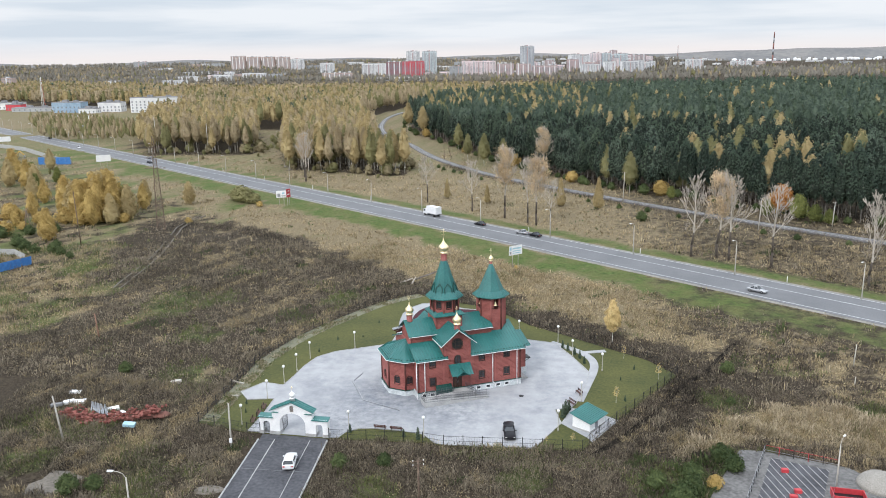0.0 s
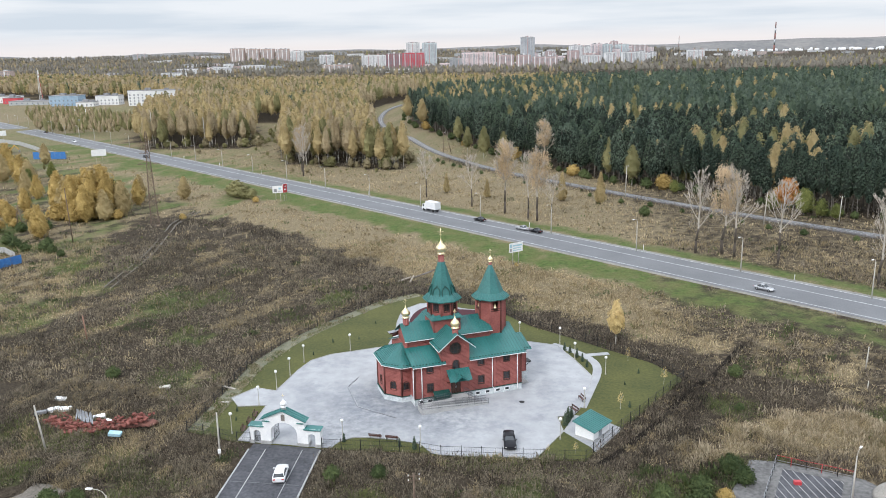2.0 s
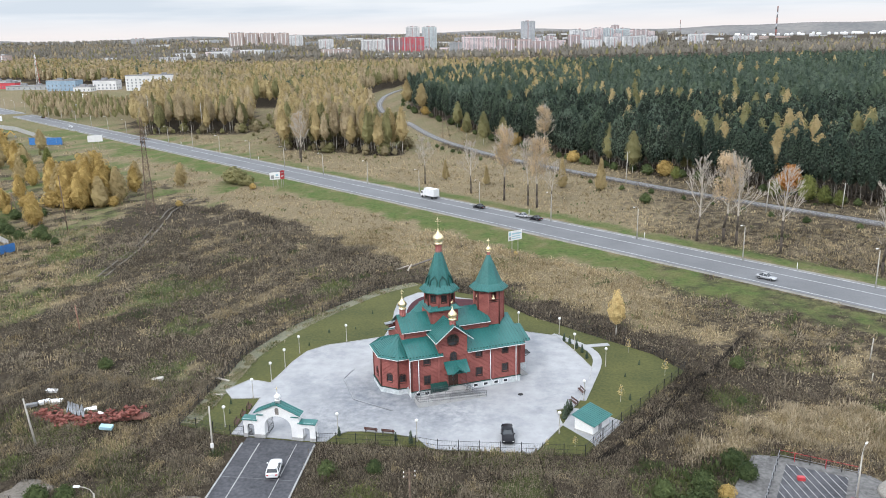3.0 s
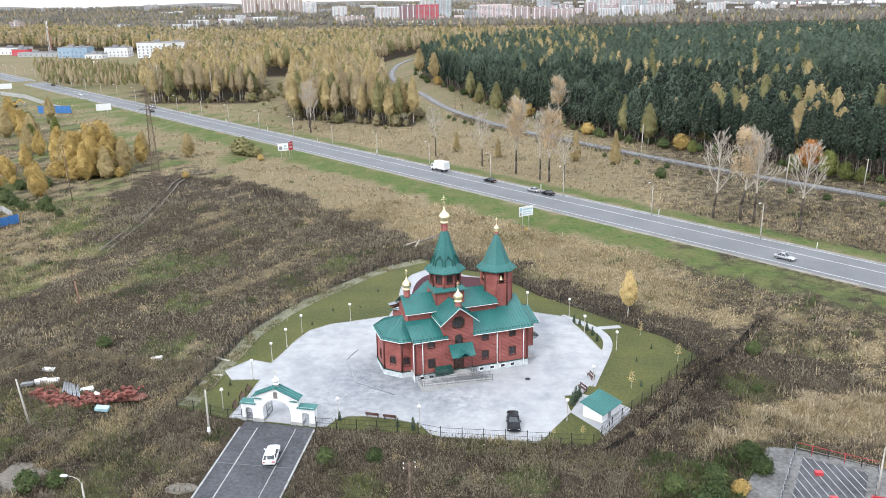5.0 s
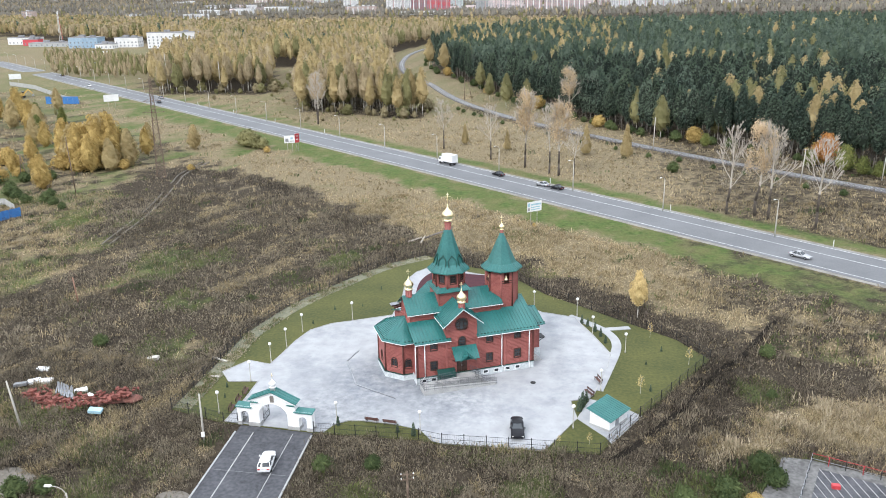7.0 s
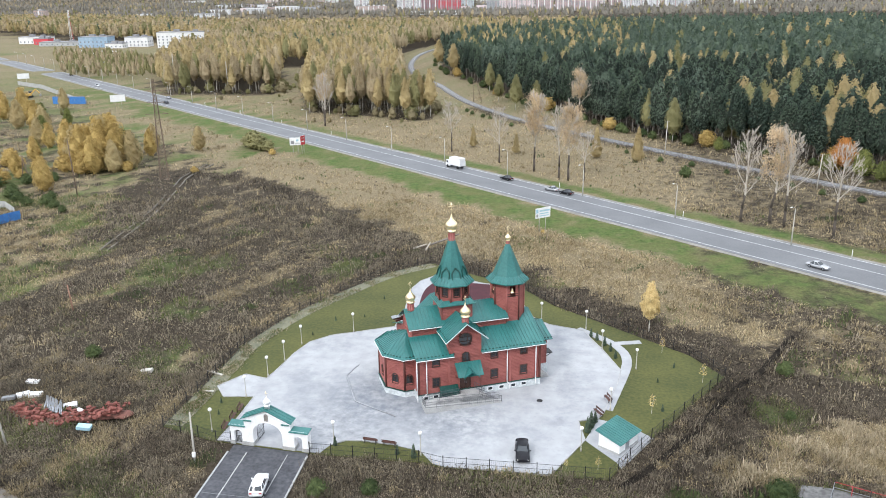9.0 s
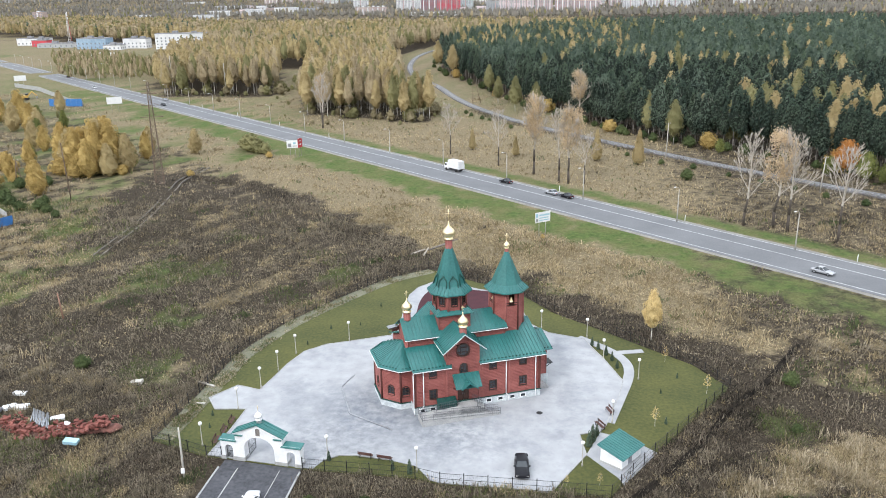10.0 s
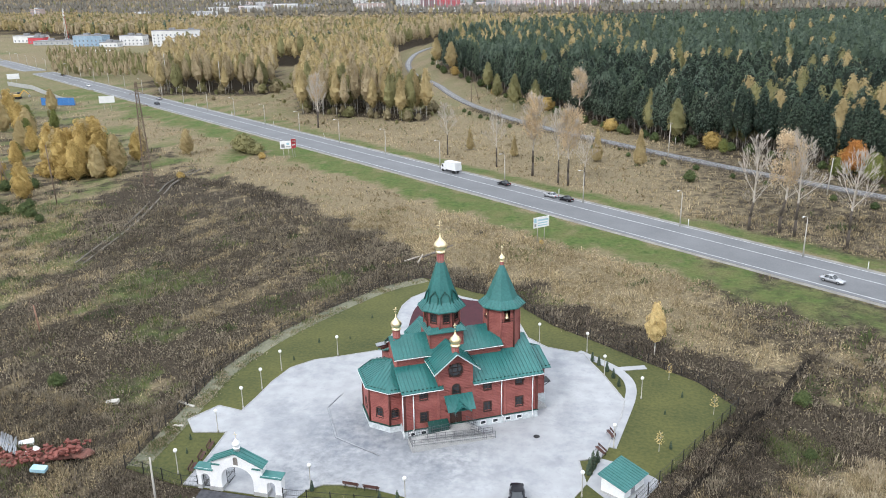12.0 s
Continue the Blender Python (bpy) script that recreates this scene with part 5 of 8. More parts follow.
for k in range(len(pts)):
    j = (k + 1) % len(pts)
    bm.faces.new((fr[k], bk[k], bk[j], fr[j]))
part("niche_panel", bm, material("muted_icon_panel", (0.10, 0.09, 0.09), (0.30, 0.27, 0.24), 3.0, 0.6), GATE, "dark arched niche panel")
for x0, x1 in ((0.0, 0.58), (1.62, 2.05), (2.05, 3.2), (7.2, 8.35), (8.35, 8.83), (9.87, 10.67)):
    bm = bmesh.new()
    box(bm, x0 - 0.04, x1 + 0.04, -0.06, GD + 0.36, -0.05, 0.55)
    part("gate_plinth", bm, M_CONCRETE, GATE, "grey rendered plinth")


def gate_leaf(name, m, w, h, parent):
    leaf = new(name)
    leaf.parent, leaf.matrix_basis = parent, m
    bm = bmesh.new()
    for x in (0.0, w):
        box(bm, x - 0.03, x + 0.03, -0.03, 0.03, 0.1, h - 0.35)
    for z in (0.12, 1.1, h - 0.38):
        box(bm, 0, w, -0.025, 0.025, z, z + 0.06)
    for k in range(1, 8):
        tube(bm, (w * k / 8, 0, 0.1), (w * k / 8, 0, h - 0.35 + 0.3 * math.sin(math.pi * k / 8)), 0.018, n=5)
    lathe(bm, [(0.22, -0.03), (0.3, -0.03), (0.3, 0.03), (0.22, 0.03)], 14)
    part("grille", bm, M_DARK, leaf)


gate_leaf("gate_leaf", pose(3.22, 1.1, 0, 0, 0, 92), 1.9, 3.4, GATE)
gate_leaf("gate_leaf", pose(7.18, 1.1, 0, 0, 0, 88), 1.9, 3.4, GATE)
gate_leaf("wicket_leaf", pose(0.6, 0.4, 0, 0, 0, 0), 1.0, 2.3, GATE)

# ---- small service house ----
SHED = thing("service_house", pose(10.93, 107.83, 0.05, 0, 0, 53.9), "small white rendered service house with a green sheet roof", "outbuilding")
SL, SW, SE, SR = 4.34, 3.0, 1.72, 2.3
bm = bmesh.new()
v = [bm.verts.new(p) for p in ((0, 0, 0), (SL, 0, 0), (SL, SW, 0), (0, SW, 0), (0, 0, SE - 0.02), (SL, 0, SE - 0.02), (SL, SW, SR), (0, SW, SR))]
for f in ((3, 2, 1, 0), (4, 5, 6, 7), (0, 1, 5, 4), (1, 2, 6, 5), (2, 3, 7, 6), (3, 0, 4, 7)):
    bm.faces.new([v[i] for i in f])
bmesh.ops.bevel(bm, geom=bm.edges[:], offset=0.02, segments=1)
part("wall", bm, M_WHITE, SHED)
roof_sheet("roof", [(-0.36, -0.36, SE - 0.08), (SL + 0.36, -0.36, SE - 0.08), (SL + 0.36, SW + 0.36, SR + 0.14), (-0.36, SW + 0.36, SR + 0.14)], SHED, gap=0.45, guards=False)
bm = bmesh.new()
box(bm, -0.06, SL + 0.06, -0.06, SW + 0.06, -0.1, 0.28)
part("plinth", bm, M_CONCRETE, SHED)
bm = bmesh.new()
box(bm, 1.4, 2.2, -0.05, 0.02, 0.05, 1.62)
door = part("door", bm, M_STEEL, SHED, "grey steel door")
bm = bmesh.new()
box(bm, 1.5, 1.54, -0.12, -0.05, 1.1, 1.25)
part("handle", bm, M_DARK, door)
bm = bmesh.new()
prism(bm, [(6.9, 110.9), (10.4, 106.4), (11.0, 105.0), (15.6, 112.3), (14.0, 113.8), (11.6, 115.4), (8.9, 116.4)], -0.2, 0.10)
setting(part("apron", bm, M_PAVING), "pale paved apron round the service house", "paving")

# ---- fence round the yard ----
FENCE = tagged(new("fence"), "black steel mesh fence on slim posts round the churchyard", "fence")
POSTS = []
for (x0, y0), (x1, y1) in zip(FENCE_LINE, FENCE_LINE[1:]):
    d = math.dist((x0, y0), (x1, y1))
    n = max(1, round(d / 2.9))
    for k in range(n):
        POSTS.append((x0 + (x1 - x0) * k / n, y0 + (y1 - y0) * k / n))
POSTS.append(FENCE_LINE[-1])
bm = bmesh.new()
box(bm, -0.05, 0.05, -0.05, 0.05, -0.3, 1.65)
box(bm, -0.06, 0.06, -0.06, 0.06, 1.65, 1.69)
post_mesh = part("post", bm, M_DARK, FENCE)
post_mesh.location = (*POSTS[0], 0.05)
for p in POSTS[1:]:
    o = new("post", post_mesh.data)
    o.parent, o.location = FENCE, (*p, 0.05)
for a, b in zip(POSTS, POSTS[1:]):
    bm = bmesh.new()
    for z in (0.2, 0.85, 1.55):
        bar(bm, (*a, z), (*b, z), 0.03, 0.035)
    n = 12
    for k in range(1, n):
        x, y = a[0] + (b[0] - a[0]) * k / n, a[1] + (b[1] - a[1]) * k / n
        bar(bm, (x, y, 0.15), (x, y, 1.58), 0.012, 0.012, (1, 0, 0))
    part("mesh_panel", bm, M_DARK, FENCE)


# ---- lamps ----
def globe_lamp(m):
    t = thing("garden_lamp", m, "slim pale garden lamp with a milky globe", "lamp", "garden lamps")
    bm = bmesh.new()
    lathe(bm, [(0.11, 0), (0.11, 0.35), (0.06, 0.45), (0.05, 2.9), (0.08, 2.95), (0.1, 3.02)], 8)
    part("post", bm, M_POLE, t)
    bm = bmesh.new()
    lathe(bm, [(0.0, 2.99)] + [(0.25 * math.sin(math.pi * k / 10), 3.24 - 0.25 * math.cos(math.pi * k / 10)) for k in range(1, 10)] + [(0.0, 3.49)], 14)
    part("globe", bm, M_LAMPGLASS, t)
    return t


LAMPS = [(0.9, 149.4), (8.4, 146.4), (10.6, 138.5), (15.3, 132.0), (10.6, 119.0), (6.3, 108.4), (-24.8, 106.6), (-13.4, 105.2), (-40.6, 117.5), (-39.6, 123.9),
         (-38.9, 129.6), (-38.0, 135.7), (-30.7, 141.6), (-41.7, 108.0)]
lamp = globe_lamp(pose(*LAMPS[0], 0.05))
for p in LAMPS[1:]:
    copy_thing(lamp, pose(*p, 0.05))


def street_lamp(m):
    t = thing("street_lamp", m, "concrete street lamp with a short curved arm", "street lamp", "street lamps along the highway")
    bm = bmesh.new()
    lathe(bm, [(0.16, -0.3), (0.13, 4), (0.085, 8.3)], 8)
    part("post", bm, M_POLE, t)
    bm = bmesh.new()
    for a, b in (((0, 0, 8.2), (0, -0.35, 8.75)), ((0, -0.35, 8.75), (0, -0.9, 8.98)), ((0, -0.9, 8.98), (0, -1.5, 9.05))):
        tube(bm, a, b, 0.045, n=6)
    part("arm", bm, M_POLE, t)
    bm = bmesh.new()
    box(bm, -0.14, 0.14, -2.15, -1.45, 8.98, 9.12)
    bmesh.ops.bevel(bm, geom=bm.edges[:], offset=0.04, segments=2)
    part("lamp_head", bm, M_WHITE, t)
    return t


face = math.degrees(math.atan2(-ROAD_N.y, -ROAD_N.x)) + 90
base = Vector((33.2, 218.2))
lamp = street_lamp(pose(*base, 0, 0, 0, face))
for k in list(range(-4, 0)) + list(range(1, 24)):
    p = base + ROAD_DIR * 30.4 * k
    copy_thing(lamp, pose(*p, 0, 0, 0, face + random.uniform(-3, 3)))

near_lamp = copy_thing(lamp, pose(-44.4, 77.6, 0, 0, 0, -90))
near_lamp["label"], near_lamp["group"] = "grey street lamp with a curved arm beside the drive", "lamps by the drive"
copy_thing(near_lamp, pose(40.4, 93.6, 0, 0, 0, 143) @ Matrix.Scale(0.78, 4))


# ---- posts, poles and wires ----
def pole(m, h, r, mat, label, arms=0, name="utility_pole"):
    t = thing(name, m, label, "pole", "poles in the field")
    bm = bmesh.new()
    lathe(bm, [(r, -0.4), (r * 0.9, h * 0.5), (r * 0.7, h)], 8)
    part("shaft", bm, mat, t)
    for k in range(arms):
        bm = bmesh.new()
        bar(bm, (-0.75, 0, h - 0.35 - k * 0.6), (0.75, 0, h - 0.35 - k * 0.6), 0.1, 0.1)
        part("crossarm", bm, M_WOODPOLE, t)
        for x in (-0.65, 0.65):
            bm = bmesh.new()
            lathe(bm, [(0.05, h - 0.3 - k * 0.6), (0.07, h - 0.2 - k * 0.6), (0.03, h - 0.1 - k * 0.6)], 6, x, 0)
            part("insulator", bm, M_WHITE, t)
    return t


pole(pose(-40.9, 100.9, 0, 0, 0.6, 10), 6.9, 0.14, M_POLE, "pale concrete pole with a white box beside the gate")
bm = bmesh.new()
box(bm, -0.2, 0.2, -0.32, -0.1, 0.9, 1.5)
part("meter_box", bm, M_WHITE, bpy.data.objects["utility_pole"], "white meter box")
pole(pose(-67.0, 102.0, 0, 0, -6, 0), 7.0, 0.15, M_POLE, "leaning pale concrete pole in the weeds")
pole(pose(-134.0, 229.0, 0, 0, -1.5, 0), 16.5, 0.17, M_WOODPOLE, "tall slim brown pole in the field")
STAKE = thing("field_pole", pose(-84.4, 145.7, 0, 0, -3, 30), "reddish wooden pole with a triangular frame on top", "pole")
M_REDWOOD = material("reddish_weathered_wood", (0.24, 0.13, 0.09), (0.42, 0.25, 0.18), 1.2, 0.9, 0.01)
bm = bmesh.new()
tube(bm, (0, 0, -0.3), (0, 0, 5.2), 0.15, 0.12, 8)
part("post", bm, M_REDWOOD, STAKE)
for a, b in (((-1.0, 0, 4.2), (0.9, 0, 5.1)), ((-1.0, 0, 4.2), (-0.2, 0, 6.6)), ((-0.2, 0, 6.6), (0.9, 0, 5.1)), ((-0.6, 0, 5.5), (0.4, 0, 4.8))):
    bm = bmesh.new()
    bar(bm, a, b, 0.12, 0.12)
    part("brace", bm, M_WOODPOLE, STAKE)
pole(pose(59.5, 136.0, 0, 0, 2, 0), 4.2, 0.12, M_POLE, "short pale post standing in dry grass")
pole(pose(56.5, 128.0, 0, 0, 2, 0), 1.4, 0.1, M_POLE, "low pale marker post in dry grass")
pole(pose(41.0, 298.0, 0, 0, 1, 20), 12, 0.17, M_POLE, "pale concrete pole beside the railway", 1)
pole(pose(77.0, 252.0, 0, 0, 3, 20), 10, 0.17, M_POLE, "pale concrete pole beside the railway", 1)
pole(pose(101.0, 256.0, 0, 0, 2, 20), 8, 0.16, M_POLE, "pale concrete pole beside the railway", 1)
pole(pose(-38.0, 437.0, 0, 0, 0, 20), 11, 0.18, M_WOODPOLE, "weathered wooden pole beside the railway", 1)
pole(pose(-34.0, 437.0, 0, 0, -14, 20), 11, 0.16, M_WOODPOLE, "wooden stay pole beside the railway")
pole(pose(-12.0, 87.0, 0, 0, 0, 15), 6.5, 0.16, M_WOODPOLE, "wooden pole with crossarms in the near weeds", 2)
pole(pose(-162.0, 245.0, 0, 0, 8, 0), 8.5, 0.16, M_WOODPOLE, "weathered wooden brace pole", 1)
pole(pose(-159.5, 245.0, 0, 0, -10, 0), 8.0, 0.16, M_WOODPOLE, "weathered wooden brace pole")
pole(pose(-222.0, 480.0, 0, 0, 0, 0), 22.0, 0.25, M_POLE, "tall pale pole among birches")
pole(pose(-187.0, 475.0, 0, 0, 0, 0), 18.0, 0.25, M_POLE, "tall pale pole among birches")
for k in range(-6, 18):
    if k % 2:
        p = ROAD_DIR * (62 + 21 * k) + ROAD_N * (ROAD_FAR + 1.4)
        q = pole(pose(p.x, p.y, 0), 1.5, 0.09, M_WHITE, "white roadside marker post", name="marker_post")
        q["group"], q["category"] = "roadside marker posts", "post"

PYLON = thing("lattice_mast", pose(-117.9, 251.2, 0.0, 0, 0, 20), "tall dark steel lattice power mast", "power mast")
PH, PB, PT = 31.0, 2.6, 0.55
for k in range(4):
    sx, sy = ((-1, -1), (1, -1), (1, 1), (-1, 1))[k]
    bm = bmesh.new()
    tube(bm, (sx * PB / 2, sy * PB / 2, -0.3), (sx * PT / 2, sy * PT / 2, PH), 0.10, 0.07, 5)
    part("leg", bm, M_WOODPOLE, PYLON)
    bm = bmesh.new()
    tx, ty = ((1, -1), (1, 1), (-1, 1), (-1, -1))[k]
    steps = 15
    for i in range(steps):
        w0, w1 = PB + (PT - PB) * i / steps, PB + (PT - PB) * (i + 1) / steps
        z0, z1 = PH * i / steps, PH * (i + 1) / steps
        bar(bm, (sx * w0 / 2, sy * w0 / 2, z0), (tx * w1 / 2, ty * w1 / 2, z1), 0.07, 0.07)
        bar(bm, (tx * w0 / 2, ty * w0 / 2, z0), (sx * w1 / 2, sy * w1 / 2, z1), 0.07, 0.07)
        bar(bm, (sx * w1 / 2, sy * w1 / 2, z1), (tx * w1 / 2, ty * w1 / 2, z1), 0.06, 0.06)
    part("lattice", bm, M_WOODPOLE, PYLON)
for z, w in ((20.5, 3.4), (24.0, 2.6), (27.5, 2.2)):
    bm = bmesh.new()
    bar(bm, (-w, 0, z), (w, 0, z), 0.14, 0.14)
    bar(bm, (-w, 0, z), (0, 0, z + 1.0), 0.08, 0.08)
    bar(bm, (w, 0, z), (0, 0, z + 1.0), 0.08, 0.08)
    part("crossarm", bm, M_WOODPOLE, PYLON)
bm = bmesh.new()
prism(bm, [(-1.5, -1.5), (1.5, -1.5), (1.5, 1.5), (-1.5, 1.5)], -0.4, 0.15)
part("footing", bm, M_SOIL, PYLON)


# ---- signs and billboards ----
def sign(name, m, w, h, z, panels, label, category="road sign"):
    """Posts and flat panels; panels: (x0, x1, z0, z1, material) marks on the face."""
    t = thing(name, m, label, category)
    for x in (-w * 0.22, w * 0.22):
        bm = bmesh.new()
        tube(bm, (x, 0.1, -0.4), (x, 0.1, z + h * 0.9), 0.08, n=8)
        part("post", bm, M_POLE, t)
    bm = bmesh.new()
    box(bm, -w / 2, w / 2, -0.03, 0.03, z, z + h)
    board = part("board", bm, M_WHITE, t)
    for x0, x1, z0, z1, mat in panels:
        bm = bmesh.new()
        box(bm, x0, x1, -0.045, -0.032, z + z0, z + z1)
        part("mark", bm, mat, board)
    return t


M_PALEBLUE = material("pale_blue_print", (0.30, 0.50, 0.60), (0.42, 0.62, 0.70), 1.0, 0.5)
sign("direction_sign", pose(0.4, 205.2, 0, 0, 0, 36), 4.3, 2.5, 3.0,
     [(-2.0, -1.35, 1.3, 2.2, M_PALEBLUE), (-1.9, -1.4, 0.3, 1.0, M_STEEL), (-1.0, 1.9, 1.55, 1.95, M_PALEBLUE), (-1.0, 1.6, 0.95, 1.2, M_PALEBLUE), (-1.0, 1.7, 0.4, 0.62, M_PALEBLUE)], "pale blue and white roadside direction board on two posts")
t = sign("roadside_board", pose(-88.5, 293.0, 0, 0, 0, 20), 3.9, 2.7, 3.4,
         [(-1.5, -0.4, 0.4, 1.6, M_STEEL), (0.1, 1.6, 0.5, 0.8, M_STEEL), (0.3, 1.2, 1.3, 2.0, M_PALEBLUE)], "white roadside board on two posts")
t = sign("red_board", pose(-86.2, 294.5, 0, 0, 0, 60), 2.2, 3.3, 3.3, [(-1.08, 1.08, 0.02, 3.28, M_RED), (-0.6, 0.6, 2.2, 2.6, M_WHITE), (-0.6, 0.6, 1.0, 1.4, M_WHITE)], "narrow red and white roadside board")
sign("billboard", pose(-217.0, 404.0, 0, 0, 0, 32), 7.2, 3.4, 4.0, [(-3.4, 3.4, 0.1, 3.3, M_WHITE)], "blank white billboard beside the highway", "billboard")
sign("billboard", pose(-346.0, 517.0, 0, 0, 0, 32), 7.2, 3.4, 4.0, [(-3.4, 3.4, 0.1, 3.3, M_WHITE)], "blank white billboard beside the highway", "billboard")
sign("billboard", pose(-338.0, 606.0, 0, 0, 0, 20), 7.0, 3.2, 4.5, [(-3.4, 3.4, 0.1, 3.1, M_STEEL)], "pale billboard beyond the highway", "billboard")


# ---- vehicles ----
def car(m, paint, label, long=4.5, wide=1.8, high=1.5, group="", suv=False):
    """A passenger car: shaped body, glasshouse, four wheels, lights. It points along +x."""
    t = thing("car", m, label, "car", group)
    L, W = long / 2, wide / 2
    hood, belt = (0.62, 0.95) if suv else (0.55, 0.85)
    sections = [(-L, 0.45, belt * 0.92, W * 0.86), (-L + 0.12, 0.30, belt, W * 0.95), (-L * 0.45, 0.25, belt + 0.02, W), (0.1, 0.25, belt, W), (L * 0.42, 0.25, belt - 0.02, W),
                (L * 0.72, 0.27, belt - 0.10, W * 0.97), (L - 0.1, 0.32, belt - 0.22, W * 0.9), (L, 0.42, belt - 0.34, W * 0.8)]
    bm = bmesh.new()
    rings = []
    for x, z0, z1, w in sections:
        half = [(0.90, z0), (1.0, z0 * 0.6 + z1 * 0.4), (0.985, z0 * 0.25 + z1 * 0.75), (0.90, z1 - 0.015), (0.55, z1 + 0.045), (0.0, z1 + 0.065)]
        rings.append([bm.verts.new((x, -a * w, z)) for a, z in half] + [bm.verts.new((x, a * w, z)) for a, z in half[-2::-1]])
    k_all = len(rings[0])
    for a, b in zip(rings, rings[1:]):
        for k in range(k_all):
            bm.faces.new((a[k], b[k], b[(k + 1) % k_all], a[(k + 1) % k_all])).smooth = True
    bm.faces.new(rings[0])
    bm.faces.new(rings[-1][::-1])
    bmesh.ops.recalc_face_normals(bm, faces=bm.faces)
    part("body", bm, paint, t)
    x0, x1 = (-L * 0.95, L * 0.40) if suv else (-L * 0.74, L * 0.40)
    tx0, tx1 = x0 + (0.42 if suv else 0.72), x1 - 0.85
    shade = lambda xa, xb, w, z, r: [(xa + r, -w, z), (xb - r, -w, z), (xb - r * 0.2, -w + r * 1.2, z), (xb, 0, z), (xb - r * 0.2, w - r * 1.2, z), (xb - r, w, z), (xa + r, w, z), (xa + r * 0.2, w - r * 1.2, z), (xa, 0, z), (xa + r * 0.2, -w + r * 1.2, z)]
    bm = bmesh.new()
    lo = [bm.verts.new(q) for q in shade(x0, x1, W * 0.91, belt - 0.02, 0.22)]
    hi = [bm.verts.new(q) for q in shade(tx0, tx1, W * 0.70, high - 0.09, 0.18)]
    for k in range(10):
        bm.faces.new((lo[k], lo[(k + 1) % 10], hi[(k + 1) % 10], hi[k])).smooth = True
    part("glass", bm, M_GLASS, t, "dark car windows")
    bm = bmesh.new()
    rim = [bm.verts.new(q) for q in shade(tx0 - 0.07, tx1 + 0.10, W * 0.74, high - 0.10, 0.2)]
    mid = [bm.verts.new(q) for q in shade(tx0 + 0.10, tx1 - 0.12, W * 0.58, high - 0.025, 0.2)]
    for k in range(10):
        bm.faces.new((rim[k], rim[(k + 1) % 10], mid[(k + 1) % 10], mid[k])).smooth = True
    top = bm.verts.new(((tx0 + tx1) / 2, 0, high + 0.005))
    for k in range(10):
        bm.faces.new((mid[k], mid[(k + 1) % 10], top)).smooth = True
    part("roof", bm, paint, t)
    for sx, bx in ((tx0 + 0.1, x0 + 0.16), (tx1 - 0.1, x1 - 0.16), ((tx0 + tx1) / 2, (tx0 + tx1) / 2)):
        for s in (-1, 1):
            bm = bmesh.new()
            bar(bm, (bx, s * W * 0.90, belt - 0.03), (sx, s * W * 0.715, high - 0.09), 0.10, 0.05)
            part("pillar", bm, paint, t)
    for sx in (-L * 0.62, L * 0.62):
        for s in (-1, 1):
            bm = bmesh.new()
            tube(bm, (sx, s * (W - 0.2), 0.33), (sx, s * (W + 0.01), 0.33), 0.33, n=14)
            wheel = part("wheel", bm, M_TYRE, t)
            bm = bmesh.new()
            tube(bm, (sx, s * (W - 0.02), 0.33), (sx, s * (W + 0.025), 0.33), 0.19, n=12)
            part("rim", bm, M_STEEL, wheel)
    for s in (-1, 1):
        bm = bmesh.new()
        box(bm, L - 0.16, L - 0.02, s * W * 0.62 - 0.17, s * W * 0.62 + 0.17, belt - 0.42, belt - 0.28)
        part("headlight", bm, M_LAMPGLASS, t)
        bm = bmesh.new()
        box(bm, -L - 0.015, -L + 0.1, s * W * 0.66 - 0.15, s * W * 0.66 + 0.15, belt - 0.25, belt - 0.08)
        part("tail_light", bm, M_RED, t)
        bm = bmesh.new()
        box(bm, x1 - 0.35, x1 - 0.2, s * (W + 0.07) - 0.08, s * (W + 0.07) + 0.08, belt + 0.0, belt + 0.13)
        part("mirror", bm, paint, t)
    bm = bmesh.new()
    box(bm, -L - 0.02, -L + 0.05, -0.26, 0.26, belt - 0.42, belt - 0.30)
    part("number_plate", bm, M_WHITE, t)
    return t


car(pose(-31.0, 96.4, 0.05, 0, 0, 98), M_WHITEPAINT, "white hatchback standing on the asphalt drive", 4.2, 1.72, 1.5, suv=True)
car(pose(-0.9, 106.6, 0.13, 0, 0, -86), M_BLACKPAINT, "black car parked on the pale paving", 4.3, 1.72, 1.5, suv=True)
along = math.degrees(math.atan2(ROAD_DIR.y, ROAD_DIR.x))
TRAFFIC = "traffic on the highway"
for a, n, paint, back, words in ((185.0, 179.6, M_BLACKPAINT, 0, "black car driving on the highway"), (166.0, 179.4, M_SILVER, 0, "silver car driving on the highway"),
                                 (160.5, 179.4, M_BLACKPAINT, 0, "dark car driving close behind another"), (84.0, 171.0, M_SILVER, 180, "silver car driving on the highway"),
                                 (440.0, 171.0, M_BLACKPAINT, 180, "dark car far along the highway"), (460.0, 179.6, M_SILVER, 0, "pale car far along the highway"),
                                 (560.0, 171.0, M_WHITEPAINT, 180, "white car far along the highway"), (650.0, 179.0, M_BLACKPAINT, 0, "dark car far along the highway")):
    x, y = road_xy(a, n)
    car(pose(x, y, 0.06, 0, 0, along + back), paint, words, group=TRAFFIC)

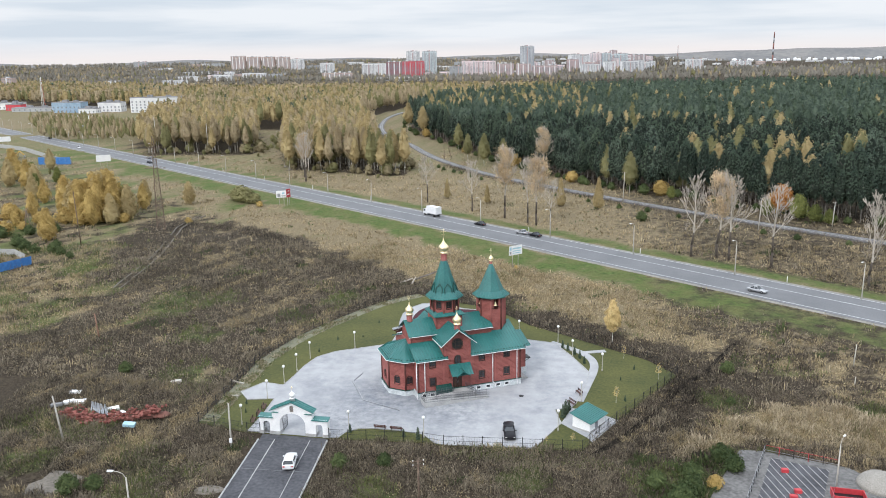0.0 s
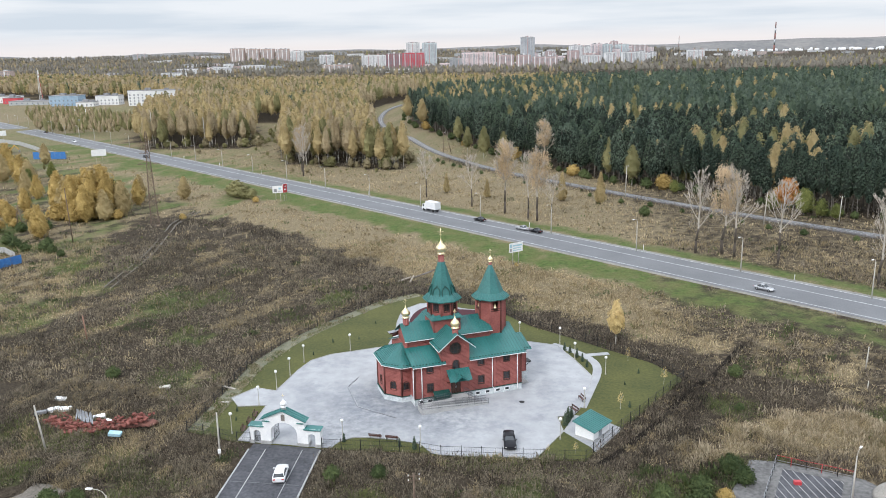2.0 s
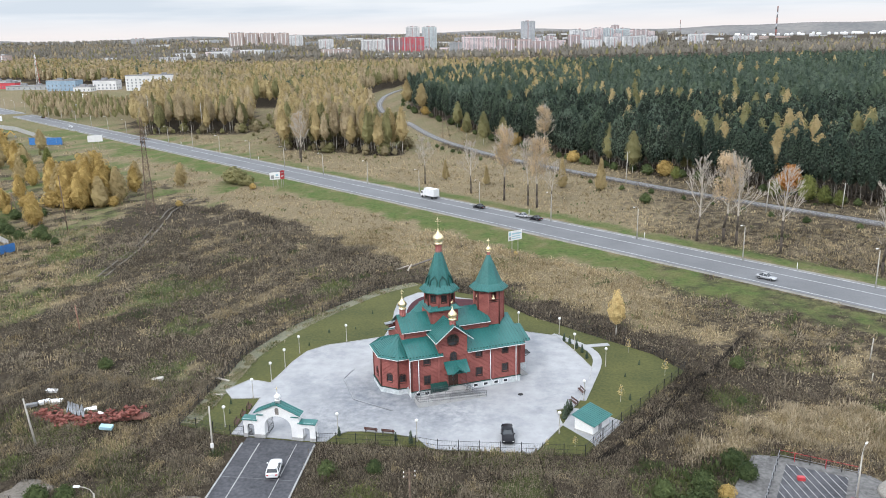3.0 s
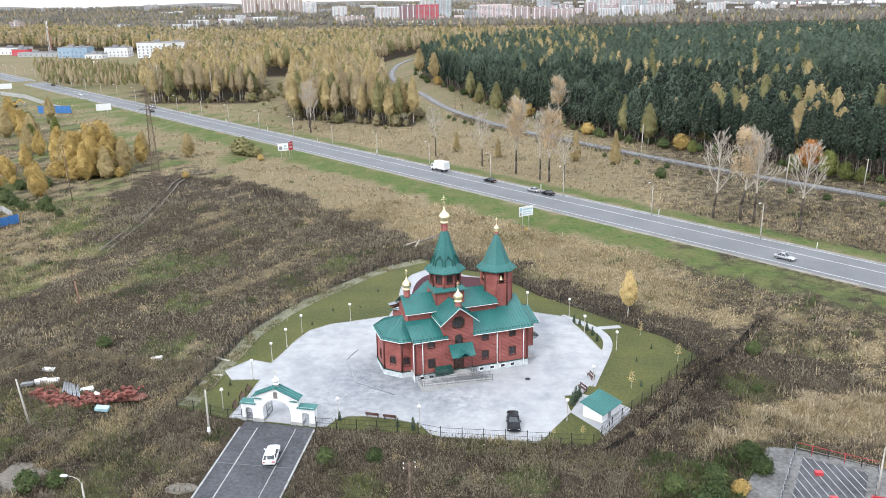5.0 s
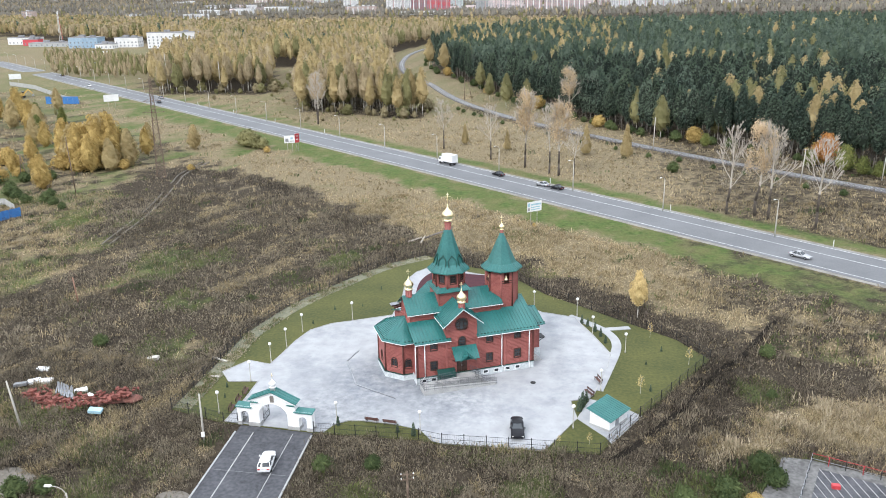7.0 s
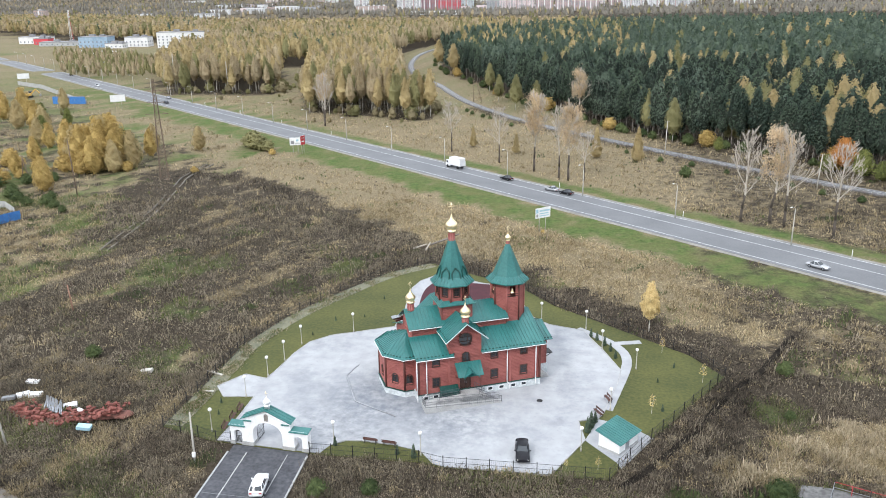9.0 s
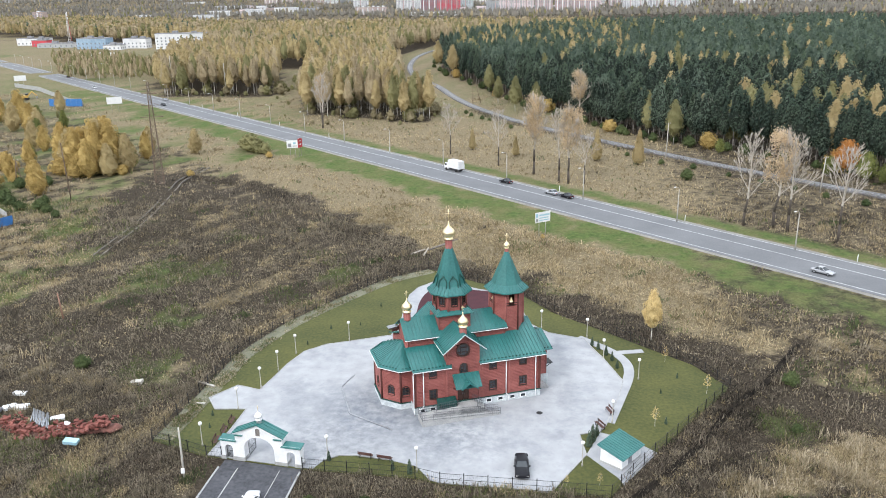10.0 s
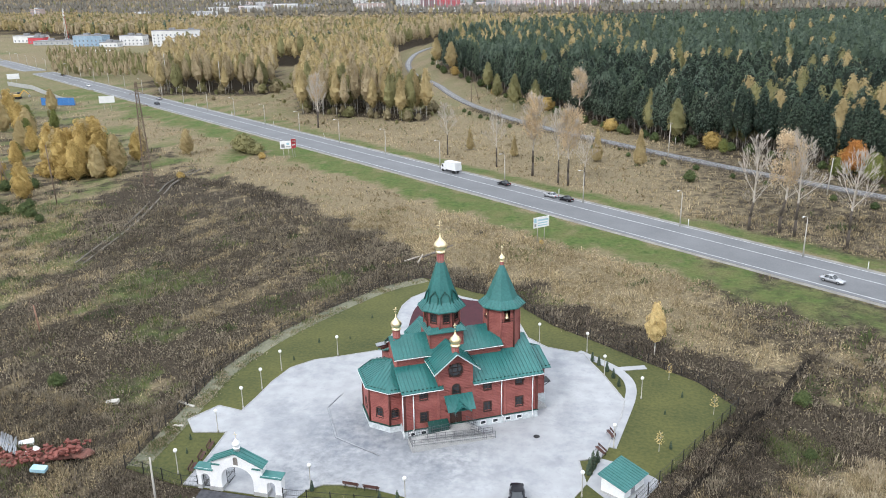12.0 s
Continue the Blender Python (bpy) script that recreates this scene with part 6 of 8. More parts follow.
x, y = road_xy(209.0, 179.4)
TRUCK = thing("box_truck", pose(x, y, 0.06, 0, 0, along), "white box truck driving on the highway", "truck", TRAFFIC)
bm = bmesh.new()
box(bm, -3.6, 1.7, -1.2, 1.2, 1.0, 3.5)
bmesh.ops.bevel(bm, geom=bm.edges[:], offset=0.05, segments=2)
part("cargo_box", bm, M_WHITEPAINT, TRUCK)
bm = bmesh.new()
for f in (bm.verts.new(p) for p in ()):
    pass
v = [bm.verts.new((x, s * 1.05, z)) for s in (-1, 1) for x, z in ((1.9, 0.5), (3.6, 0.5), (3.65, 1.4), (3.25, 2.4), (1.9, 2.5))]
bm.faces.new(v[:5][::-1])
bm.faces.new(v[5:])
for k in range(5):
    bm.faces.new((v[k], v[(k + 1) % 5], v[5 + (k + 1) % 5], v[5 + k]))
bmesh.ops.recalc_face_normals(bm, faces=bm.faces)
cab = part("cab", bm, M_WHITEPAINT, TRUCK)
bm = bmesh.new()
bar(bm, (3.63, 0, 1.5), (3.32, 0, 2.28), 1.8, 0.05, (1, 0, 0))
box(bm, 2.5, 3.2, -1.07, -1.05, 1.5, 2.2)
box(bm, 2.5, 3.2, 1.05, 1.07, 1.5, 2.2)
part("windscreen", bm, M_GLASS, cab)
bm = bmesh.new()
box(bm, -3.6, 3.3, -0.5, 0.5, 0.6, 1.0)
part("chassis", bm, M_DARK, TRUCK)
for x in (-2.2, 2.7):
    for s in (-1, 1):
        bm = bmesh.new()
        tube(bm, (x, s * 0.8, 0.45), (x, s * 1.12, 0.45), 0.45, n=14)
        part("wheel", bm, M_TYRE, TRUCK)


# ---- benches, planters, clutter in the yard ----
def bench(m, label="dark brown slatted bench"):
    t = thing("bench", m, label, "bench", "benches in the yard")
    for k in range(3):
        bm = bmesh.new()
        box(bm, -0.95, 0.95, -0.22 + k * 0.15, -0.1 + k * 0.15, 0.43, 0.47)
        part("seat_slat", bm, M_BROWNWOOD, t)
    for k in range(2):
        bm = bmesh.new()
        box(bm, -0.95, 0.95, 0.26, 0.3, 0.6 + k * 0.17, 0.72 + k * 0.17)
        part("back_slat", bm, M_BROWNWOOD, t)
    for x in (-0.75, 0.75):
        bm = bmesh.new()
        box(bm, x - 0.03, x + 0.03, -0.2, 0.28, 0.38, 0.43)
        box(bm, x - 0.03, x + 0.03, -0.2, -0.14, 0.0, 0.4)
        box(bm, x - 0.03, x + 0.03, 0.22, 0.28, 0.0, 0.9)
        part("leg", bm, M_DARK, t)
    return t


b0 = bench(pose(-20.2, 107.4, 0.13, 0, 0, 172))
copy_thing(b0, pose(-17.7, 107.0, 0.13, 0, 0, 172))
for x, y, a in ((-40.2, 108.9, 96), (-40.1, 111.4, 96), (-40.0, 113.8, 96), (10.4, 121.6, -70), (8.9, 117.6, -60)):
    copy_thing(b0, pose(x, y, 0.1, 0, 0, a))

WALL = thing("drain_channel", pose(0, 0, 0), "low grey steel drain channel across the paving", "drain")
for a, b in (((-26.9, 129.1), (-27.9, 125.3)), ((-27.9, 125.3), (-24.7, 117.7)), ((-24.7, 117.7), (-18.2, 114.1))):
    bm = bmesh.new()
    bar(bm, (*a, 0.17), (*b, 0.17), 0.2, 0.12)
    part("channel", bm, M_STEEL, WALL)
bm = bmesh.new()
lathe(bm, [(0.42, 0.12), (0.42, 0.16), (0.36, 0.17), (0.0, 0.17)], 18, 1.0, 120.6)
tagged(part("manhole_cover", bm, M_DARK), "dark iron manhole cover in the paving", "manhole cover")
for x, y, a, w in ((-48.2, 124.3, -25, 3.4), (-46.6, 118.5, 0, 1.4)):
    t = thing("plank", pose(x, y, 0.1, 0, 0, a), "pale plank lying at the yard's edge", "plank", "loose planks")
    bm = bmesh.new()
    box(bm, -w / 2, w / 2, -0.2, 0.2, 0.0, 0.12)
    part("board", bm, M_POLE, t)

# ---- pile of building rubble ----
rr = random.Random(4)
PILE = thing("rubble_pile", pose(-63.6, 110.0, 0), "long heap of red bricks in the weeds", "rubble heap")
bm = bmesh.new()
box(bm, -0.34, 0.34, -0.2, 0.2, 0.0, 0.26)
bmesh.ops.bevel(bm, geom=bm.edges[:], offset=0.06, segments=1)
brick0 = part("brick", bm, M_ORANGEBRICK, PILE)
bm = bmesh.new()
for k in range(17):
    s = k / 16
    lathe(bm, [(1.0 + 0.2 * s, -0.1), (0.8 + 0.2 * s, 0.10), (0.4, 0.22 + 0.2 * s), (0.0, 0.28 + 0.25 * s)], 9, -8.5 + 16.5 * s, 1.2 - 2.4 * math.sin(math.pi * min(1, s * 1.1)))
for q in bm.verts:
    q.co += 0.22 * noise.noise_vector(q.co * 1.3)
part("broken_brick_bed", bm, material("brick_dust_and_soil", (0.085, 0.045, 0.036), (0.20, 0.085, 0.066), 0.9, 0.95, 0.04, fine=5), PILE, "broken brick and soil under the heap")["kind"] = "stuff"
for k in range(295):
    s = rr.random()
    x = -8.5 + 16.5 * s
    y = 1.2 - 2.4 * math.sin(math.pi * min(1, s * 1.1)) + rr.gauss(0, 0.75 + 0.5 * s)
    o = new("brick", brick0.data)
    o.parent = PILE
    o.matrix_basis = pose(x, y, max(0.05, rr.gauss(0.25 + 0.4 * s, 0.2)), rr.uniform(-25, 25), rr.uniform(-25, 25), rr.uniform(0, 180)) @ Matrix.Scale(rr.uniform(0.5, 1.05), 4)
for k in range(12):
    bm = bmesh.new()
    tube(bm, (0, -1.9, 0), (0, 1.9, 0.0), 0.11, n=6)
    o = tagged(part("pipe", bm, M_STEEL), "grey metal pipe lying on the rubble heap", "pipe", "pipes on the rubble heap")
    o.matrix_basis = pose(-67.8 + 0.30 * k, 112.0 - 0.14 * k, 0.75 + 0.15 * rr.random(), 0, 0, 28 + rr.uniform(-7, 7))
for x, y, a, mat in ((-73.0, 113.4, 20, M_STEEL), (-71.5, 114.6, 50, M_WHITE), (-69.7, 114.8, 15, M_WHITE), (-57.6, 107.0, 8, M_PALEBLUE), (-60.8, 110.4, 70, M_WHITE), (-72.6, 118.4, 10, M_WHITE), (-57.2, 123.6, 5, M_POLE), (-62.8, 112.3, 30, M_WHITE)):
    bm = bmesh.new()
    box(bm, -0.9, 0.9, -0.5, 0.5, 0, 0.45)
    bmesh.ops.bevel(bm, geom=bm.edges[:], offset=0.1, segments=1)
    o = tagged(part("sack", bm, mat), "pale bagged building waste lying in the weeds", "sack", "sacks round the rubble")
    o.matrix_basis = pose(x - 1.6, y, 0.0, rr.uniform(-8, 8), rr.uniform(-8, 8), a)

# ---- playing court on the forecourt ----
COURT = thing("sports_court", pose(34.9, 101.6, 0.06, 0, 0, -24.6), "dark striped ground with red bollards inside low railings", "fenced ground")
bm = bmesh.new()
box(bm, 0.0, 7.2, -15, 0, 0.0, 0.05)
part("dark_surface", bm, M_NEWASPHALT, COURT)
for k in range(-6, 8):
    bm = bmesh.new()
    a, b = Vector((k * 1.15, 0.0, 0.06)), Vector((k * 1.15 + 8.5, -13.0, 0.06))
    d = b - a
    t0, t1 = max(0.0, -a.x / d.x), min(1.0, (7.2 - a.x) / d.x)
    if t1 > t0:
        bar(bm, a + d * t0, a + d * t1, 0.09, 0.03)
        part("pale_stripe", bm, M_KERB, COURT)
for i, (x0, y0, x1, y1) in enumerate(((-1.0, 1.2, 8.2, 1.2), (8.2, 1.2, 8.2, -14), (-1.0, 1.2, -1.0, -14))):
    n = max(2, round(math.dist((x0, y0), (x1, y1)) / 1.9))
    for k in range(n + 1):
        x, y = x0 + (x1 - x0) * k / n, y0 + (y1 - y0) * k / n
        bm = bmesh.new()
        tube(bm, (x, y, -0.1), (x, y, 1.25), 0.055, n=6)
        part("post", bm, M_RED if i == 0 and k % 2 else M_DARK, COURT)
    for z in (0.5, 1.2):
        bm = bmesh.new()
        bar(bm, (x0, y0, z), (x1, y1, z), 0.05, 0.05)
        part("rail", bm, M_RED if z > 1 and i == 0 else M_STEEL, COURT)
for x, y in ((2.1, -3.2), (4.2, -7.9), (3.9, -9.6)):
    t = thing("red_box", COURT.matrix_basis @ pose(x, y, 0.05, 0, 0, 20), "low red painted box on the striped ground", "box", "red boxes")
    bm = bmesh.new()
    box(bm, -0.45, 0.45, -0.3, 0.3, 0, 0.45)
    bmesh.ops.bevel(bm, geom=bm.edges[:], offset=0.08, segments=2)
    part("shell", bm, M_RED, t)
t = thing("red_trailer", pose(40.7, 90.6, 0.05, 0, 0, -10), "red open-topped trailer with a dark bed", "trailer")
bm = bmesh.new()
for x0, x1, y0, y1 in ((-1.9, 1.9, -1.1, -1.0), (-1.9, 1.9, 1.0, 1.1), (-1.9, -1.8, -1.0, 1.0), (1.8, 1.9, -1.0, 1.0)):
    box(bm, x0, x1, y0, y1, 0.6, 1.4)
part("sides", bm, M_RED, t)
bm = bmesh.new()
box(bm, -1.8, 1.8, -1.0, 1.0, 0.55, 0.7)
part("bed", bm, M_DARK, t)
for s in (-1, 1):
    bm = bmesh.new()
    tube(bm, (0, s * 0.85, 0.35), (0, s * 1.1, 0.35), 0.35, n=12)
    part("wheel", bm, M_TYRE, t)
bm = bmesh.new()
lathe(bm, [(2.9, -0.1), (2.7, 0.5), (2.2, 1.1), (1.4, 1.55), (0.5, 1.75), (0, 1.8)], 18, 46.4, 95.0)
for q in bm.verts:
    q.co.z *= 1 + 0.25 * noise.noise(q.co * 0.8)
tagged(part("gravel_heap", bm, M_GRAVEL), "heap of pale gravel beside the forecourt", "gravel heap")

# ---- far left: fences and a digger ----
def panel_fence(pts, h, mat, label):
    t = thing("panel_fence", pose(0, 0, 0), label, "fence")
    for (x0, y0), (x1, y1) in zip(pts, pts[1:]):
        n = max(1, round(math.dist((x0, y0), (x1, y1)) / 3))
        for k in range(n):
            a = (x0 + (x1 - x0) * k / n, y0 + (y1 - y0) * k / n)
            b = (x0 + (x1 - x0) * (k + 0.97) / n, y0 + (y1 - y0) * (k + 0.97) / n)
            bm = bmesh.new()
            bar(bm, (*a, h / 2), (*b, h / 2), 0.08, h)
            part("panel", bm, mat, t)
    return t


panel_fence([(-152, 190), (-138.5, 195.5), (-134.5, 204)], 2.4, M_BLUE, "blue sheet fence round a yard")
panel_fence([(-160, 214), (-146, 214), (-139, 208)], 2.0, M_CONCRETE, "grey panel fence round a yard")
panel_fence([(-266, 424), (-247, 424)], 4.0, M_BLUE, "blue sheet fence by the highway")
panel_fence([(-350, 516), (-318, 494), (-266, 441), (-247, 425)], 2.6, M_CONCRETE, "long grey concrete panel fence")
DIG = thing("excavator", pose(-299, 452, 0, 0, 0, 20), "yellow excavator standing in a yard", "excavator")
for s in (-1, 1):
    bm = bmesh.new()
    box(bm, -2.0, 2.0, s * 1.2 - 0.35, s * 1.2 + 0.35, 0, 0.9)
    bmesh.ops.bevel(bm, geom=bm.edges[:], offset=0.25, segments=2)
    part("crawler", bm, M_TYRE, DIG)
bm = bmesh.new()
box(bm, -2.2, 1.4, -1.4, 1.4, 1.0, 2.3)
bmesh.ops.bevel(bm, geom=bm.edges[:], offset=0.15, segments=2)
part("housing", bm, M_YELLOW, DIG)
bm = bmesh.new()
box(bm, 0.0, 1.5, 0.3, 1.4, 2.3, 3.4)
part("cabin", bm, M_GLASS, DIG)
bm = bmesh.new()
bar(bm, (1.2, -0.4, 1.8), (4.0, -0.4, 4.6), 0.5, 0.6)
bar(bm, (4.0, -0.4, 4.6), (6.4, -0.4, 2.0), 0.4, 0.5)
part("boom", bm, M_YELLOW, DIG)
bm = bmesh.new()
bar(bm, (6.2, -0.4, 2.0), (6.4, -0.4, 0.7), 1.0, 0.8)
part("bucket", bm, M_STEEL, DIG)

# fallen pale timber at the edge of the weeds
for k, (x, y, a, l) in enumerate(((-26.6, 188.0, 30, 3.4), (-24.8, 187.8, 75, 2.6), (-21.6, 194.0, 48, 8.0), (-22.5, 191.5, 30, 5.0))):
    bm = bmesh.new()
    tube(bm, (-l / 2, 0, 0.25), (l / 2, 0, 0.9 + 0.3 * (k % 2)), 0.22, 0.12, 7)
    o = tagged(part("fallen_trunk", bm, M_TWIG if k < 2 else M_BARK), "pale dead tree trunk lying in the weeds", "log", "fallen trunks")
    o.matrix_basis = pose(x, y, 0, 0, 0, a)


# ---- plants ----
rng = np.random.RandomState(11)


def leaf_tris(c, size, out, loose=0.32):
    """Small triangles round the points c, lying about square to the ways out."""
    n = len(c)
    nrm = out / (np.linalg.norm(out, axis=1, keepdims=True) + 1e-6) + loose * rng.normal(size=(n, 3))
    nrm /= np.linalg.norm(nrm, axis=1, keepdims=True)
    a = np.cross(nrm, rng.normal(size=(n, 3)))
    a /= np.linalg.norm(a, axis=1, keepdims=True)
    b = np.cross(nrm, a)
    s = (size * rng.uniform(0.6, 1.3, n))[:, None]
    return np.stack([c + a * s, c - a * s * 0.55 + b * s * 0.8, c - a * s * 0.55 - b * s * 0.8], 1)


def girth(t, low, tip):
    """Radius of a crown, 0 to 1, from its foot (t = 0) to its tip (t = 1)."""
    return np.clip(1.25 * np.clip(t / low, 0.03, 1) ** 0.55 * np.clip(1 - t, 0.0, 1) ** tip, 0, 1)


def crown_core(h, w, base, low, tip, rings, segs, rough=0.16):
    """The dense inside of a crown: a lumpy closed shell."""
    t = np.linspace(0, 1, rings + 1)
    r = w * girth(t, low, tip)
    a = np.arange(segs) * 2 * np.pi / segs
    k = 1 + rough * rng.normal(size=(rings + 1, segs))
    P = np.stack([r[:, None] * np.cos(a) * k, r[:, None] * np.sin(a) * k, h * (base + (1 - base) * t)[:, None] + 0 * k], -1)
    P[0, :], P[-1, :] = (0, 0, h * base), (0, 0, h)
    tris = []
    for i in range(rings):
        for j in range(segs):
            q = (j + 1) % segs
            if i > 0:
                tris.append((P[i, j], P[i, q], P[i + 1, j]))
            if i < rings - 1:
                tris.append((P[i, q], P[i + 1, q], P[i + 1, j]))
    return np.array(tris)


def clump_crown(h, w, n, size, base, clumps, low, tip, squash, up, core, spread, fill):
    """A crown of leafy clumps round a dark inside, with gaps between the clumps."""
    t = np.clip((np.arange(clumps) + rng.uniform(0, 1, clumps)) / clumps, 0.02, 0.97) ** 0.85
    g = girth(t, low, tip)
    a = np.arange(clumps) * 2.4 + rng.uniform(-0.5, 0.5, clumps)
    R = w * g * rng.uniform(0.62, 0.88, clumps)
    cr = w * spread * (0.45 + 0.55 * g) * rng.uniform(0.75, 1.25, clumps)
    cc = np.stack([R * np.cos(a), R * np.sin(a), h * (base + (1 - base) * t)], 1)
    n, whole = n - int(0.42 * n), int(0.42 * n)
    k = rng.choice(clumps, n, p=cr ** 2 / (cr ** 2).sum())
    d = rng.normal(size=(n, 3)) * 0.7 + np.stack([0.55 * np.cos(a[k]), 0.55 * np.sin(a[k]), up + 0 * k], 1)
    d /= np.linalg.norm(d, axis=1, keepdims=True)
    p = cc[k] + d * (cr[k] * rng.uniform(0.78, 1.08, n))[:, None] * np.array([1, 1, squash])
    p[:, 2] = np.minimum(p[:, 2], h * 1.01)
    leaves = leaf_tris(p, size, d * np.array([1, 1, 1 / squash]), 0.16)
    t = rng.uniform(0.0, 0.99, whole) ** 0.9
    a = rng.uniform(0, 2 * np.pi, whole)
    R = w * fill * girth(t, low, tip) * rng.uniform(0.94, 1.16, whole)
    q = np.stack([R * np.cos(a), R * np.sin(a), h * (base + (1 - base) * t)], 1)
    out = np.stack([np.cos(a), np.sin(a), 0.25 + 0.9 * t], 1)
    leaves = np.concatenate([leaves, leaf_tris(q, size, out, 0.3)])
    return np.concatenate([crown_core(h * 0.97, w * fill, base + 0.02, low, tip, *core), leaves])


def birch_crown(h, w, n, size, base=0.28, clumps=30, core=(8, 12)):
    """Hanging clumps, widest below the middle, with a soft pointed top."""
    return clump_crown(h, w, n, size, base, clumps, 0.34, 0.58, 1.25, 0.40, core, 0.34, 0.80)


def pine_crown(h, w, n, size, base=0.3, clumps=48, core=(6, 9)):
    """Upturned tufts of needles round a dark inside, with a rounded top."""
    return clump_crown(h, w, n, size, base, clumps, 0.34, 0.55, 0.95, 0.62, core, 0.32, 0.80)


def dome_crown(h, w, n, size, base=0.4):
    """A rounded broad crown of lumps."""
    return clump_crown(h, w, n, size, base, int(min(28, max(12, n / 50))), 0.30, 0.42, 0.85, 0.45, (6, 10), 0.40, 0.72)


def cone_crown(h, w, n, size, base):
    """A full soft cone of short twigs."""
    t = 1 - np.sqrt(rng.uniform(0, 1, n))
    ang = rng.uniform(0, 2 * np.pi, n)
    r = w * (0.06 + 0.94 * (1 - t) ** 0.8) * np.clip((t + 0.10) / 0.2, 0.5, 1) * np.sqrt(rng.uniform(0.45, 1, n)) * (1 + 0.12 * np.sin(ang * 3 + t * 17))
    p = np.stack([r * np.cos(ang), r * np.sin(ang), h * (base + (1 - base) * t)], 1)
    return leaf_tris(p, size, np.stack([np.cos(ang), np.sin(ang), 0.5 + 0 * t], 1), 0.4)


def trunk_mesh(h, r, lean=0.03, limbs=5, mat=None, name="trunk"):
    bm = bmesh.new()
    pts = [Vector((0, 0, -0.3))]
    for k in range(1, 6):
        pts.append(Vector((h * lean * rng.normal() * k / 5, h * lean * rng.normal() * k / 5, h * k / 5.5)))
    for k in range(5):
        tube(bm, pts[k], pts[k + 1], r * (1 - k / 6), r * (1 - (k + 1) / 6), 6)
    for k in range(limbs):
        p = pts[2].lerp(pts[4], rng.uniform(0, 1))
        a = rng.uniform(0, 6.28)
        q = p + Vector((math.cos(a), math.sin(a), rng.uniform(0.7, 1.5))) * h * 0.14
        tube(bm, p, q, r * 0.32, r * 0.1, 5, caps=False)
    me = bpy.data.meshes.new(name)
    bm.to_mesh(me)
    bm.free()
    me.materials.append(mat or M_BIRCHBARK)
    return me


def leafy_tree(name, h, w, n, size, leaf, label, category="tree", group="", bark=None, kind="birch", base=0.22, r=0.16):
    t = thing(name, pose(0, 0, 0), label, category, group)
    o = new("trunk", trunk_mesh(h, r, mat=bark or M_BIRCHBARK))
    o.parent = t
    tris = {"birch": birch_crown, "cone": cone_crown, "dome": dome_crown, "pine": pine_crown}[kind](h, w, n, size, base)
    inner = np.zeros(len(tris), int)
    # pine cores take the colour with the shade painted in
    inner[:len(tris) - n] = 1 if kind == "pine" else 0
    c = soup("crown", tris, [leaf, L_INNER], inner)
    c.parent = t
    return t


def branchy(bm, p, d, length, r, depth, spread):
    """One limb of a bare tree and the limbs that fork from it."""
    q = p + d * length
    tube(bm, p, q, r, r * 0.62, 5 if depth > 2 else 4 if depth else 3, caps=False)
    if depth == 0:
        return
    for k in range(3 if depth > 1 else 4):
        a, e = rng.uniform(0, 6.28), spread * rng.uniform(0.55, 1.25)
        s = d.orthogonal().normalized()
        s = Matrix.Rotation(a, 3, d) @ s
        nd = (d * math.cos(e) + s * math.sin(e) + Vector((0, 0, 0.18))).normalized()
        branchy(bm, p.lerp(q, rng.uniform(0.55, 1.0)), nd, length * rng.uniform(0.55, 0.78), max(r * 0.60, 0.04), depth - 1, spread)


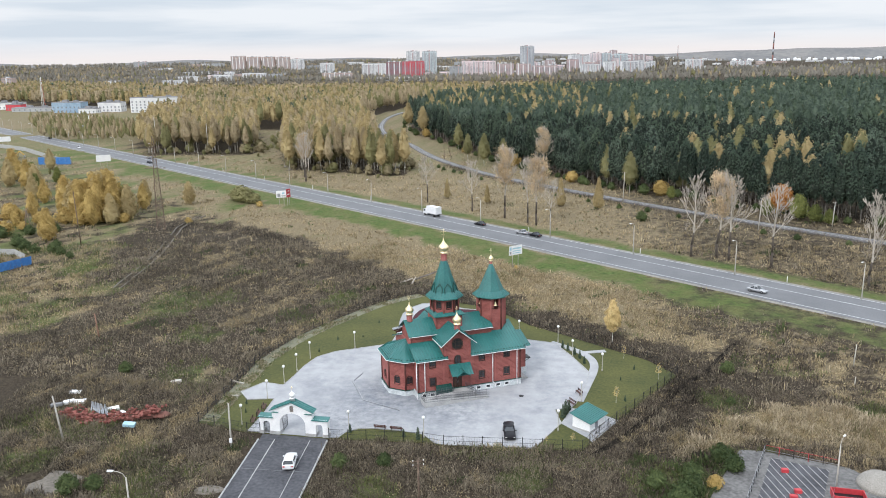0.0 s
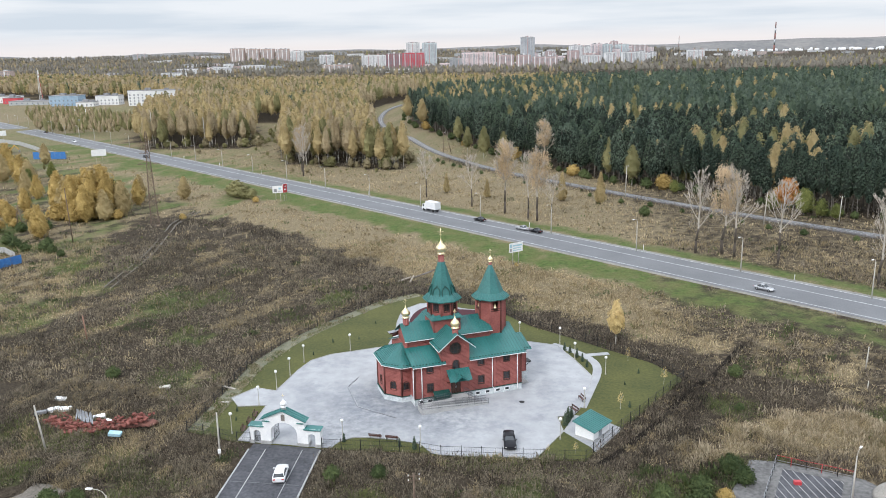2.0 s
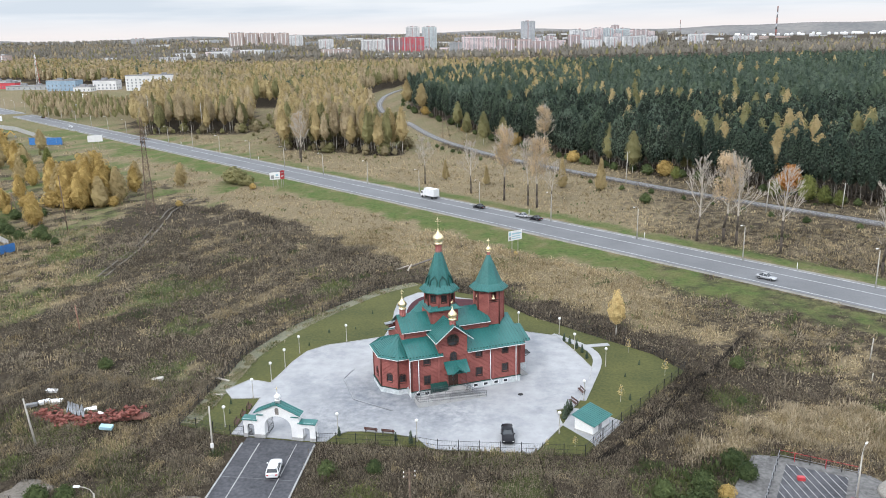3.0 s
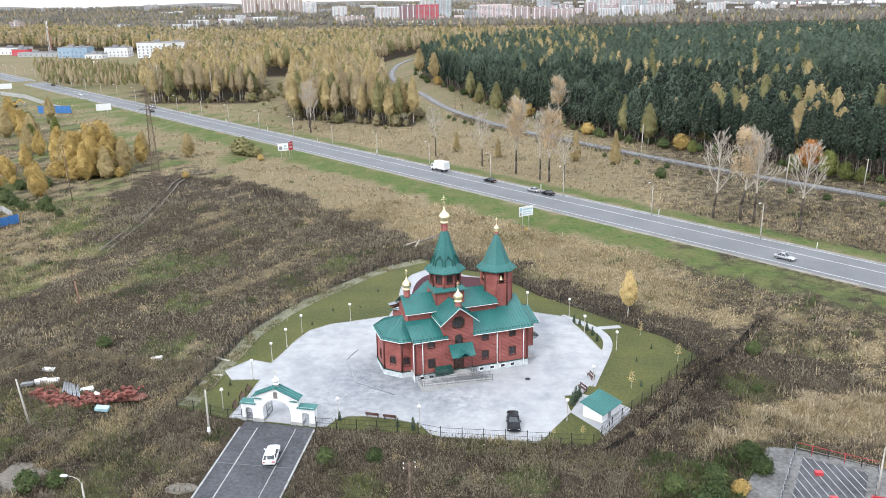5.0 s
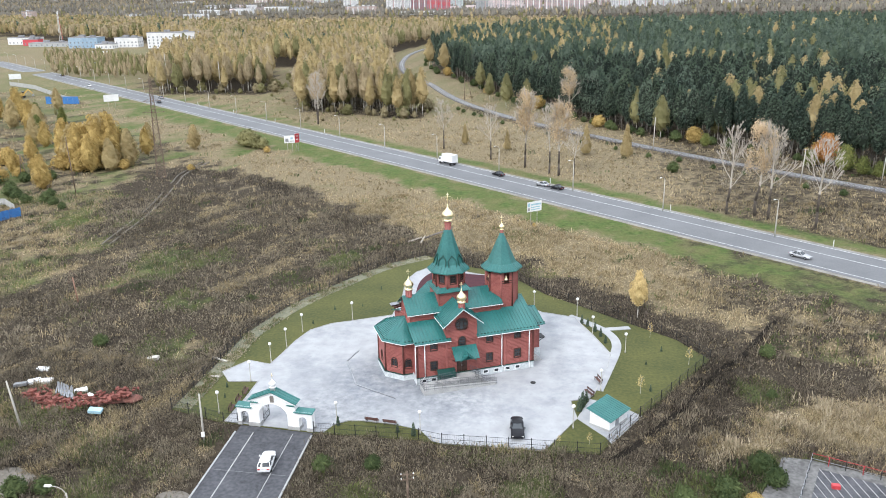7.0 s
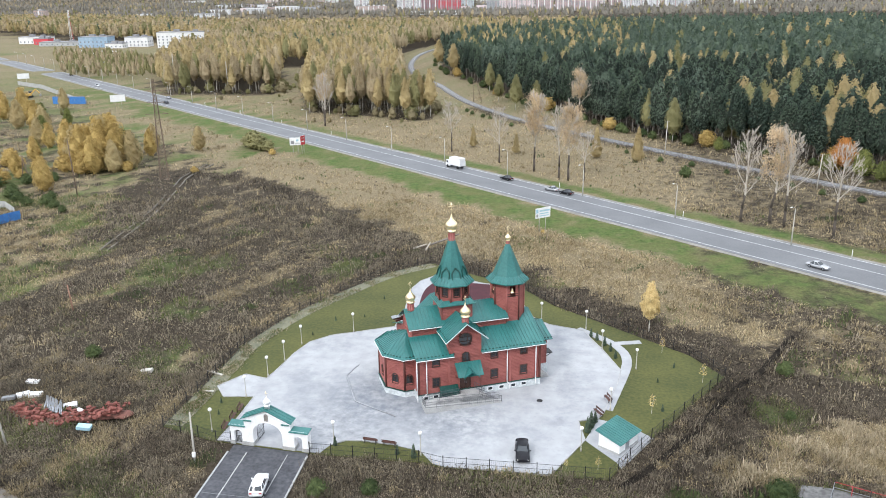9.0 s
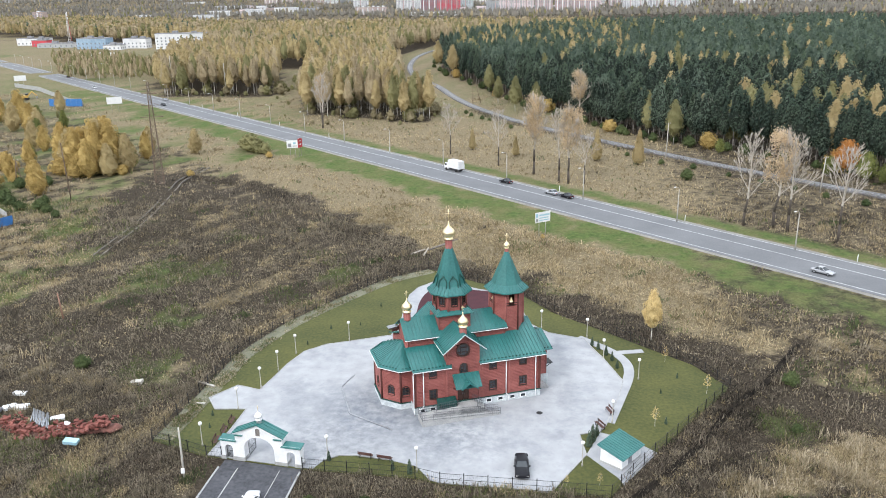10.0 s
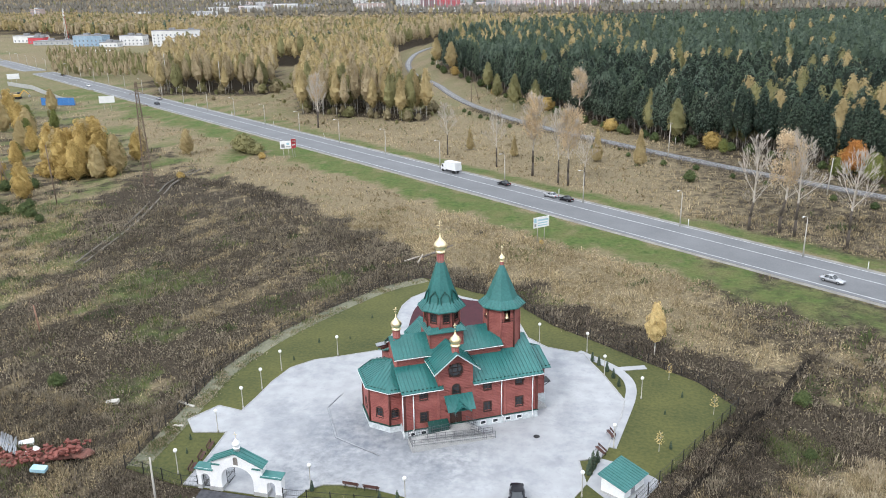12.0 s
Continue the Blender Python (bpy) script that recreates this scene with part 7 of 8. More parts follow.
def bare_tree(name, h, label, leaf=None, leaves=0, trunk=0.34, spread=0.34, wide=0.17):
    t = thing(name, pose(0, 0, 0), label, "tree", "bare trees along the highway")
    bm = bmesh.new()
    top = Vector((rng.normal() * 0.25, rng.normal() * 0.25, h * trunk))
    mid = Vector((rng.normal() * 0.1, rng.normal() * 0.1, h * trunk * 0.5))
    tube(bm, (0, 0, -0.3), mid, 0.36, 0.29, 8)
    tube(bm, mid, top, 0.29, 0.23, 8)
    part("trunk", bm, M_DARKBARK, t)
    bm = bmesh.new()
    tip = Vector((top.x + rng.normal() * 0.7, top.y + rng.normal() * 0.7, h * 0.86))
    tube(bm, top - Vector((0, 0, 0.2)), top.lerp(tip, 0.5), 0.23, 0.16, 6, caps=False)
    tube(bm, top.lerp(tip, 0.5), tip, 0.17, 0.08, 5, caps=False)
    branchy(bm, tip, Vector((0.02, 0.02, 1)).normalized(), h * 0.07, 0.07, 3, spread)
    for k in range(11):
        u = (k + rng.uniform(0, 0.9)) / 11
        a = 2.4 * k + rng.uniform(-0.5, 0.5)
        e = radians(rng.uniform(24, 40)) * (1.15 - 0.5 * u) * wide / 0.16
        branchy(bm, top.lerp(tip, u), Vector((math.cos(a) * math.sin(e), math.sin(a) * math.sin(e), math.cos(e))), h * (0.20 - 0.10 * u), 0.10 - 0.05 * u, 3, spread)
    part("bough", bm, M_TWIG, t, "pale bare branches")
    m = 420
    u = rng.uniform(0, 1, m)
    z = h * (trunk * 1.05 + (1.0 - trunk * 1.05) * u)
    rr_ = h * wide * np.sqrt(rng.uniform(0.05, 1, m)) * np.sin(np.pi * np.clip(0.12 + 0.8 * u, 0, 1)) ** 0.7
    aa = rng.uniform(0, 6.28, m)
    p = np.stack([rr_ * np.cos(aa), rr_ * np.sin(aa), z], 1)
    d = np.stack([np.cos(aa) * 0.5, np.sin(aa) * 0.5, np.ones(m)], 1) + 0.3 * rng.normal(size=(m, 3))
    d *= (rng.uniform(0.6, 1.5, m) / np.linalg.norm(d, axis=1))[:, None]
    sd = 0.022 * rng.normal(size=(m, 3))
    c = soup("twig", np.stack([p - sd, p + sd, p + d], 1), [M_TWIG])
    c.parent = t
    c["kind"] = "stuff"
    if leaf:
        t0, n = 0.46, leaves
        cl = 46
        ct = rng.uniform(0, 1, cl)
        ca, cq = rng.uniform(0, 6.28, cl), h * wide * 0.95 * np.sqrt(rng.uniform(0, 1, cl)) * (0.55 + 0.45 * np.sin(np.pi * ct))
        cc = np.stack([cq * np.cos(ca), cq * np.sin(ca), h * (t0 + (0.97 - t0) * ct ** 0.75)], 1)
        off = rng.normal(size=(n, 3)) * np.array([0.62, 0.62, 0.75])
        c = soup("crown", leaf_tris(cc[rng.randint(0, cl, n)] + off, 0.17, off + np.array([0, 0, 0.6]), 0.5), [leaf])
        c.parent = t
    return t


def place(src, x, y, s=1.0, turn=None):
    z = float(ground_height(np.array(x), np.array(y)))
    return copy_thing(src, pose(x, y, z, 0, 0, rng.uniform(0, 360) if turn is None else turn) @ Matrix.Scale(s, 4))


def put(src, x, y, s=1.0):
    src.matrix_basis = pose(x, y, float(ground_height(np.array(x), np.array(y)))) @ Matrix.Scale(s, 4)
    return src


# bare and thinly leaved trees beyond the highway
bare = [bare_tree("bare_tree", 22, "tall bare pale-barked tree beyond the highway", trunk=0.30 + 0.05 * k, spread=0.30 + 0.04 * k, wide=0.14 + 0.03 * k) for k in range(3)]
peach = [bare_tree("bare_tree", 21, "tall tree keeping its last pale orange leaves", L_PEACH, 4600, 0.34) for k in range(2)]
put(bare[0], 48.7, 216.9, 1.02)
put(bare[1], 57.5, 211.8, 1.02)
put(bare[2], 66.1, 203.4, 0.98)
for k, (x, y, s) in enumerate(((83, 186, 1.0), (-15.1, 285.1, 0.82), (-33.3, 301.9, 0.81), (-95.4, 356.5, 1.0), (4.6, 260, 0.95), (12, 256, 0.7))):
    place(bare[k % 3], x, y, s)
put(peach[0], 54.9, 214.4, 1.1)
put(peach[1], 7.5, 258.4, 1.08)
place(peach[0], -3.1, 271.1, 1.06)
place(peach[0], 13.5, 372.4, 0.97)
place(peach[0], -100, 372, 0.9)

# narrow golden larches and single trees
larch = leafy_tree("larch", 13.5, 2.7, 3600, 0.26, L_GOLD, "narrow golden larch in dry grass", group="golden larches", kind="cone", base=0.06, bark=M_BARK)
put(larch, 30.8, 288, 0.9)
place(larch, 17.5, 292.9, 0.9)
place(larch, -26.3, 311.3, 0.66)
place(larch, -10, 299, 0.62)
young = leafy_tree("young_birch", 8.8, 1.8, 3400, 0.10, L_PALE, "young golden birch beside the fence", base=0.26, r=0.10)
put(young, 18.8, 146.6, 1.0)
sapling = leafy_tree("sapling", 3.2, 0.7, 70, 0.11, L_PALE, "thin sapling with a few orange leaves on the lawn", group="saplings on the lawn", base=0.45, r=0.035, kind="cone")
put(sapling, 16.1, 118.7)
for x, y, s in ((24.4, 128.5, 1.05), (19.9, 138.3, 0.9), (8.2, 104.6, 0.6), (4.4, 104.2, 0.5)):
    place(sapling, x, y, s)
dark_fir = leafy_tree("small_fir", 1.8, 0.33, 420, 0.085, L_PINE, "small dark conifer planted in the yard", group="small conifers", kind="cone", base=0.03, bark=M_BARK, r=0.04)
put(dark_fir, 9.1, 143.3)
for x, y, s in ((10.0, 142.0, 1), (11.1, 140.0, 1.1), (11.9, 138.0, 1), (12.5, 135.5, 0.9), (7.3, 112.9, 1.4), (7.8, 114.2, 1.5), (8.4, 115.6, 1.1), (-24.6, 106.4, 0.9), (-14.2, 104.7, 1.2),
                (-16.4, 105.3, 0.9), (-28.5, 156.9, 0.5), (-30.3, 148.0, 0.4), (-37.2, 139.4, 0.5), (-43.5, 115.5, 0.6), (-42.6, 112.4, 0.5), (17.6, 119.5, 0.7), (-35.0, 146.0, 0.6), (18.0, 128.0, 0.5), (21.0, 133.0, 0.6)):
    place(dark_fir, x, y, s)
pine_a = leafy_tree("pine_tree", 21, 2.9, 1100, 0.30, L_PINE, "dark green pine at the forest's edge", group="pines at the forest's edge", kind="pine", base=0.24, bark=M_BARK, r=0.2)
pine_b = leafy_tree("pine_tree", 19, 3.1, 1100, 0.30, L_PINE_B, "blue-green pine at the forest's edge", group="pines at the forest's edge", kind="pine", base=0.18, bark=M_BARK, r=0.2)
pine_c = leafy_tree("pine_tree", 20, 2.6, 1100, 0.30, L_PINE_C, "dull dark pine at the forest's edge", group="pines at the forest's edge", kind="pine", base=0.3, bark=M_BARK, r=0.2)
birch_a = leafy_tree("birch_tree", 20, 3.2, 1500, 0.27, L_GOLD, "golden autumn birch with a ragged crown", group="birches in the grove", base=0.24)
birch_b = leafy_tree("birch_tree", 21, 2.8, 1400, 0.27, L_OCHRE, "ochre autumn birch with a slim crown", group="birches in the grove", base=0.3)
birch_c = leafy_tree("birch_tree", 19, 3.0, 1400, 0.27, L_OLIVE, "olive-green birch turning yellow", group="birches in the grove", base=0.2)
bush_g = leafy_tree("bush", 2.6, 1.7, 700, 0.16, L_GREEN, "green shrub in the weeds", "bush", "bushes in the field", base=0.02, r=0.06, bark=M_BARK)
bush_y = leafy_tree("bush", 4.2, 2.6, 1100, 0.22, L_AMBER, "yellow autumn shrub in the field", "bush", "bushes in the field", base=0.02, r=0.08, bark=M_BARK, kind="dome")
full_birch = leafy_tree("birch_tree", 20, 4.2, 2300, 0.27, L_OLIVE, "olive-yellow birch standing before the dark pines", group="birches before the pines", base=0.2)
full_gold = leafy_tree("birch_tree", 20, 4.1, 2300, 0.27, L_GOLD, "pale gold birch standing before the dark pines", group="birches before the pines", base=0.26)
maple = leafy_tree("maple_tree", 10, 3.6, 2200, 0.22, L_ORANGE, "bright orange maple before the dark pines", base=0.2, kind="dome", bark=M_BARK)
lime = leafy_tree("broadleaf_tree", 10, 3.6, 1800, 0.24, L_MOSS, "yellow-green broadleaf tree before the pines", base=0.12, kind="dome", bark=M_BARK)

put(maple, 91, 275, 1.1)
put(lime, 93.7, 266, 0.9)
for x, y, s in ((98, 263, 0.7), (101, 259, 0.6), (86, 274, 0.7), (76, 287, 0.6), (60, 305, 0.6)):
    place(lime, x, y, s)

# trees on the left of the field
bushy = leafy_tree("birch_tree", 15.5, 4.3, 3600, 0.24, L_AMBER, "golden birch leafy down to the ground", group="birches left of the field", base=0.0)
bushy_b = leafy_tree("birch_tree", 14.5, 4.3, 3600, 0.24, L_GOLD, "pale gold birch leafy down to the ground", group="birches left of the field", base=0.0)
bushy_c = leafy_tree("birch_tree", 13.5, 4.0, 3400, 0.24, L_MOSS, "yellow-green birch leafy down to the ground", group="birches left of the field", base=0.0)
put(bushy_c, -143, 272, 0.8)
put(bushy_b, -151, 280, 1.0)
LEFT = [(-159, 264, .8, 0), (-154, 270, .95, 1), (-149, 268, .9, 0), (-144, 271, .7, 0), (-163, 268, .8, 1), (-146, 261, .6, 1), (-152, 259, .65, 0), (-161, 271, .75, 0), (-157, 268, .8, 1), (-152, 265, .85, 0), (-147, 265, .8, 0), (-143, 267, .7, 1), (-155, 276, .9, 0), (-149, 274, .85, 1), (-162, 280, .8, 0), (-145, 298, .55, 1), (-141, 288, .5, 0),
        (-179, 277, .45, 0), (-183, 284, .5, 1), (-172, 256, .4, 0), (-148, 235, .55, 0), (-151, 238, .4, 1), (-232, 345, .7, 1), (-226, 354, .75, 0), (-238, 352, .7, 2), (-220, 340, .7, 0), (-247, 404, .6, 1),
        (-210, 330, .7, 1), (-205, 322, .7, 0), (-243, 366, .8, 0), (-250, 380, .7, 2), (-196, 305, .6, 1), (-188, 300, .5, 0), (-215, 356, .6, 1), (-258, 372, .7, 0), (-232, 378, .5, 2), (-128, 300, .5, 1)]
put(bushy, -165, 276, 1.0)
put(birch_a, -92, 410)
put(birch_b, -80, 400)
put(birch_c, -70, 396)
for i, (x, y, s, k) in enumerate(LEFT):
    place((bushy_c if i % 5 == 3 else (bushy, bushy_b)[k]) if k < 2 else birch_c, x + (6 if -165 < x < -140 and 255 < y < 285 else 0), y, s * 1.25 if k < 2 else s * 0.5)
put(bush_g, 22.0, 92.0)
put(bush_y, -165, 258, 1.0)
for x, y, s in ((20.5, 89, 1.2), (28, 101, 0.9), (37, 133, 0.8), (29, 98, 0.9), (-58, 87.5, 1.0), (-55, 88.5, 0.8), (-148, 222, 1.2), (-152, 225, 1.4), (-143, 219, 1.0), (-70, 128, 0.8), (-24, 96, 0.8), (-18, 97, 0.7),
                (23, 95, 1.0), (18, 93, 0.9), (-158, 216, 1.2), (43, 266, 1.3), (-160, 244, 1.3), (-166, 238, 1.5), (-152, 246, 1.2), (-156, 232, 1.0), (-140, 226, 0.9), (-133, 216, 1.0), (-137, 219, 1.2), (-128, 212, 0.8), (-176, 244, 1.5), (-170, 236, 1.0), (34, 119, .5)):
    place(bush_g, x, y, s)
for x, y, s in ((-97, 292, 0.5), (-113, 262, 0.5), (0.5, 203, 0.22), (-175, 262, 1.0), (-182, 266, 0.9), (-166, 250, 0.7), (-187, 275, 1.1), (-178, 250, 0.9), (25.5, 93.5, .4), (-168, 243, 1.1), (-172, 236, 0.9), (-190, 262, 1.3), (-195, 270, 1.4), (-163, 228, 0.7), (-184, 256, 1.2), (-136, 262, 0.8), (-158, 262, 1.3), (-150, 258, 1.2)):
    place(bush_y, x, y, s)

def scatter(poly, gap, keep=1.0):
    """Uneven points about gap metres apart inside a polygon, within the wedge that can be seen."""
    xs, ys = [p[0] for p in poly], [p[1] for p in poly]
    X, Y = np.meshgrid(np.arange(min(xs), max(xs), gap), np.arange(min(ys), max(ys), gap))
    X = X.ravel() + rng.uniform(-0.5, 0.5, X.size) * gap
    Y = Y.ravel() + rng.uniform(-0.5, 0.5, Y.size) * gap
    ok = inside(poly, X, Y) & (X < 0.56 * Y + 30) & (X > -0.80 * Y - 60) & (rng.uniform(size=X.size) < keep)
    return X[ok], Y[ok]


def clear_of_rail(x, y, d=6):
    ok = np.ones(len(x), bool)
    for px, py in RAIL_LINE:
        ok &= np.hypot(x - px, y - py) > d
    return ok


X, Y = scatter(GROVE1, 6.3)
ok = clear_of_rail(X, Y, 9)
far1 = []
for x, y in sorted(zip(X[ok], Y[ok]), key=lambda p: p[1]):
    if y < 440:
        place((birch_a, birch_b, birch_a, birch_c)[rng.randint(4)], x, y, rng.uniform(0.8, 1.15))
    else:
        far1.append((x, y))
X, Y = scatter(GROVE2, 6.8)
far2 = []
for x, y in sorted(zip(X, Y), key=lambda p: p[1]):
    if y < 492:
        place((birch_b, birch_b, birch_a, birch_c)[rng.randint(4)], x, y, rng.uniform(0.75, 1.1))
    else:
        far2.append((x, y))

L_DULL = leaf_material("dull_brown_olive_leaves", (0.16, 0.135, 0.078), (0.36, 0.305, 0.185))
under_a = leafy_tree("bush", 5.0, 2.4, 520, 0.26, L_DULL, "dull ochre undergrowth at the edge of the birch grove", "bush", "undergrowth of the groves", base=0.0, r=0.07, bark=M_BARK, kind="dome")
under_b = leafy_tree("bush", 4.0, 2.2, 520, 0.26, L_OLIVE, "olive undergrowth at the edge of the birch grove", "bush", "undergrowth of the groves", base=0.0, r=0.07, bark=M_BARK, kind="dome")
put(under_a, -70, 379)
put(under_b, -90, 386)
for line in (GROVE1[:10], GROVE2[:4]):
    for (x0, y0), (x1, y1) in zip(line, line[1:]):
        for k in range(max(1, int(math.dist((x0, y0), (x1, y1)) / 4.6))):
            u = rng.uniform()
            place(under_a if rng.uniform() < 0.55 else under_b, x0 + (x1 - x0) * u + rng.uniform(-1, 3), y0 + (y1 - y0) * u + rng.uniform(-1, 6), rng.uniform(0.4, 1.4))
for x, y, z in ((-106, 302, 1.5), (-109, 305, 1.6), (-103, 299, 1.3), (-112, 308, 1.2), (-100, 297, 1.0)):
    place(under_b, x, y, z)
SCRUB = [(-95, 318), (-60, 352), (-45, 372), (-140, 418), (-215, 480), (-262, 520), (-330, 560), (-345, 545), (-230, 430)]
X, Y = scatter(SCRUB, 17, 0.6)
for x, y in zip(X, Y):
    if ROAD_N.x * x + ROAD_N.y * y > 196:
        place(under_b if rng.uniform() < 0.6 else under_a, x, y, rng.uniform(0.25, 0.65))
X, Y = scatter([(-150, 440), (-135, 430), (-120, 470), (-140, 620), (-178, 640), (-172, 560)], 9, 0.7)
for x, y in zip(X, Y):
    place(under_b, x, y, rng.uniform(0.4, 1.0))

EDGE_BIRCHES = [(-25, 438, 0.88, 0), (-15, 410, 1.05, 0), (-5, 404, 0.92, 0), (40, 342, 1.02, 0), (47, 324, 1.04, 0), (66, 319, 1.05, 0), (69, 317, 0.95, 0), (83, 312, 0.8, 1), (89, 304, 0.7, 1),
                (79, 315, 1.15, 1), (92, 292, 1.15, 1), (97, 291, 1.18, 1), (-81, 619, 1.2, 1), (-64, 567, 1.2, 1), (103, 284, 1.1, 1)]
CLUMPS = [(39, 561), (49, 546), (69, 494), (89, 533), (101, 532), (115, 510), (130, 517), (120, 451), (111, 407), (83, 351), (94, 360), (156, 440), (143, 462), (7, 579), (5, 507), (-42, 692), (-36, 805), (17, 617), (106, 339), (110, 329), (126, 351), (-6, 726), (37, 646), (-104, 900), (-95, 996)]

# edge of the pine forest, tree by tree
edge_line = smooth_line(FOREST_RIM, 7)
count = 0
for i, (x, y) in enumerate(edge_line):
    for row in range(3):
        dx, dy = 0.75 * (row * 5.0 + rng.uniform(0, 3)), 0.66 * (row * 5.0 + rng.uniform(0, 3))
        k = rng.randint(10)
        src = pine_c if x > 55 and k < 7 else pine_a if k < 4 else pine_b if k < 7 else pine_c if k < 9 else birch_c if row == 2 else pine_b
        if count == 0:
            put(pine_a, x + dx, y + dy)
        elif count == 1:
            put(pine_b, x + dx, y + dy)
        elif count == 2:
            put(pine_c, x + dx, y + dy)
        else:
            place(src, x + dx, y + dy, rng.uniform(0.75, 1.12))
        count += 1
for i, (x, y) in enumerate(edge_line[::2]):
    place(bush_g if i % 7 else bush_y, x - 2.5 + rng.uniform(-2, 2), y - 2.5 + rng.uniform(-2, 2), rng.uniform(0.9, 1.7))

# scrub along the railway
for i, (x, y) in enumerate(RAIL_LINE[18:60]):
    if i % 2 == 0:
        continue
    place(bush_g, x - 6 - rng.uniform(0, 3), y - 6 - rng.uniform(0, 3), rng.uniform(0.4, 0.8))

KINDS = [L_PINE, L_PINE_B, L_OLIVE, L_OCHRE, L_GOLD, L_PEACH, L_GREEN, L_PINE_C, L_FAR, L_INNER]


def wood_mesh(name, label, trees, levels, wide=2.6, low=0.22):
    """Many trees in one mesh. trees: x, y, height scale, kind; levels: (reach, leaves, leaf size, clumps, shell) from near to far."""
    tris, idx = [], []
    pts = np.array(trees)
    dist = np.hypot(pts[:, 0], pts[:, 1])
    lo = 0
    for reach, n, size, clumps, shell in levels:
        for kind in (0, 1):
            pool = [(pine_crown if kind == 0 else birch_crown)(20, wide, n, size, low, clumps, shell) for _ in range(6)]
            mine = np.where((dist >= lo) & (dist < reach) & (((pts[:, 3] < 2) | (pts[:, 3] == 7)) == (kind == 0)))[0]
            pick = rng.randint(0, 6, len(mine))
            for v in range(6):
                ids_v = mine[pick == v]
                if not len(ids_v):
                    continue
                a = rng.uniform(0, 6.28, len(ids_v))
                c, s = np.cos(a), np.sin(a)
                T = pool[v][None].repeat(len(ids_v), 0)
                sc = pts[ids_v, 2][:, None, None]
                x = (T[..., 0] * c[:, None, None] - T[..., 1] * s[:, None, None]) * sc + pts[ids_v, 0][:, None, None]
                y = (T[..., 0] * s[:, None, None] + T[..., 1] * c[:, None, None]) * sc + pts[ids_v, 1][:, None, None]
                z = T[..., 2] * sc + far_rise(pts[ids_v, 0], pts[ids_v, 1])[:, None, None]
                tris.append(np.stack([x, y, z], -1).reshape(-1, 3, 3))
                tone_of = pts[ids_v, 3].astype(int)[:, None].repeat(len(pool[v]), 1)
                # painted shade in the cores of the nearest pines only
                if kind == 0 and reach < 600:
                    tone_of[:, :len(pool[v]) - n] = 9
                idx.append(tone_of.ravel())
        lo = reach
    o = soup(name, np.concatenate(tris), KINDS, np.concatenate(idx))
    return tagged(o, label, "woods", "", "stuff")


X, Y = scatter(FOREST, 6.9)
near = np.array([min(math.hypot(x - ex, y - ey) for ex, ey in edge_line) for x, y in zip(X, Y)]) if len(X) < 60000 else None
patch = fractal(X, Y, 120, 21) + 0.8 * fractal(X, Y, 45, 22)
band = fractal(X, Y, 260, 23)
trees = []
for x, y, p, b, e in zip(X, Y, patch, band, near):
    if e < 13:
        continue
    d = math.hypot(x, y)
    if d > 750 and rng.uniform() > 0.62:
        continue
    u = rng.uniform()
    gold = 0.006 + (0.3 if p > 1.15 else 0.0) + (0.9 if min(math.hypot((x - cx) * 0.8, (y - cy) * 0.6) for cx, cy in CLUMPS) < 8.0 else 0.0) + (0.25 if x < 0.12 * y - 20 and d > 650 else 0)
    # beyond 560 m paler pine tones prevail, which puts haze into the colour
    k = (2 if rng.uniform() < 0.5 else 4) if u < gold else ((0, 1, 7)[rng.randint(3)] if d < 560 else (1, 0, 1)[rng.randint(3)])
    trees.append((x, y, rng.uniform(0.66, 1.16), k))
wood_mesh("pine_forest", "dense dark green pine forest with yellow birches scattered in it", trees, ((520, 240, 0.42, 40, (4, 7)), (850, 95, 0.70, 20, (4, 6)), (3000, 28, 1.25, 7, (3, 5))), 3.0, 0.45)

X, Y = scatter(WOODS, 8.0)
ok = clear_of_rail(X, Y, 10)
tone = fractal(X, Y, 150, 31)
trees = [(x, y, rng.uniform(0.75, 1.15), (4 if t < -0.2 else 3) if rng.uniform() < 0.72 else (2 if rng.uniform() < 0.93 else 1)) for x, y, t in zip(X[ok], Y[ok], tone[ok]) if math.hypot(x, y) < 1300 or rng.uniform() < 0.6]
trees += [(x, y, rng.uniform(0.85, 1.15), 4 if rng.uniform() < 0.55 else 3 if rng.uniform() < 0.7 else 2) for x, y in far1 + far2]
X, Y = scatter(SIDE, 6.5)
trees += [(x, y, rng.uniform(0.3, 0.6), 3 if rng.uniform() < 0.45 else 2) for x, y in zip(X, Y)]
wood_mesh("birch_woods", "wide belt of golden and ochre autumn birch woods", trees, ((700, 170, 0.55, 16, (5, 7)), (1100, 70, 0.85, 10, (4, 6)), (4000, 28, 1.5, 7, (4, 5))), 3.3, 0.26)

FARWOODS = [(-2600, 2000), (-1200, 1950), (-430, 1850), (100, 1800), (500, 1800), (1300, 1700), (2600, 2700), (2600, 4300), (-3600, 4300)]
X, Y = scatter(FARWOODS, 22)
mask = fractal(X, Y, 420, 41)
# most distant trees take kind 8, the foliage with haze in its colour
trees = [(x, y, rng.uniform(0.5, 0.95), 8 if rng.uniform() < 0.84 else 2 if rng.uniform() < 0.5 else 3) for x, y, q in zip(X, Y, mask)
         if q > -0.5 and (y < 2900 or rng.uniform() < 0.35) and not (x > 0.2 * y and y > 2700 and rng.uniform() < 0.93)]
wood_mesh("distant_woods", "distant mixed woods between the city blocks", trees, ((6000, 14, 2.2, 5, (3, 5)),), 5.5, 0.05)


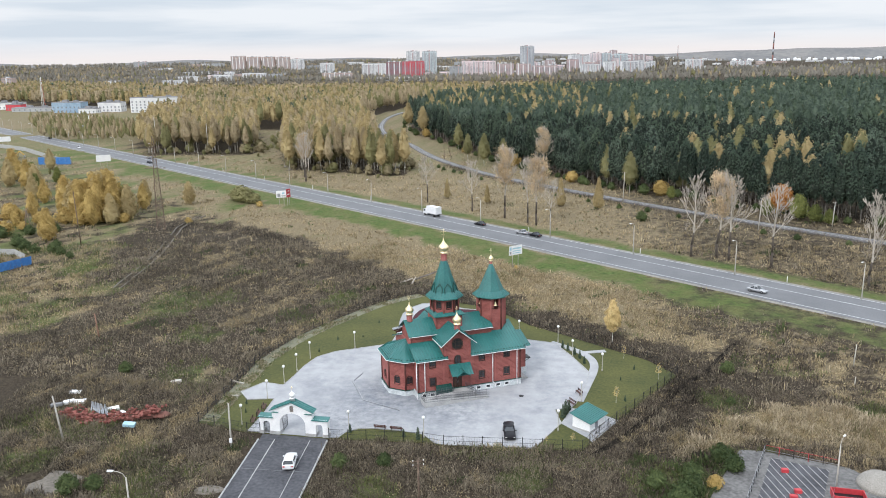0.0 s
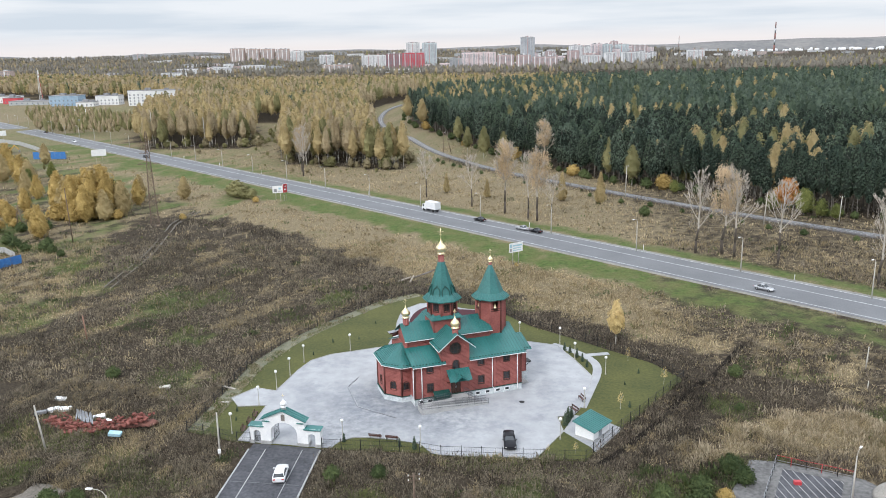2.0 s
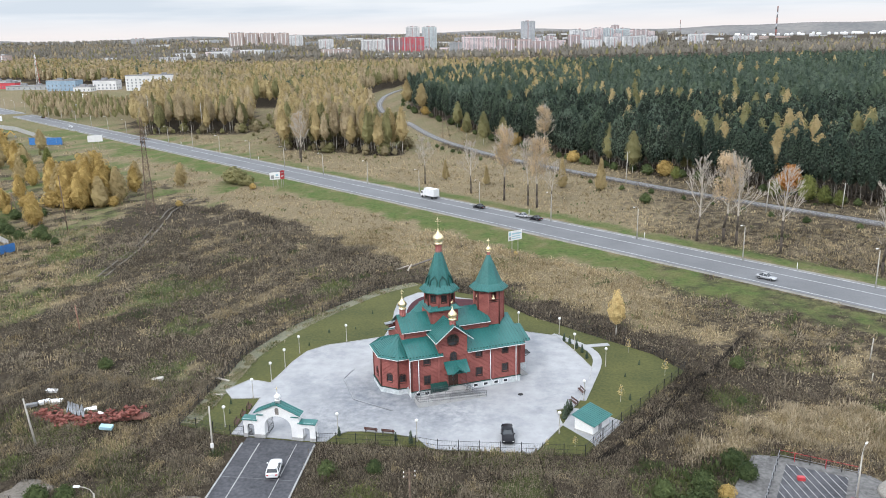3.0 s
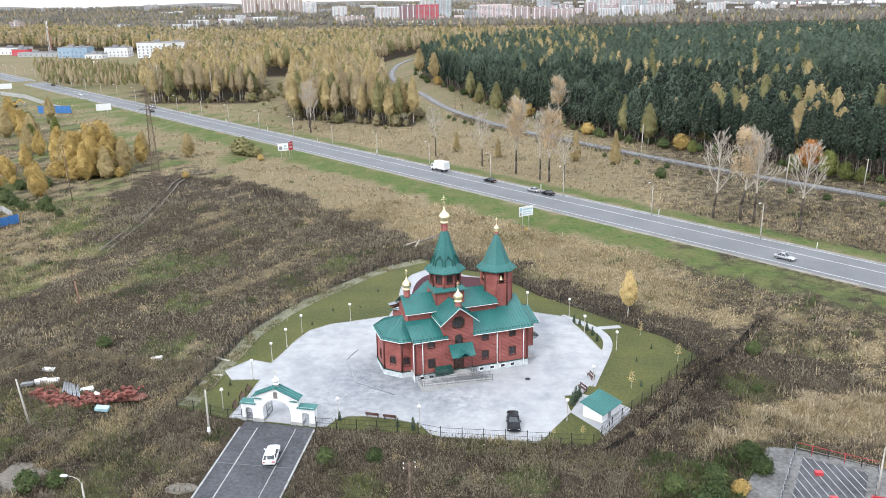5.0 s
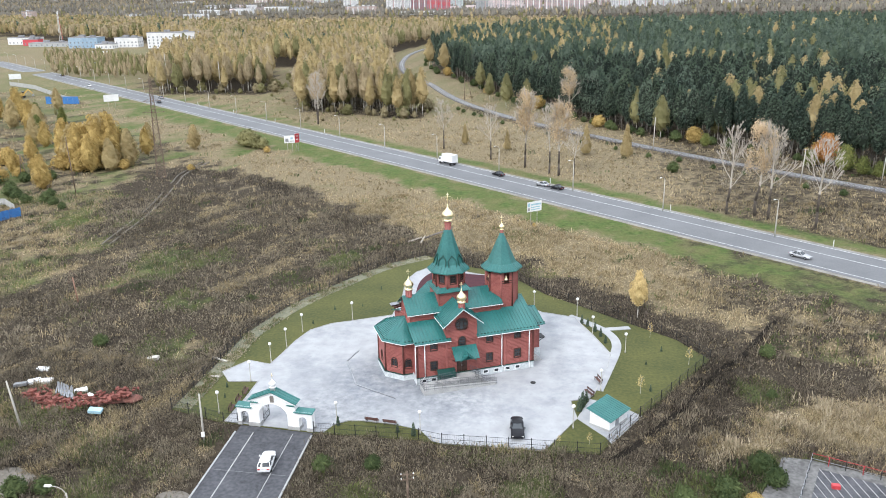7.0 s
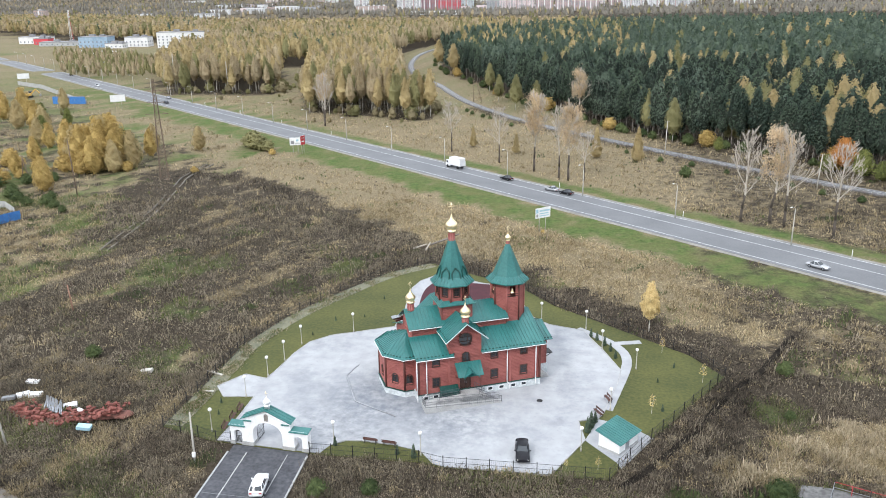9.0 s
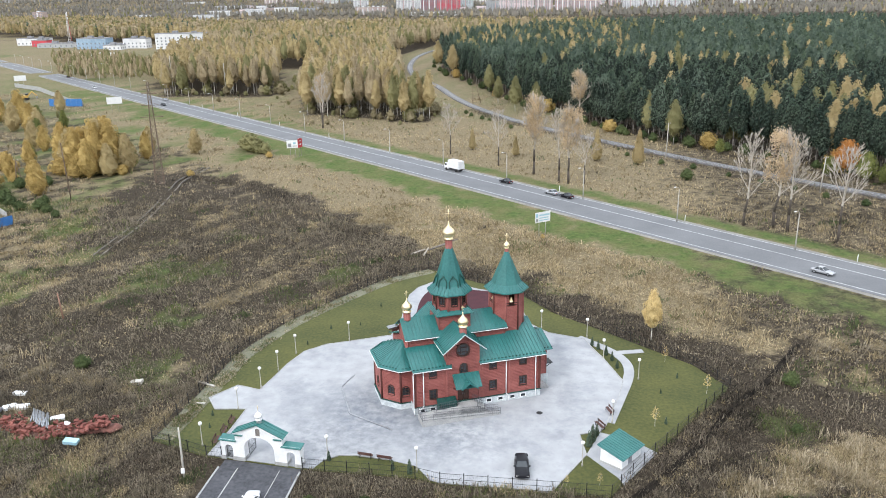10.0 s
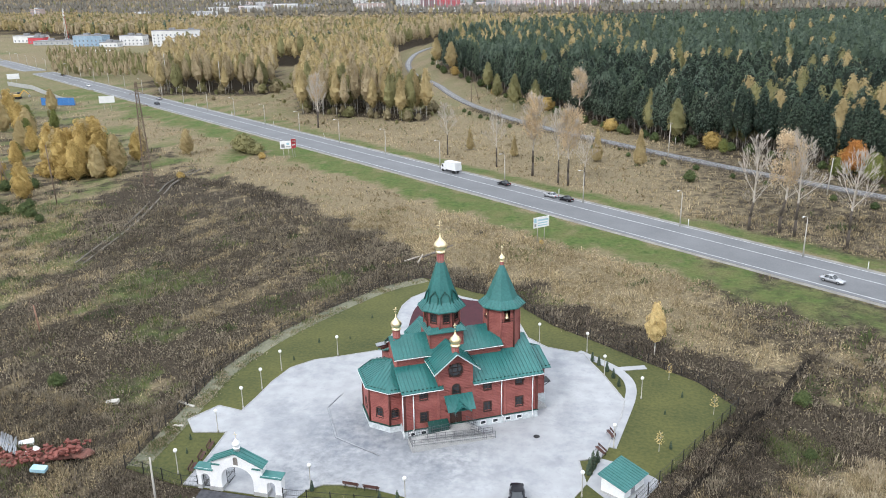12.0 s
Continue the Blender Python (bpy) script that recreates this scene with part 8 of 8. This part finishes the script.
# ---- dry weeds and grass ----
def cells(x, y, gap):
    """The uneven clump that each point belongs to."""
    return np.round((x + 0.6 * fractal(x, y, 4, 91)) / gap) * gap, np.round((y + 0.6 * fractal(x, y, 4, 92)) / gap) * gap


def toss(x, y, seed):
    """A steady chance, 0 to 1, for each place."""
    return np.mod(np.sin(x * 12.9898 + y * 78.233 + seed) * 43758.5453, 1.0)


def tufts(name, label, x, y, kinds, blades, height, width):
    """Clumps of upright stems and plumes on the ground."""
    z = ground_height(x, y) - 0.05
    n = len(x)
    cx, cy = cells(x, y, 1.5)
    hgt = height * rng.uniform(0.7, 1.25, n) * (0.35 + 1.45 * toss(cx, cy, 3.1) ** 1.6)
    B = np.stack([x, y, z], -1)[:, None].repeat(blades, 1)
    B[..., :2] += rng.normal(scale=0.34, size=(n, blades, 2))
    lean = rng.normal(scale=0.30, size=(n, blades, 2)) + rng.normal(scale=0.12, size=(n, 1, 2))
    H = hgt[:, None] * rng.uniform(0.6, 1.15, (n, blades))
    a = rng.uniform(0, 6.28, (n, blades))
    W = width * rng.uniform(0.6, 1.5, (n, blades))
    side = np.stack([np.cos(a) * W, np.sin(a) * W, np.zeros_like(a)], -1)
    tip = B + np.stack([lean[..., 0] * H, lean[..., 1] * H, H], -1)
    mid = B + 0.55 * (tip - B)
    t1 = np.stack([B - side * 0.5, B + side * 0.5, tip], 2)
    t2 = np.stack([mid - side * 0.9, mid + side * 0.9, tip], 2)
    tris = np.concatenate([t1, t2], 1).reshape(-1, 3, 3)
    o = soup(name, tris, [L_WEED, L_STRAW, L_GRASS, L_GREEN, L_DEAD, L_CREAM], np.repeat(kinds, blades * 2))
    return tagged(o, label, "grass", "", "stuff")


def thicket(name, label, x, y, high, size):
    """Leafy dead growth between the stems: small ragged leaves at all heights of each clump."""
    k, _ = kinds_at(x, y)
    cx, cy = cells(x, y, 1.5)
    n = len(x)
    z = ground_height(x, y) + high * (0.2 + 1.1 * toss(cx, cy, 3.1) ** 1.6) * rng.uniform(0.05, 1.0, n)
    out = rng.normal(size=(n, 3)) * 0.8 + np.array([0, -0.3, 0.7])
    o = soup(name, leaf_tris(np.stack([x, y, z], 1), size, out, 0.5), [L_WEED, L_STRAW, L_GRASS, L_GREEN, L_DEAD, L_CREAM], k)
    return tagged(o, label, "weeds", "", "stuff")


def field_points(x0, x1, y0, y1, per):
    n = int((x1 - x0) * (y1 - y0) * per)
    x, y = rng.uniform(x0, x1, n), rng.uniform(y0, y1, n)
    nn = ROAD_N.x * x + ROAD_N.y * y
    ok = ~inside(FENCE_LINE, x, y) & ~inside([(-38.8, 106), (-26.8, 106), (-26.8, 10), (-38.8, 10)], x, y) & ~inside(PARKING, x, y)
    ok &= (np.abs(nn - 174.5) > 9.6) & (x > -0.80 * y - 12) & (x < 0.56 * y + 12)
    for px, py in TRACK_LINE[::3] + TRACK_LINE[1::3]:
        ok &= np.hypot(x - px + 1.0, y - py) > 1.25
    for (px, py), (qx, qy) in zip(DITCH_LINE, DITCH_LINE[1:]):
        for k in range(3):
            ok &= np.hypot(x - px - (qx - px) * k / 3, y - py - (qy - py) * k / 3) > 0.5
    for px, py in ROUGH_VERGE:
        ok &= np.hypot(x - px, y - py) > 2.2
    for px, py, pr in SOIL_PATCHES:
        ok &= np.hypot(x - px, (y - py) / 0.6) > pr * 0.62 * (1 + 0.35 * fractal(x, y, 4, 93))
    cx, cy = cells(x, y, 1.5)
    ok &= (toss(cx, cy, 5.3) > 0.2) | (rng.uniform(size=n) < 0.25)
    thin = fractal(x, y, 6, 51) + 0.7 * fractal(x, y, 15, 52)
    ok &= (thin > -0.55) | (rng.uniform(size=n) < 0.35)
    return x[ok], y[ok]


def kinds_at(x, y):
    g, w, s = cover(x, y)
    cx, cy = cells(x, y, 1.5)
    u = np.where(rng.uniform(size=len(x)) < 0.6, toss(cx, cy, 7.7), rng.uniform(size=len(x)))
    k = np.where(u < np.clip(s * 1.5 - 0.15, 0.05, 0.96), 1, 0)
    east = np.clip((x - 8) / 8, 0, 1) * np.clip((150 - y) / 10, 0, 1)
    east = np.maximum(east, 0.6 * np.clip((-42 - x) / 10, 0, 1) * np.clip((122 - y) / 14, 0, 1))
    east = np.maximum(east, 0.55 * np.clip((x - 50) / 30, 0, 1) * (y > 165))
    bands = np.sin((x * 0.936 - y * 0.351) * 0.86 + 1.3 * fractal(x, y, 9, 8) + 1.5 * fractal(x, y, 26, 7))
    east = np.maximum(east, 1.0 * share(DARK_BELT, x, y, 2))
    dead = 0.16 + 0.22 * fractal(x, y, 11, 64) + 0.55 * east - 0.2 * bands - 0.1 * (x < -20)
    v = np.where(rng.uniform(size=len(x)) < 0.6, toss(cx, cy, 1.9), rng.uniform(size=len(x)))
    k = np.where((k == 0) & (v < dead), 4, k)
    k = np.where(rng.uniform(size=len(x)) < g * 0.9, 2, k)
    shrub = fractal(x, y, 10, 61) + fractal(x, y, 24, 62)
    return np.where((shrub > 1.8) & (rng.uniform(size=len(x)) < 0.8), 3, k), g


x, y = field_points(-84, 70, 78, 125, 13.0)
k, g = kinds_at(x, y)
nn = ROAD_N.x * x + ROAD_N.y * y
ok = rng.uniform(size=len(x)) > g * 1.6 * (nn > 145)
tufts("near_weeds", "tall dry brown weeds and straw in the field", x[ok], y[ok], k[ok], 4, 0.72, 0.052)
x, y = field_points(-84, 70, 78, 125, 30.0)
thicket("weed_thicket", "low brown leafy growth among the dry stems", x, y, 0.75, 0.10)
strip_x, strip_y = [], []
for line, wide in (([(30, 131), (22, 119), (16, 109), (12, 103)], 1.6), ([(47, 153), (36, 136), (27, 124), (22, 116), (15, 105)], 1.0), ([(-51, 121), (-50.2, 135), (-46.8, 148.5), (-40.6, 161), (-33.2, 173.5), (-25, 181)], 2.5), ([(20, 144), (12.5, 150.5), (5, 158), (-4, 170)], 2.5),
                   ([(-101, 238), (-98, 205), (-93, 175), (-86, 150)], 3.0), ([(-114, 262), (-90, 252), (-64, 226), (-46, 203), (-30, 190), (-24, 180)], 4.0), ([(x - 3.4, y - 3.4) for x, y in RAIL_LINE[12:62:2]], 2.6)):
    for (x0, y0), (x1, y1) in zip(line, line[1:]):
        m = int(math.dist((x0, y0), (x1, y1)) * wide * 3)
        u = rng.uniform(size=m)
        strip_x.append(x0 + (x1 - x0) * u + rng.normal(scale=wide / 2, size=m))
        strip_y.append(y0 + (y1 - y0) * u + rng.normal(scale=wide / 2, size=m))
x, y = np.concatenate(strip_x), np.concatenate(strip_y)
ok = ~inside(FENCE_LINE, x, y) & ~inside(PARKING, x, y)
tufts("hedge_weeds", "tall dark weeds along the fence and track", x[ok], y[ok], np.where(rng.uniform(size=ok.sum()) < np.where((x[ok] > 5) | (y[ok] > 230), 0.85, 0.35), 4, 0), 4, 0.9, 0.07)
x, y = field_points(-150, 110, 125, 230, 3.4)
k, g = kinds_at(x, y)
nn = ROAD_N.x * x + ROAD_N.y * y
ok = rng.uniform(size=len(x)) > g * 2.2 * (nn > 145)
tufts("middle_weeds", "dry weeds and straw across the field", x[ok], y[ok], k[ok], 2, 0.8, 0.11)
x, y = field_points(-150, 100, 125, 215, 9.0)
nn = ROAD_N.x * x + ROAD_N.y * y
ok = (nn < 152) | (nn > 190)
thicket("field_thicket", "low brown leafy growth across the field", x[ok], y[ok], 0.6, 0.15)
TALL = PALE_STRAW
x, y = field_points(18, 74, 96, 124, 16.0)
ok = (inside(TALL, x, y) | (np.hypot(x - 23, y - 103) < 2.2)) & (fractal(x, y, 9, 71) + 0.6 * fractal(x, y, 4, 72) > -0.5)
tufts("tall_straw", "tall pale straw grass bent by wind", x[ok], y[ok], np.full(ok.sum(), 5), 4, 0.95, 0.07)
n = 9000
u, i = rng.uniform(size=n), rng.randint(0, len(ROUGH_VERGE) - 1, n)
A = np.array(ROUGH_VERGE)
P = A[i] + (A[i + 1] - A[i]) * u[:, None] + rng.uniform(-1.25, 1.25, (n, 1)) * np.array([[0.88, -0.45]])
tufts("verge_grass", "short pale and green grass outside the fence", P[:, 0], P[:, 1], np.where(rng.uniform(size=n) < 0.5, 2, 5), 2, 0.28, 0.09)
GREENERY = [(14, 84), (24, 89), (32, 101), (30, 104), (25, 100), (17, 96)]
x, y = field_points(10, 40, 82, 124, 3.0)
ok = inside(GREENERY, x, y) & (fractal(x, y, 6, 73) > -0.3)
tufts("green_scrub", "low green leafy scrub among the weeds", x[ok], y[ok], np.full(ok.sum(), 3), 6, 1.0, 0.2)
x, y = field_points(-330, 160, 180, 480, 0.75)
k, g = kinds_at(x, y)
ok = (rng.uniform(size=len(x)) > g * 2.2) & (clear_of_rail(x, y, 5))
tufts("far_weeds", "dry grass beyond the highway", x[ok], y[ok], k[ok], 2, 0.65, 0.22)

# tall birches standing out before the dark pines
put(full_birch, -33, 482, 0.8)
put(full_gold, 58, 330, 0.9)
for x, y, s, k in EDGE_BIRCHES:
    place((full_birch, full_gold)[k], x, y, s)


# ---- buildings beyond the woods ----
B_MATS = {
    "brick": material("brown_brick_facade", (0.40, 0.30, 0.27), (0.55, 0.44, 0.39), 0.03, 0.9),
    "white": material("pale_panel_facade", (0.64, 0.64, 0.65), (0.80, 0.80, 0.80), 0.02, 0.9),
    "glassred": material("dark_red_facade", (0.22, 0.09, 0.10), (0.32, 0.14, 0.15), 0.02, 0.6),
    "red": material("bright_red_cladding", (0.50, 0.055, 0.075), (0.62, 0.09, 0.11), 0.02, 0.7),
    "glass": material("pale_glass_facade", (0.42, 0.50, 0.53), (0.62, 0.68, 0.70), 0.02, 0.3),
    "pink": material("pale_pink_facade", (0.66, 0.54, 0.55), (0.80, 0.69, 0.69), 0.02, 0.9),
    "rose": material("rose_brick_facade", (0.42, 0.30, 0.29), (0.54, 0.42, 0.40), 0.03, 0.9),
    "tower": material("blue_grey_tower_facade", (0.38, 0.41, 0.45), (0.56, 0.58, 0.61), 0.02, 0.6),
    "grey": material("grey_facade", (0.34, 0.35, 0.36), (0.46, 0.47, 0.48), 0.02, 0.9),
    "blue": material("blue_cladding", (0.22, 0.33, 0.45), (0.36, 0.47, 0.58), 0.05, 0.7),
}
M_FARGLASS = glass_material("far_window_glass", (0.24, 0.26, 0.29))
M_FLATROOF = material("grey_flat_roof", (0.20, 0.20, 0.21), (0.32, 0.32, 0.33), 0.05, 0.9)


def block(kind, x, y, w, h, d=18.0, turn=0.0, words="", floor=3.0, bay=None):
    """A flat-roofed block with its storeys; bay: window spacing where the windows can be told apart."""
    rise = float(far_rise(np.array(x), np.array(y)))
    h = max(h - rise, 0.55 * h)
    t = thing("apartment_block", pose(x, y, rise - 1, 0, 0, turn), words, "building")
    bm = bmesh.new()
    box(bm, -w / 2, w / 2, 0, d, 0, h)
    part("wall", bm, B_MATS[kind], t)
    bm = bmesh.new()
    box(bm, -w / 2 - 0.3, w / 2 + 0.3, -0.3, d + 0.3, h, h + 0.6)
    box(bm, -w * 0.2, -w * 0.2 + 6, d * 0.3, d * 0.3 + 5, h + 0.6, h + 3)
    box(bm, w * 0.15, w * 0.15 + 5, d * 0.4, d * 0.4 + 5, h + 0.6, h + 2.4)
    part("roof", bm, M_FLATROOF, t)
    if h > 20:
        for i in range(max(1, int(w / 13))):
            s = -w / 2 + (i + 0.5) * w / max(1, int(w / 13))
            bm = bmesh.new()
            box(bm, s - 1.3, s + 1.3, -1.1, 0.02, 3, h - 1.0 - 2.5 * (i % 2))
            box(bm, s - 2.2, s + 2.2, 2, d * 0.6, h + 0.6, h + 2.2 + 1.6 * (i % 2))
            part("balcony", bm, B_MATS["white" if kind in ("brick", "rose", "glassred") else "rose" if i % 2 else "grey"], t)
    n = max(1, int((h - 2) / floor))
    shared = {}
    for k in range(n):
        z = 2.2 + k * floor
        if bay:
            for side, length in (("front", w), ("end", d)):
                m = int(length / bay)
                for i in range(m):
                    s = (i + 0.5) * length / m
                    if side not in shared:
                        bm = bmesh.new()
                        if side == "front":
                            box(bm, -0.75, 0.75, -0.12, 0.05, 0, 1.7)
                        else:
                            box(bm, -0.05, 0.12, -0.75, 0.75, 0, 1.7)
                        o = part("window", bm, M_FARGLASS, t)
                        shared[side] = o.data
                    else:
                        o = new("window", shared[side])
                        o.parent = t
                    o.location = (-w / 2 + s, 0, z) if side == "front" else (w / 2, s, z)
        else:
            bm = bmesh.new()
            m = max(2, int(w / 4.2))
            for i in range(m):
                s = -w / 2 + (i + 0.5) * w / m
                box(bm, s - w / m * 0.33, s + w / m * 0.33, -0.25, 0.05, z - 0.2, z + 1.3)
            part("glazing", bm, M_FARGLASS, t)["kind"] = "stuff"
    return t


WORDS = {"brick": "brown brick apartment block in the distant city", "white": "pale apartment block in the distant city", "glassred": "dark red fronted shopping centre in the distance",
         "red": "bright red shopping centre in the distance", "glass": "pale glass tower in the distant city", "pink": "pale pink apartment block in the distant city",
         "rose": "rose brick apartment block in the distant city", "tower": "tall blue-grey tower in the distant city", "grey": "grey block on the far horizon"}
CITY = [("brick", -1031, 3000, 54, 76), ("brick", -971, 3000, 48, 73), ("brick", -915, 3000, 48, 72), ("brick", -858, 3000, 48, 71), ("white", -791, 2950, 47, 62),
        ("white", -945, 2300, 60, 17), ("pink", -885, 2350, 38, 19), ("white", -842, 2300, 50, 20), ("white", -780, 2400, 70, 22), ("grey", -720, 2420, 40, 18), ("white", -429, 2500, 74, 44), ("glassred", -328, 2250, 46, 48), ("red", -275, 2250, 60, 49),
        ("white", -296, 2100, 134, 10), ("white", -318, 2600, 42, 79), ("glass", -255, 2500, 44, 77), ("brick", -480, 2200, 82, 22), ("white", -600, 2600, 45, 47),
        ("pink", -93, 2250, 93, 47), ("rose", -19, 2200, 46, 39), ("rose", 29, 2200, 40, 38), ("rose", 88, 2250, 70, 32), ("tower", 45, 2500, 43, 87)]
for row in CITY:
    block(*row, words=WORDS[row[0]])
brng = random.Random(5)
for k in range(34):
    u = brng.uniform(0, 1)
    x, y = 60 + 420 * u + brng.uniform(-12, 12), brng.uniform(2450, 3000)
    kind = brng.choice(("white", "white", "pink", "white", "rose", "glass"))
    block(kind, x, y, brng.uniform(22, 52), brng.uniform(34, 62) * y / 2700 * (1.08 if 0.3 < u < 0.7 else 0.92), 16, brng.uniform(-20, 20), WORDS[kind])
for k in range(26):
    x, y = brng.uniform(-1100, 60), brng.uniform(2350, 2900)
    kind = brng.choice(("white", "white", "pink", "brick", "grey"))
    block(kind, x, y, brng.uniform(24, 70), brng.uniform(9, 19), 16, brng.uniform(-20, 20), WORDS[kind])
for row in (("white", 222, 2350, 54, 32), ("grey", -157, 2250, 34, 33),
            ("grey", -1602, 3400, 60, 40), ("brick", -1111, 1700, 24, 30), ("white", -1025, 2000, 32, 14), ("white", 567, 2600, 52, 40), ("white", 790, 2900, 67, 30), ("white", -838, 1950, 59, 14)):
    block(*row, words=WORDS[row[0]])
crng = random.Random(9)
for k in range(46):
    x, y = crng.uniform(-1500, 1300), crng.uniform(2600, 3900)
    if x < -1150 and y < 3000:
        continue
    o = block(crng.choice(("white", "grey", "brick", "white")), x, y, crng.uniform(25, 70), crng.uniform(10, 26), 14, crng.uniform(-25, 25), "low pale house among distant trees")
    o["group"] = "low houses among distant trees"

block("white", -405, 890, 60, 17.5, 14, 9, "white five-storey office block with rows of windows", 3.3, 4.6)
block("blue", -520, 900, 34, 12.5, 20, 4, "blue and white clad industrial hall", 4, 4.5)
block("white", -484, 880, 20, 6, 14, 4, "low white industrial building", 4, 4.5)
block("white", -470, 905, 27, 11.6, 16, 4, "white stepped industrial building", 3.6, 4.5)
block("grey", -580, 930, 52, 5.4, 18, 4, "long low grey workshop", 4, 6)
block("red", -624, 960, 19, 8, 14, 4, "red roofed roadside building", 4, 5)
block("white", -650, 985, 40, 9, 14, 4, "pale roadside building behind trees", 4, 5)
panel_fence([(-475, 800), (-428, 790)], 3.4, M_WHITE, "white panel fence before the industrial yard")


M_DULLRED = material("faded_red_band", (0.20, 0.09, 0.08), (0.30, 0.15, 0.13), 0.05, 0.9)


def chimney(x, y, h, r, label):
    t = thing("chimney", pose(x, y, -1), label, "chimney")
    for k in range(6):
        bm = bmesh.new()
        lathe(bm, [(r * (1 - 0.08 * k), h * k / 6), (r * (1 - 0.08 * (k + 1)), h * (k + 1) / 6)], 12)
        part("band", bm, M_DULLRED if k % 2 else M_STEEL, t)


chimney(1109, 3600, 142, 4.2, "tall striped factory chimney on the horizon")
chimney(691, 3500, 92, 1.8, "thin pale mast on the horizon")
for k in range(26):
    x = 960 + k * 24 + crng.uniform(-6, 6)
    r, h = crng.uniform(6, 12), crng.uniform(5, 12)
    bm = bmesh.new()
    lathe(bm, [(r, -2), (r, h), (r * 0.7, h + 2), (0, h + 3)], 14)
    o = tagged(part("storage_tank", bm, M_WHITE), "white storage tank on the far plain", "storage tank", "storage tanks on the far plain")
    o.location = (x, 3600 + crng.uniform(-60, 60), 19.5)
MAST = thing("radio_mast", pose(-626, 1030, 0), "pale lattice radio mast above the woods", "mast")
for k in range(3):
    a = 2.094 * k
    bm = bmesh.new()
    tube(bm, (2.4 * math.cos(a), 2.4 * math.sin(a), 0), (0.7 * math.cos(a), 0.7 * math.sin(a), 38), 0.22, n=5)
    part("leg", bm, M_RED if k == 0 else M_WHITE, MAST)
bm = bmesh.new()
for i in range(12):
    for k in range(3):
        a, b = 2.094 * k, 2.094 * (k + 1)
        r0, r1 = 2.4 - 1.7 * i / 12, 2.4 - 1.7 * (i + 1) / 12
        bar(bm, (r0 * math.cos(a), r0 * math.sin(a), 38 * i / 12), (r1 * math.cos(b), r1 * math.sin(b), 38 * (i + 1) / 12), 0.2, 0.2)
part("lattice", bm, M_POLE, MAST)
for z in (30, 34, 37):
    bm = bmesh.new()
    tube(bm, (1.2, -0.8, z), (1.2, -0.8, z + 2.4), 0.5, n=8)
    part("antenna", bm, M_WHITE, MAST)
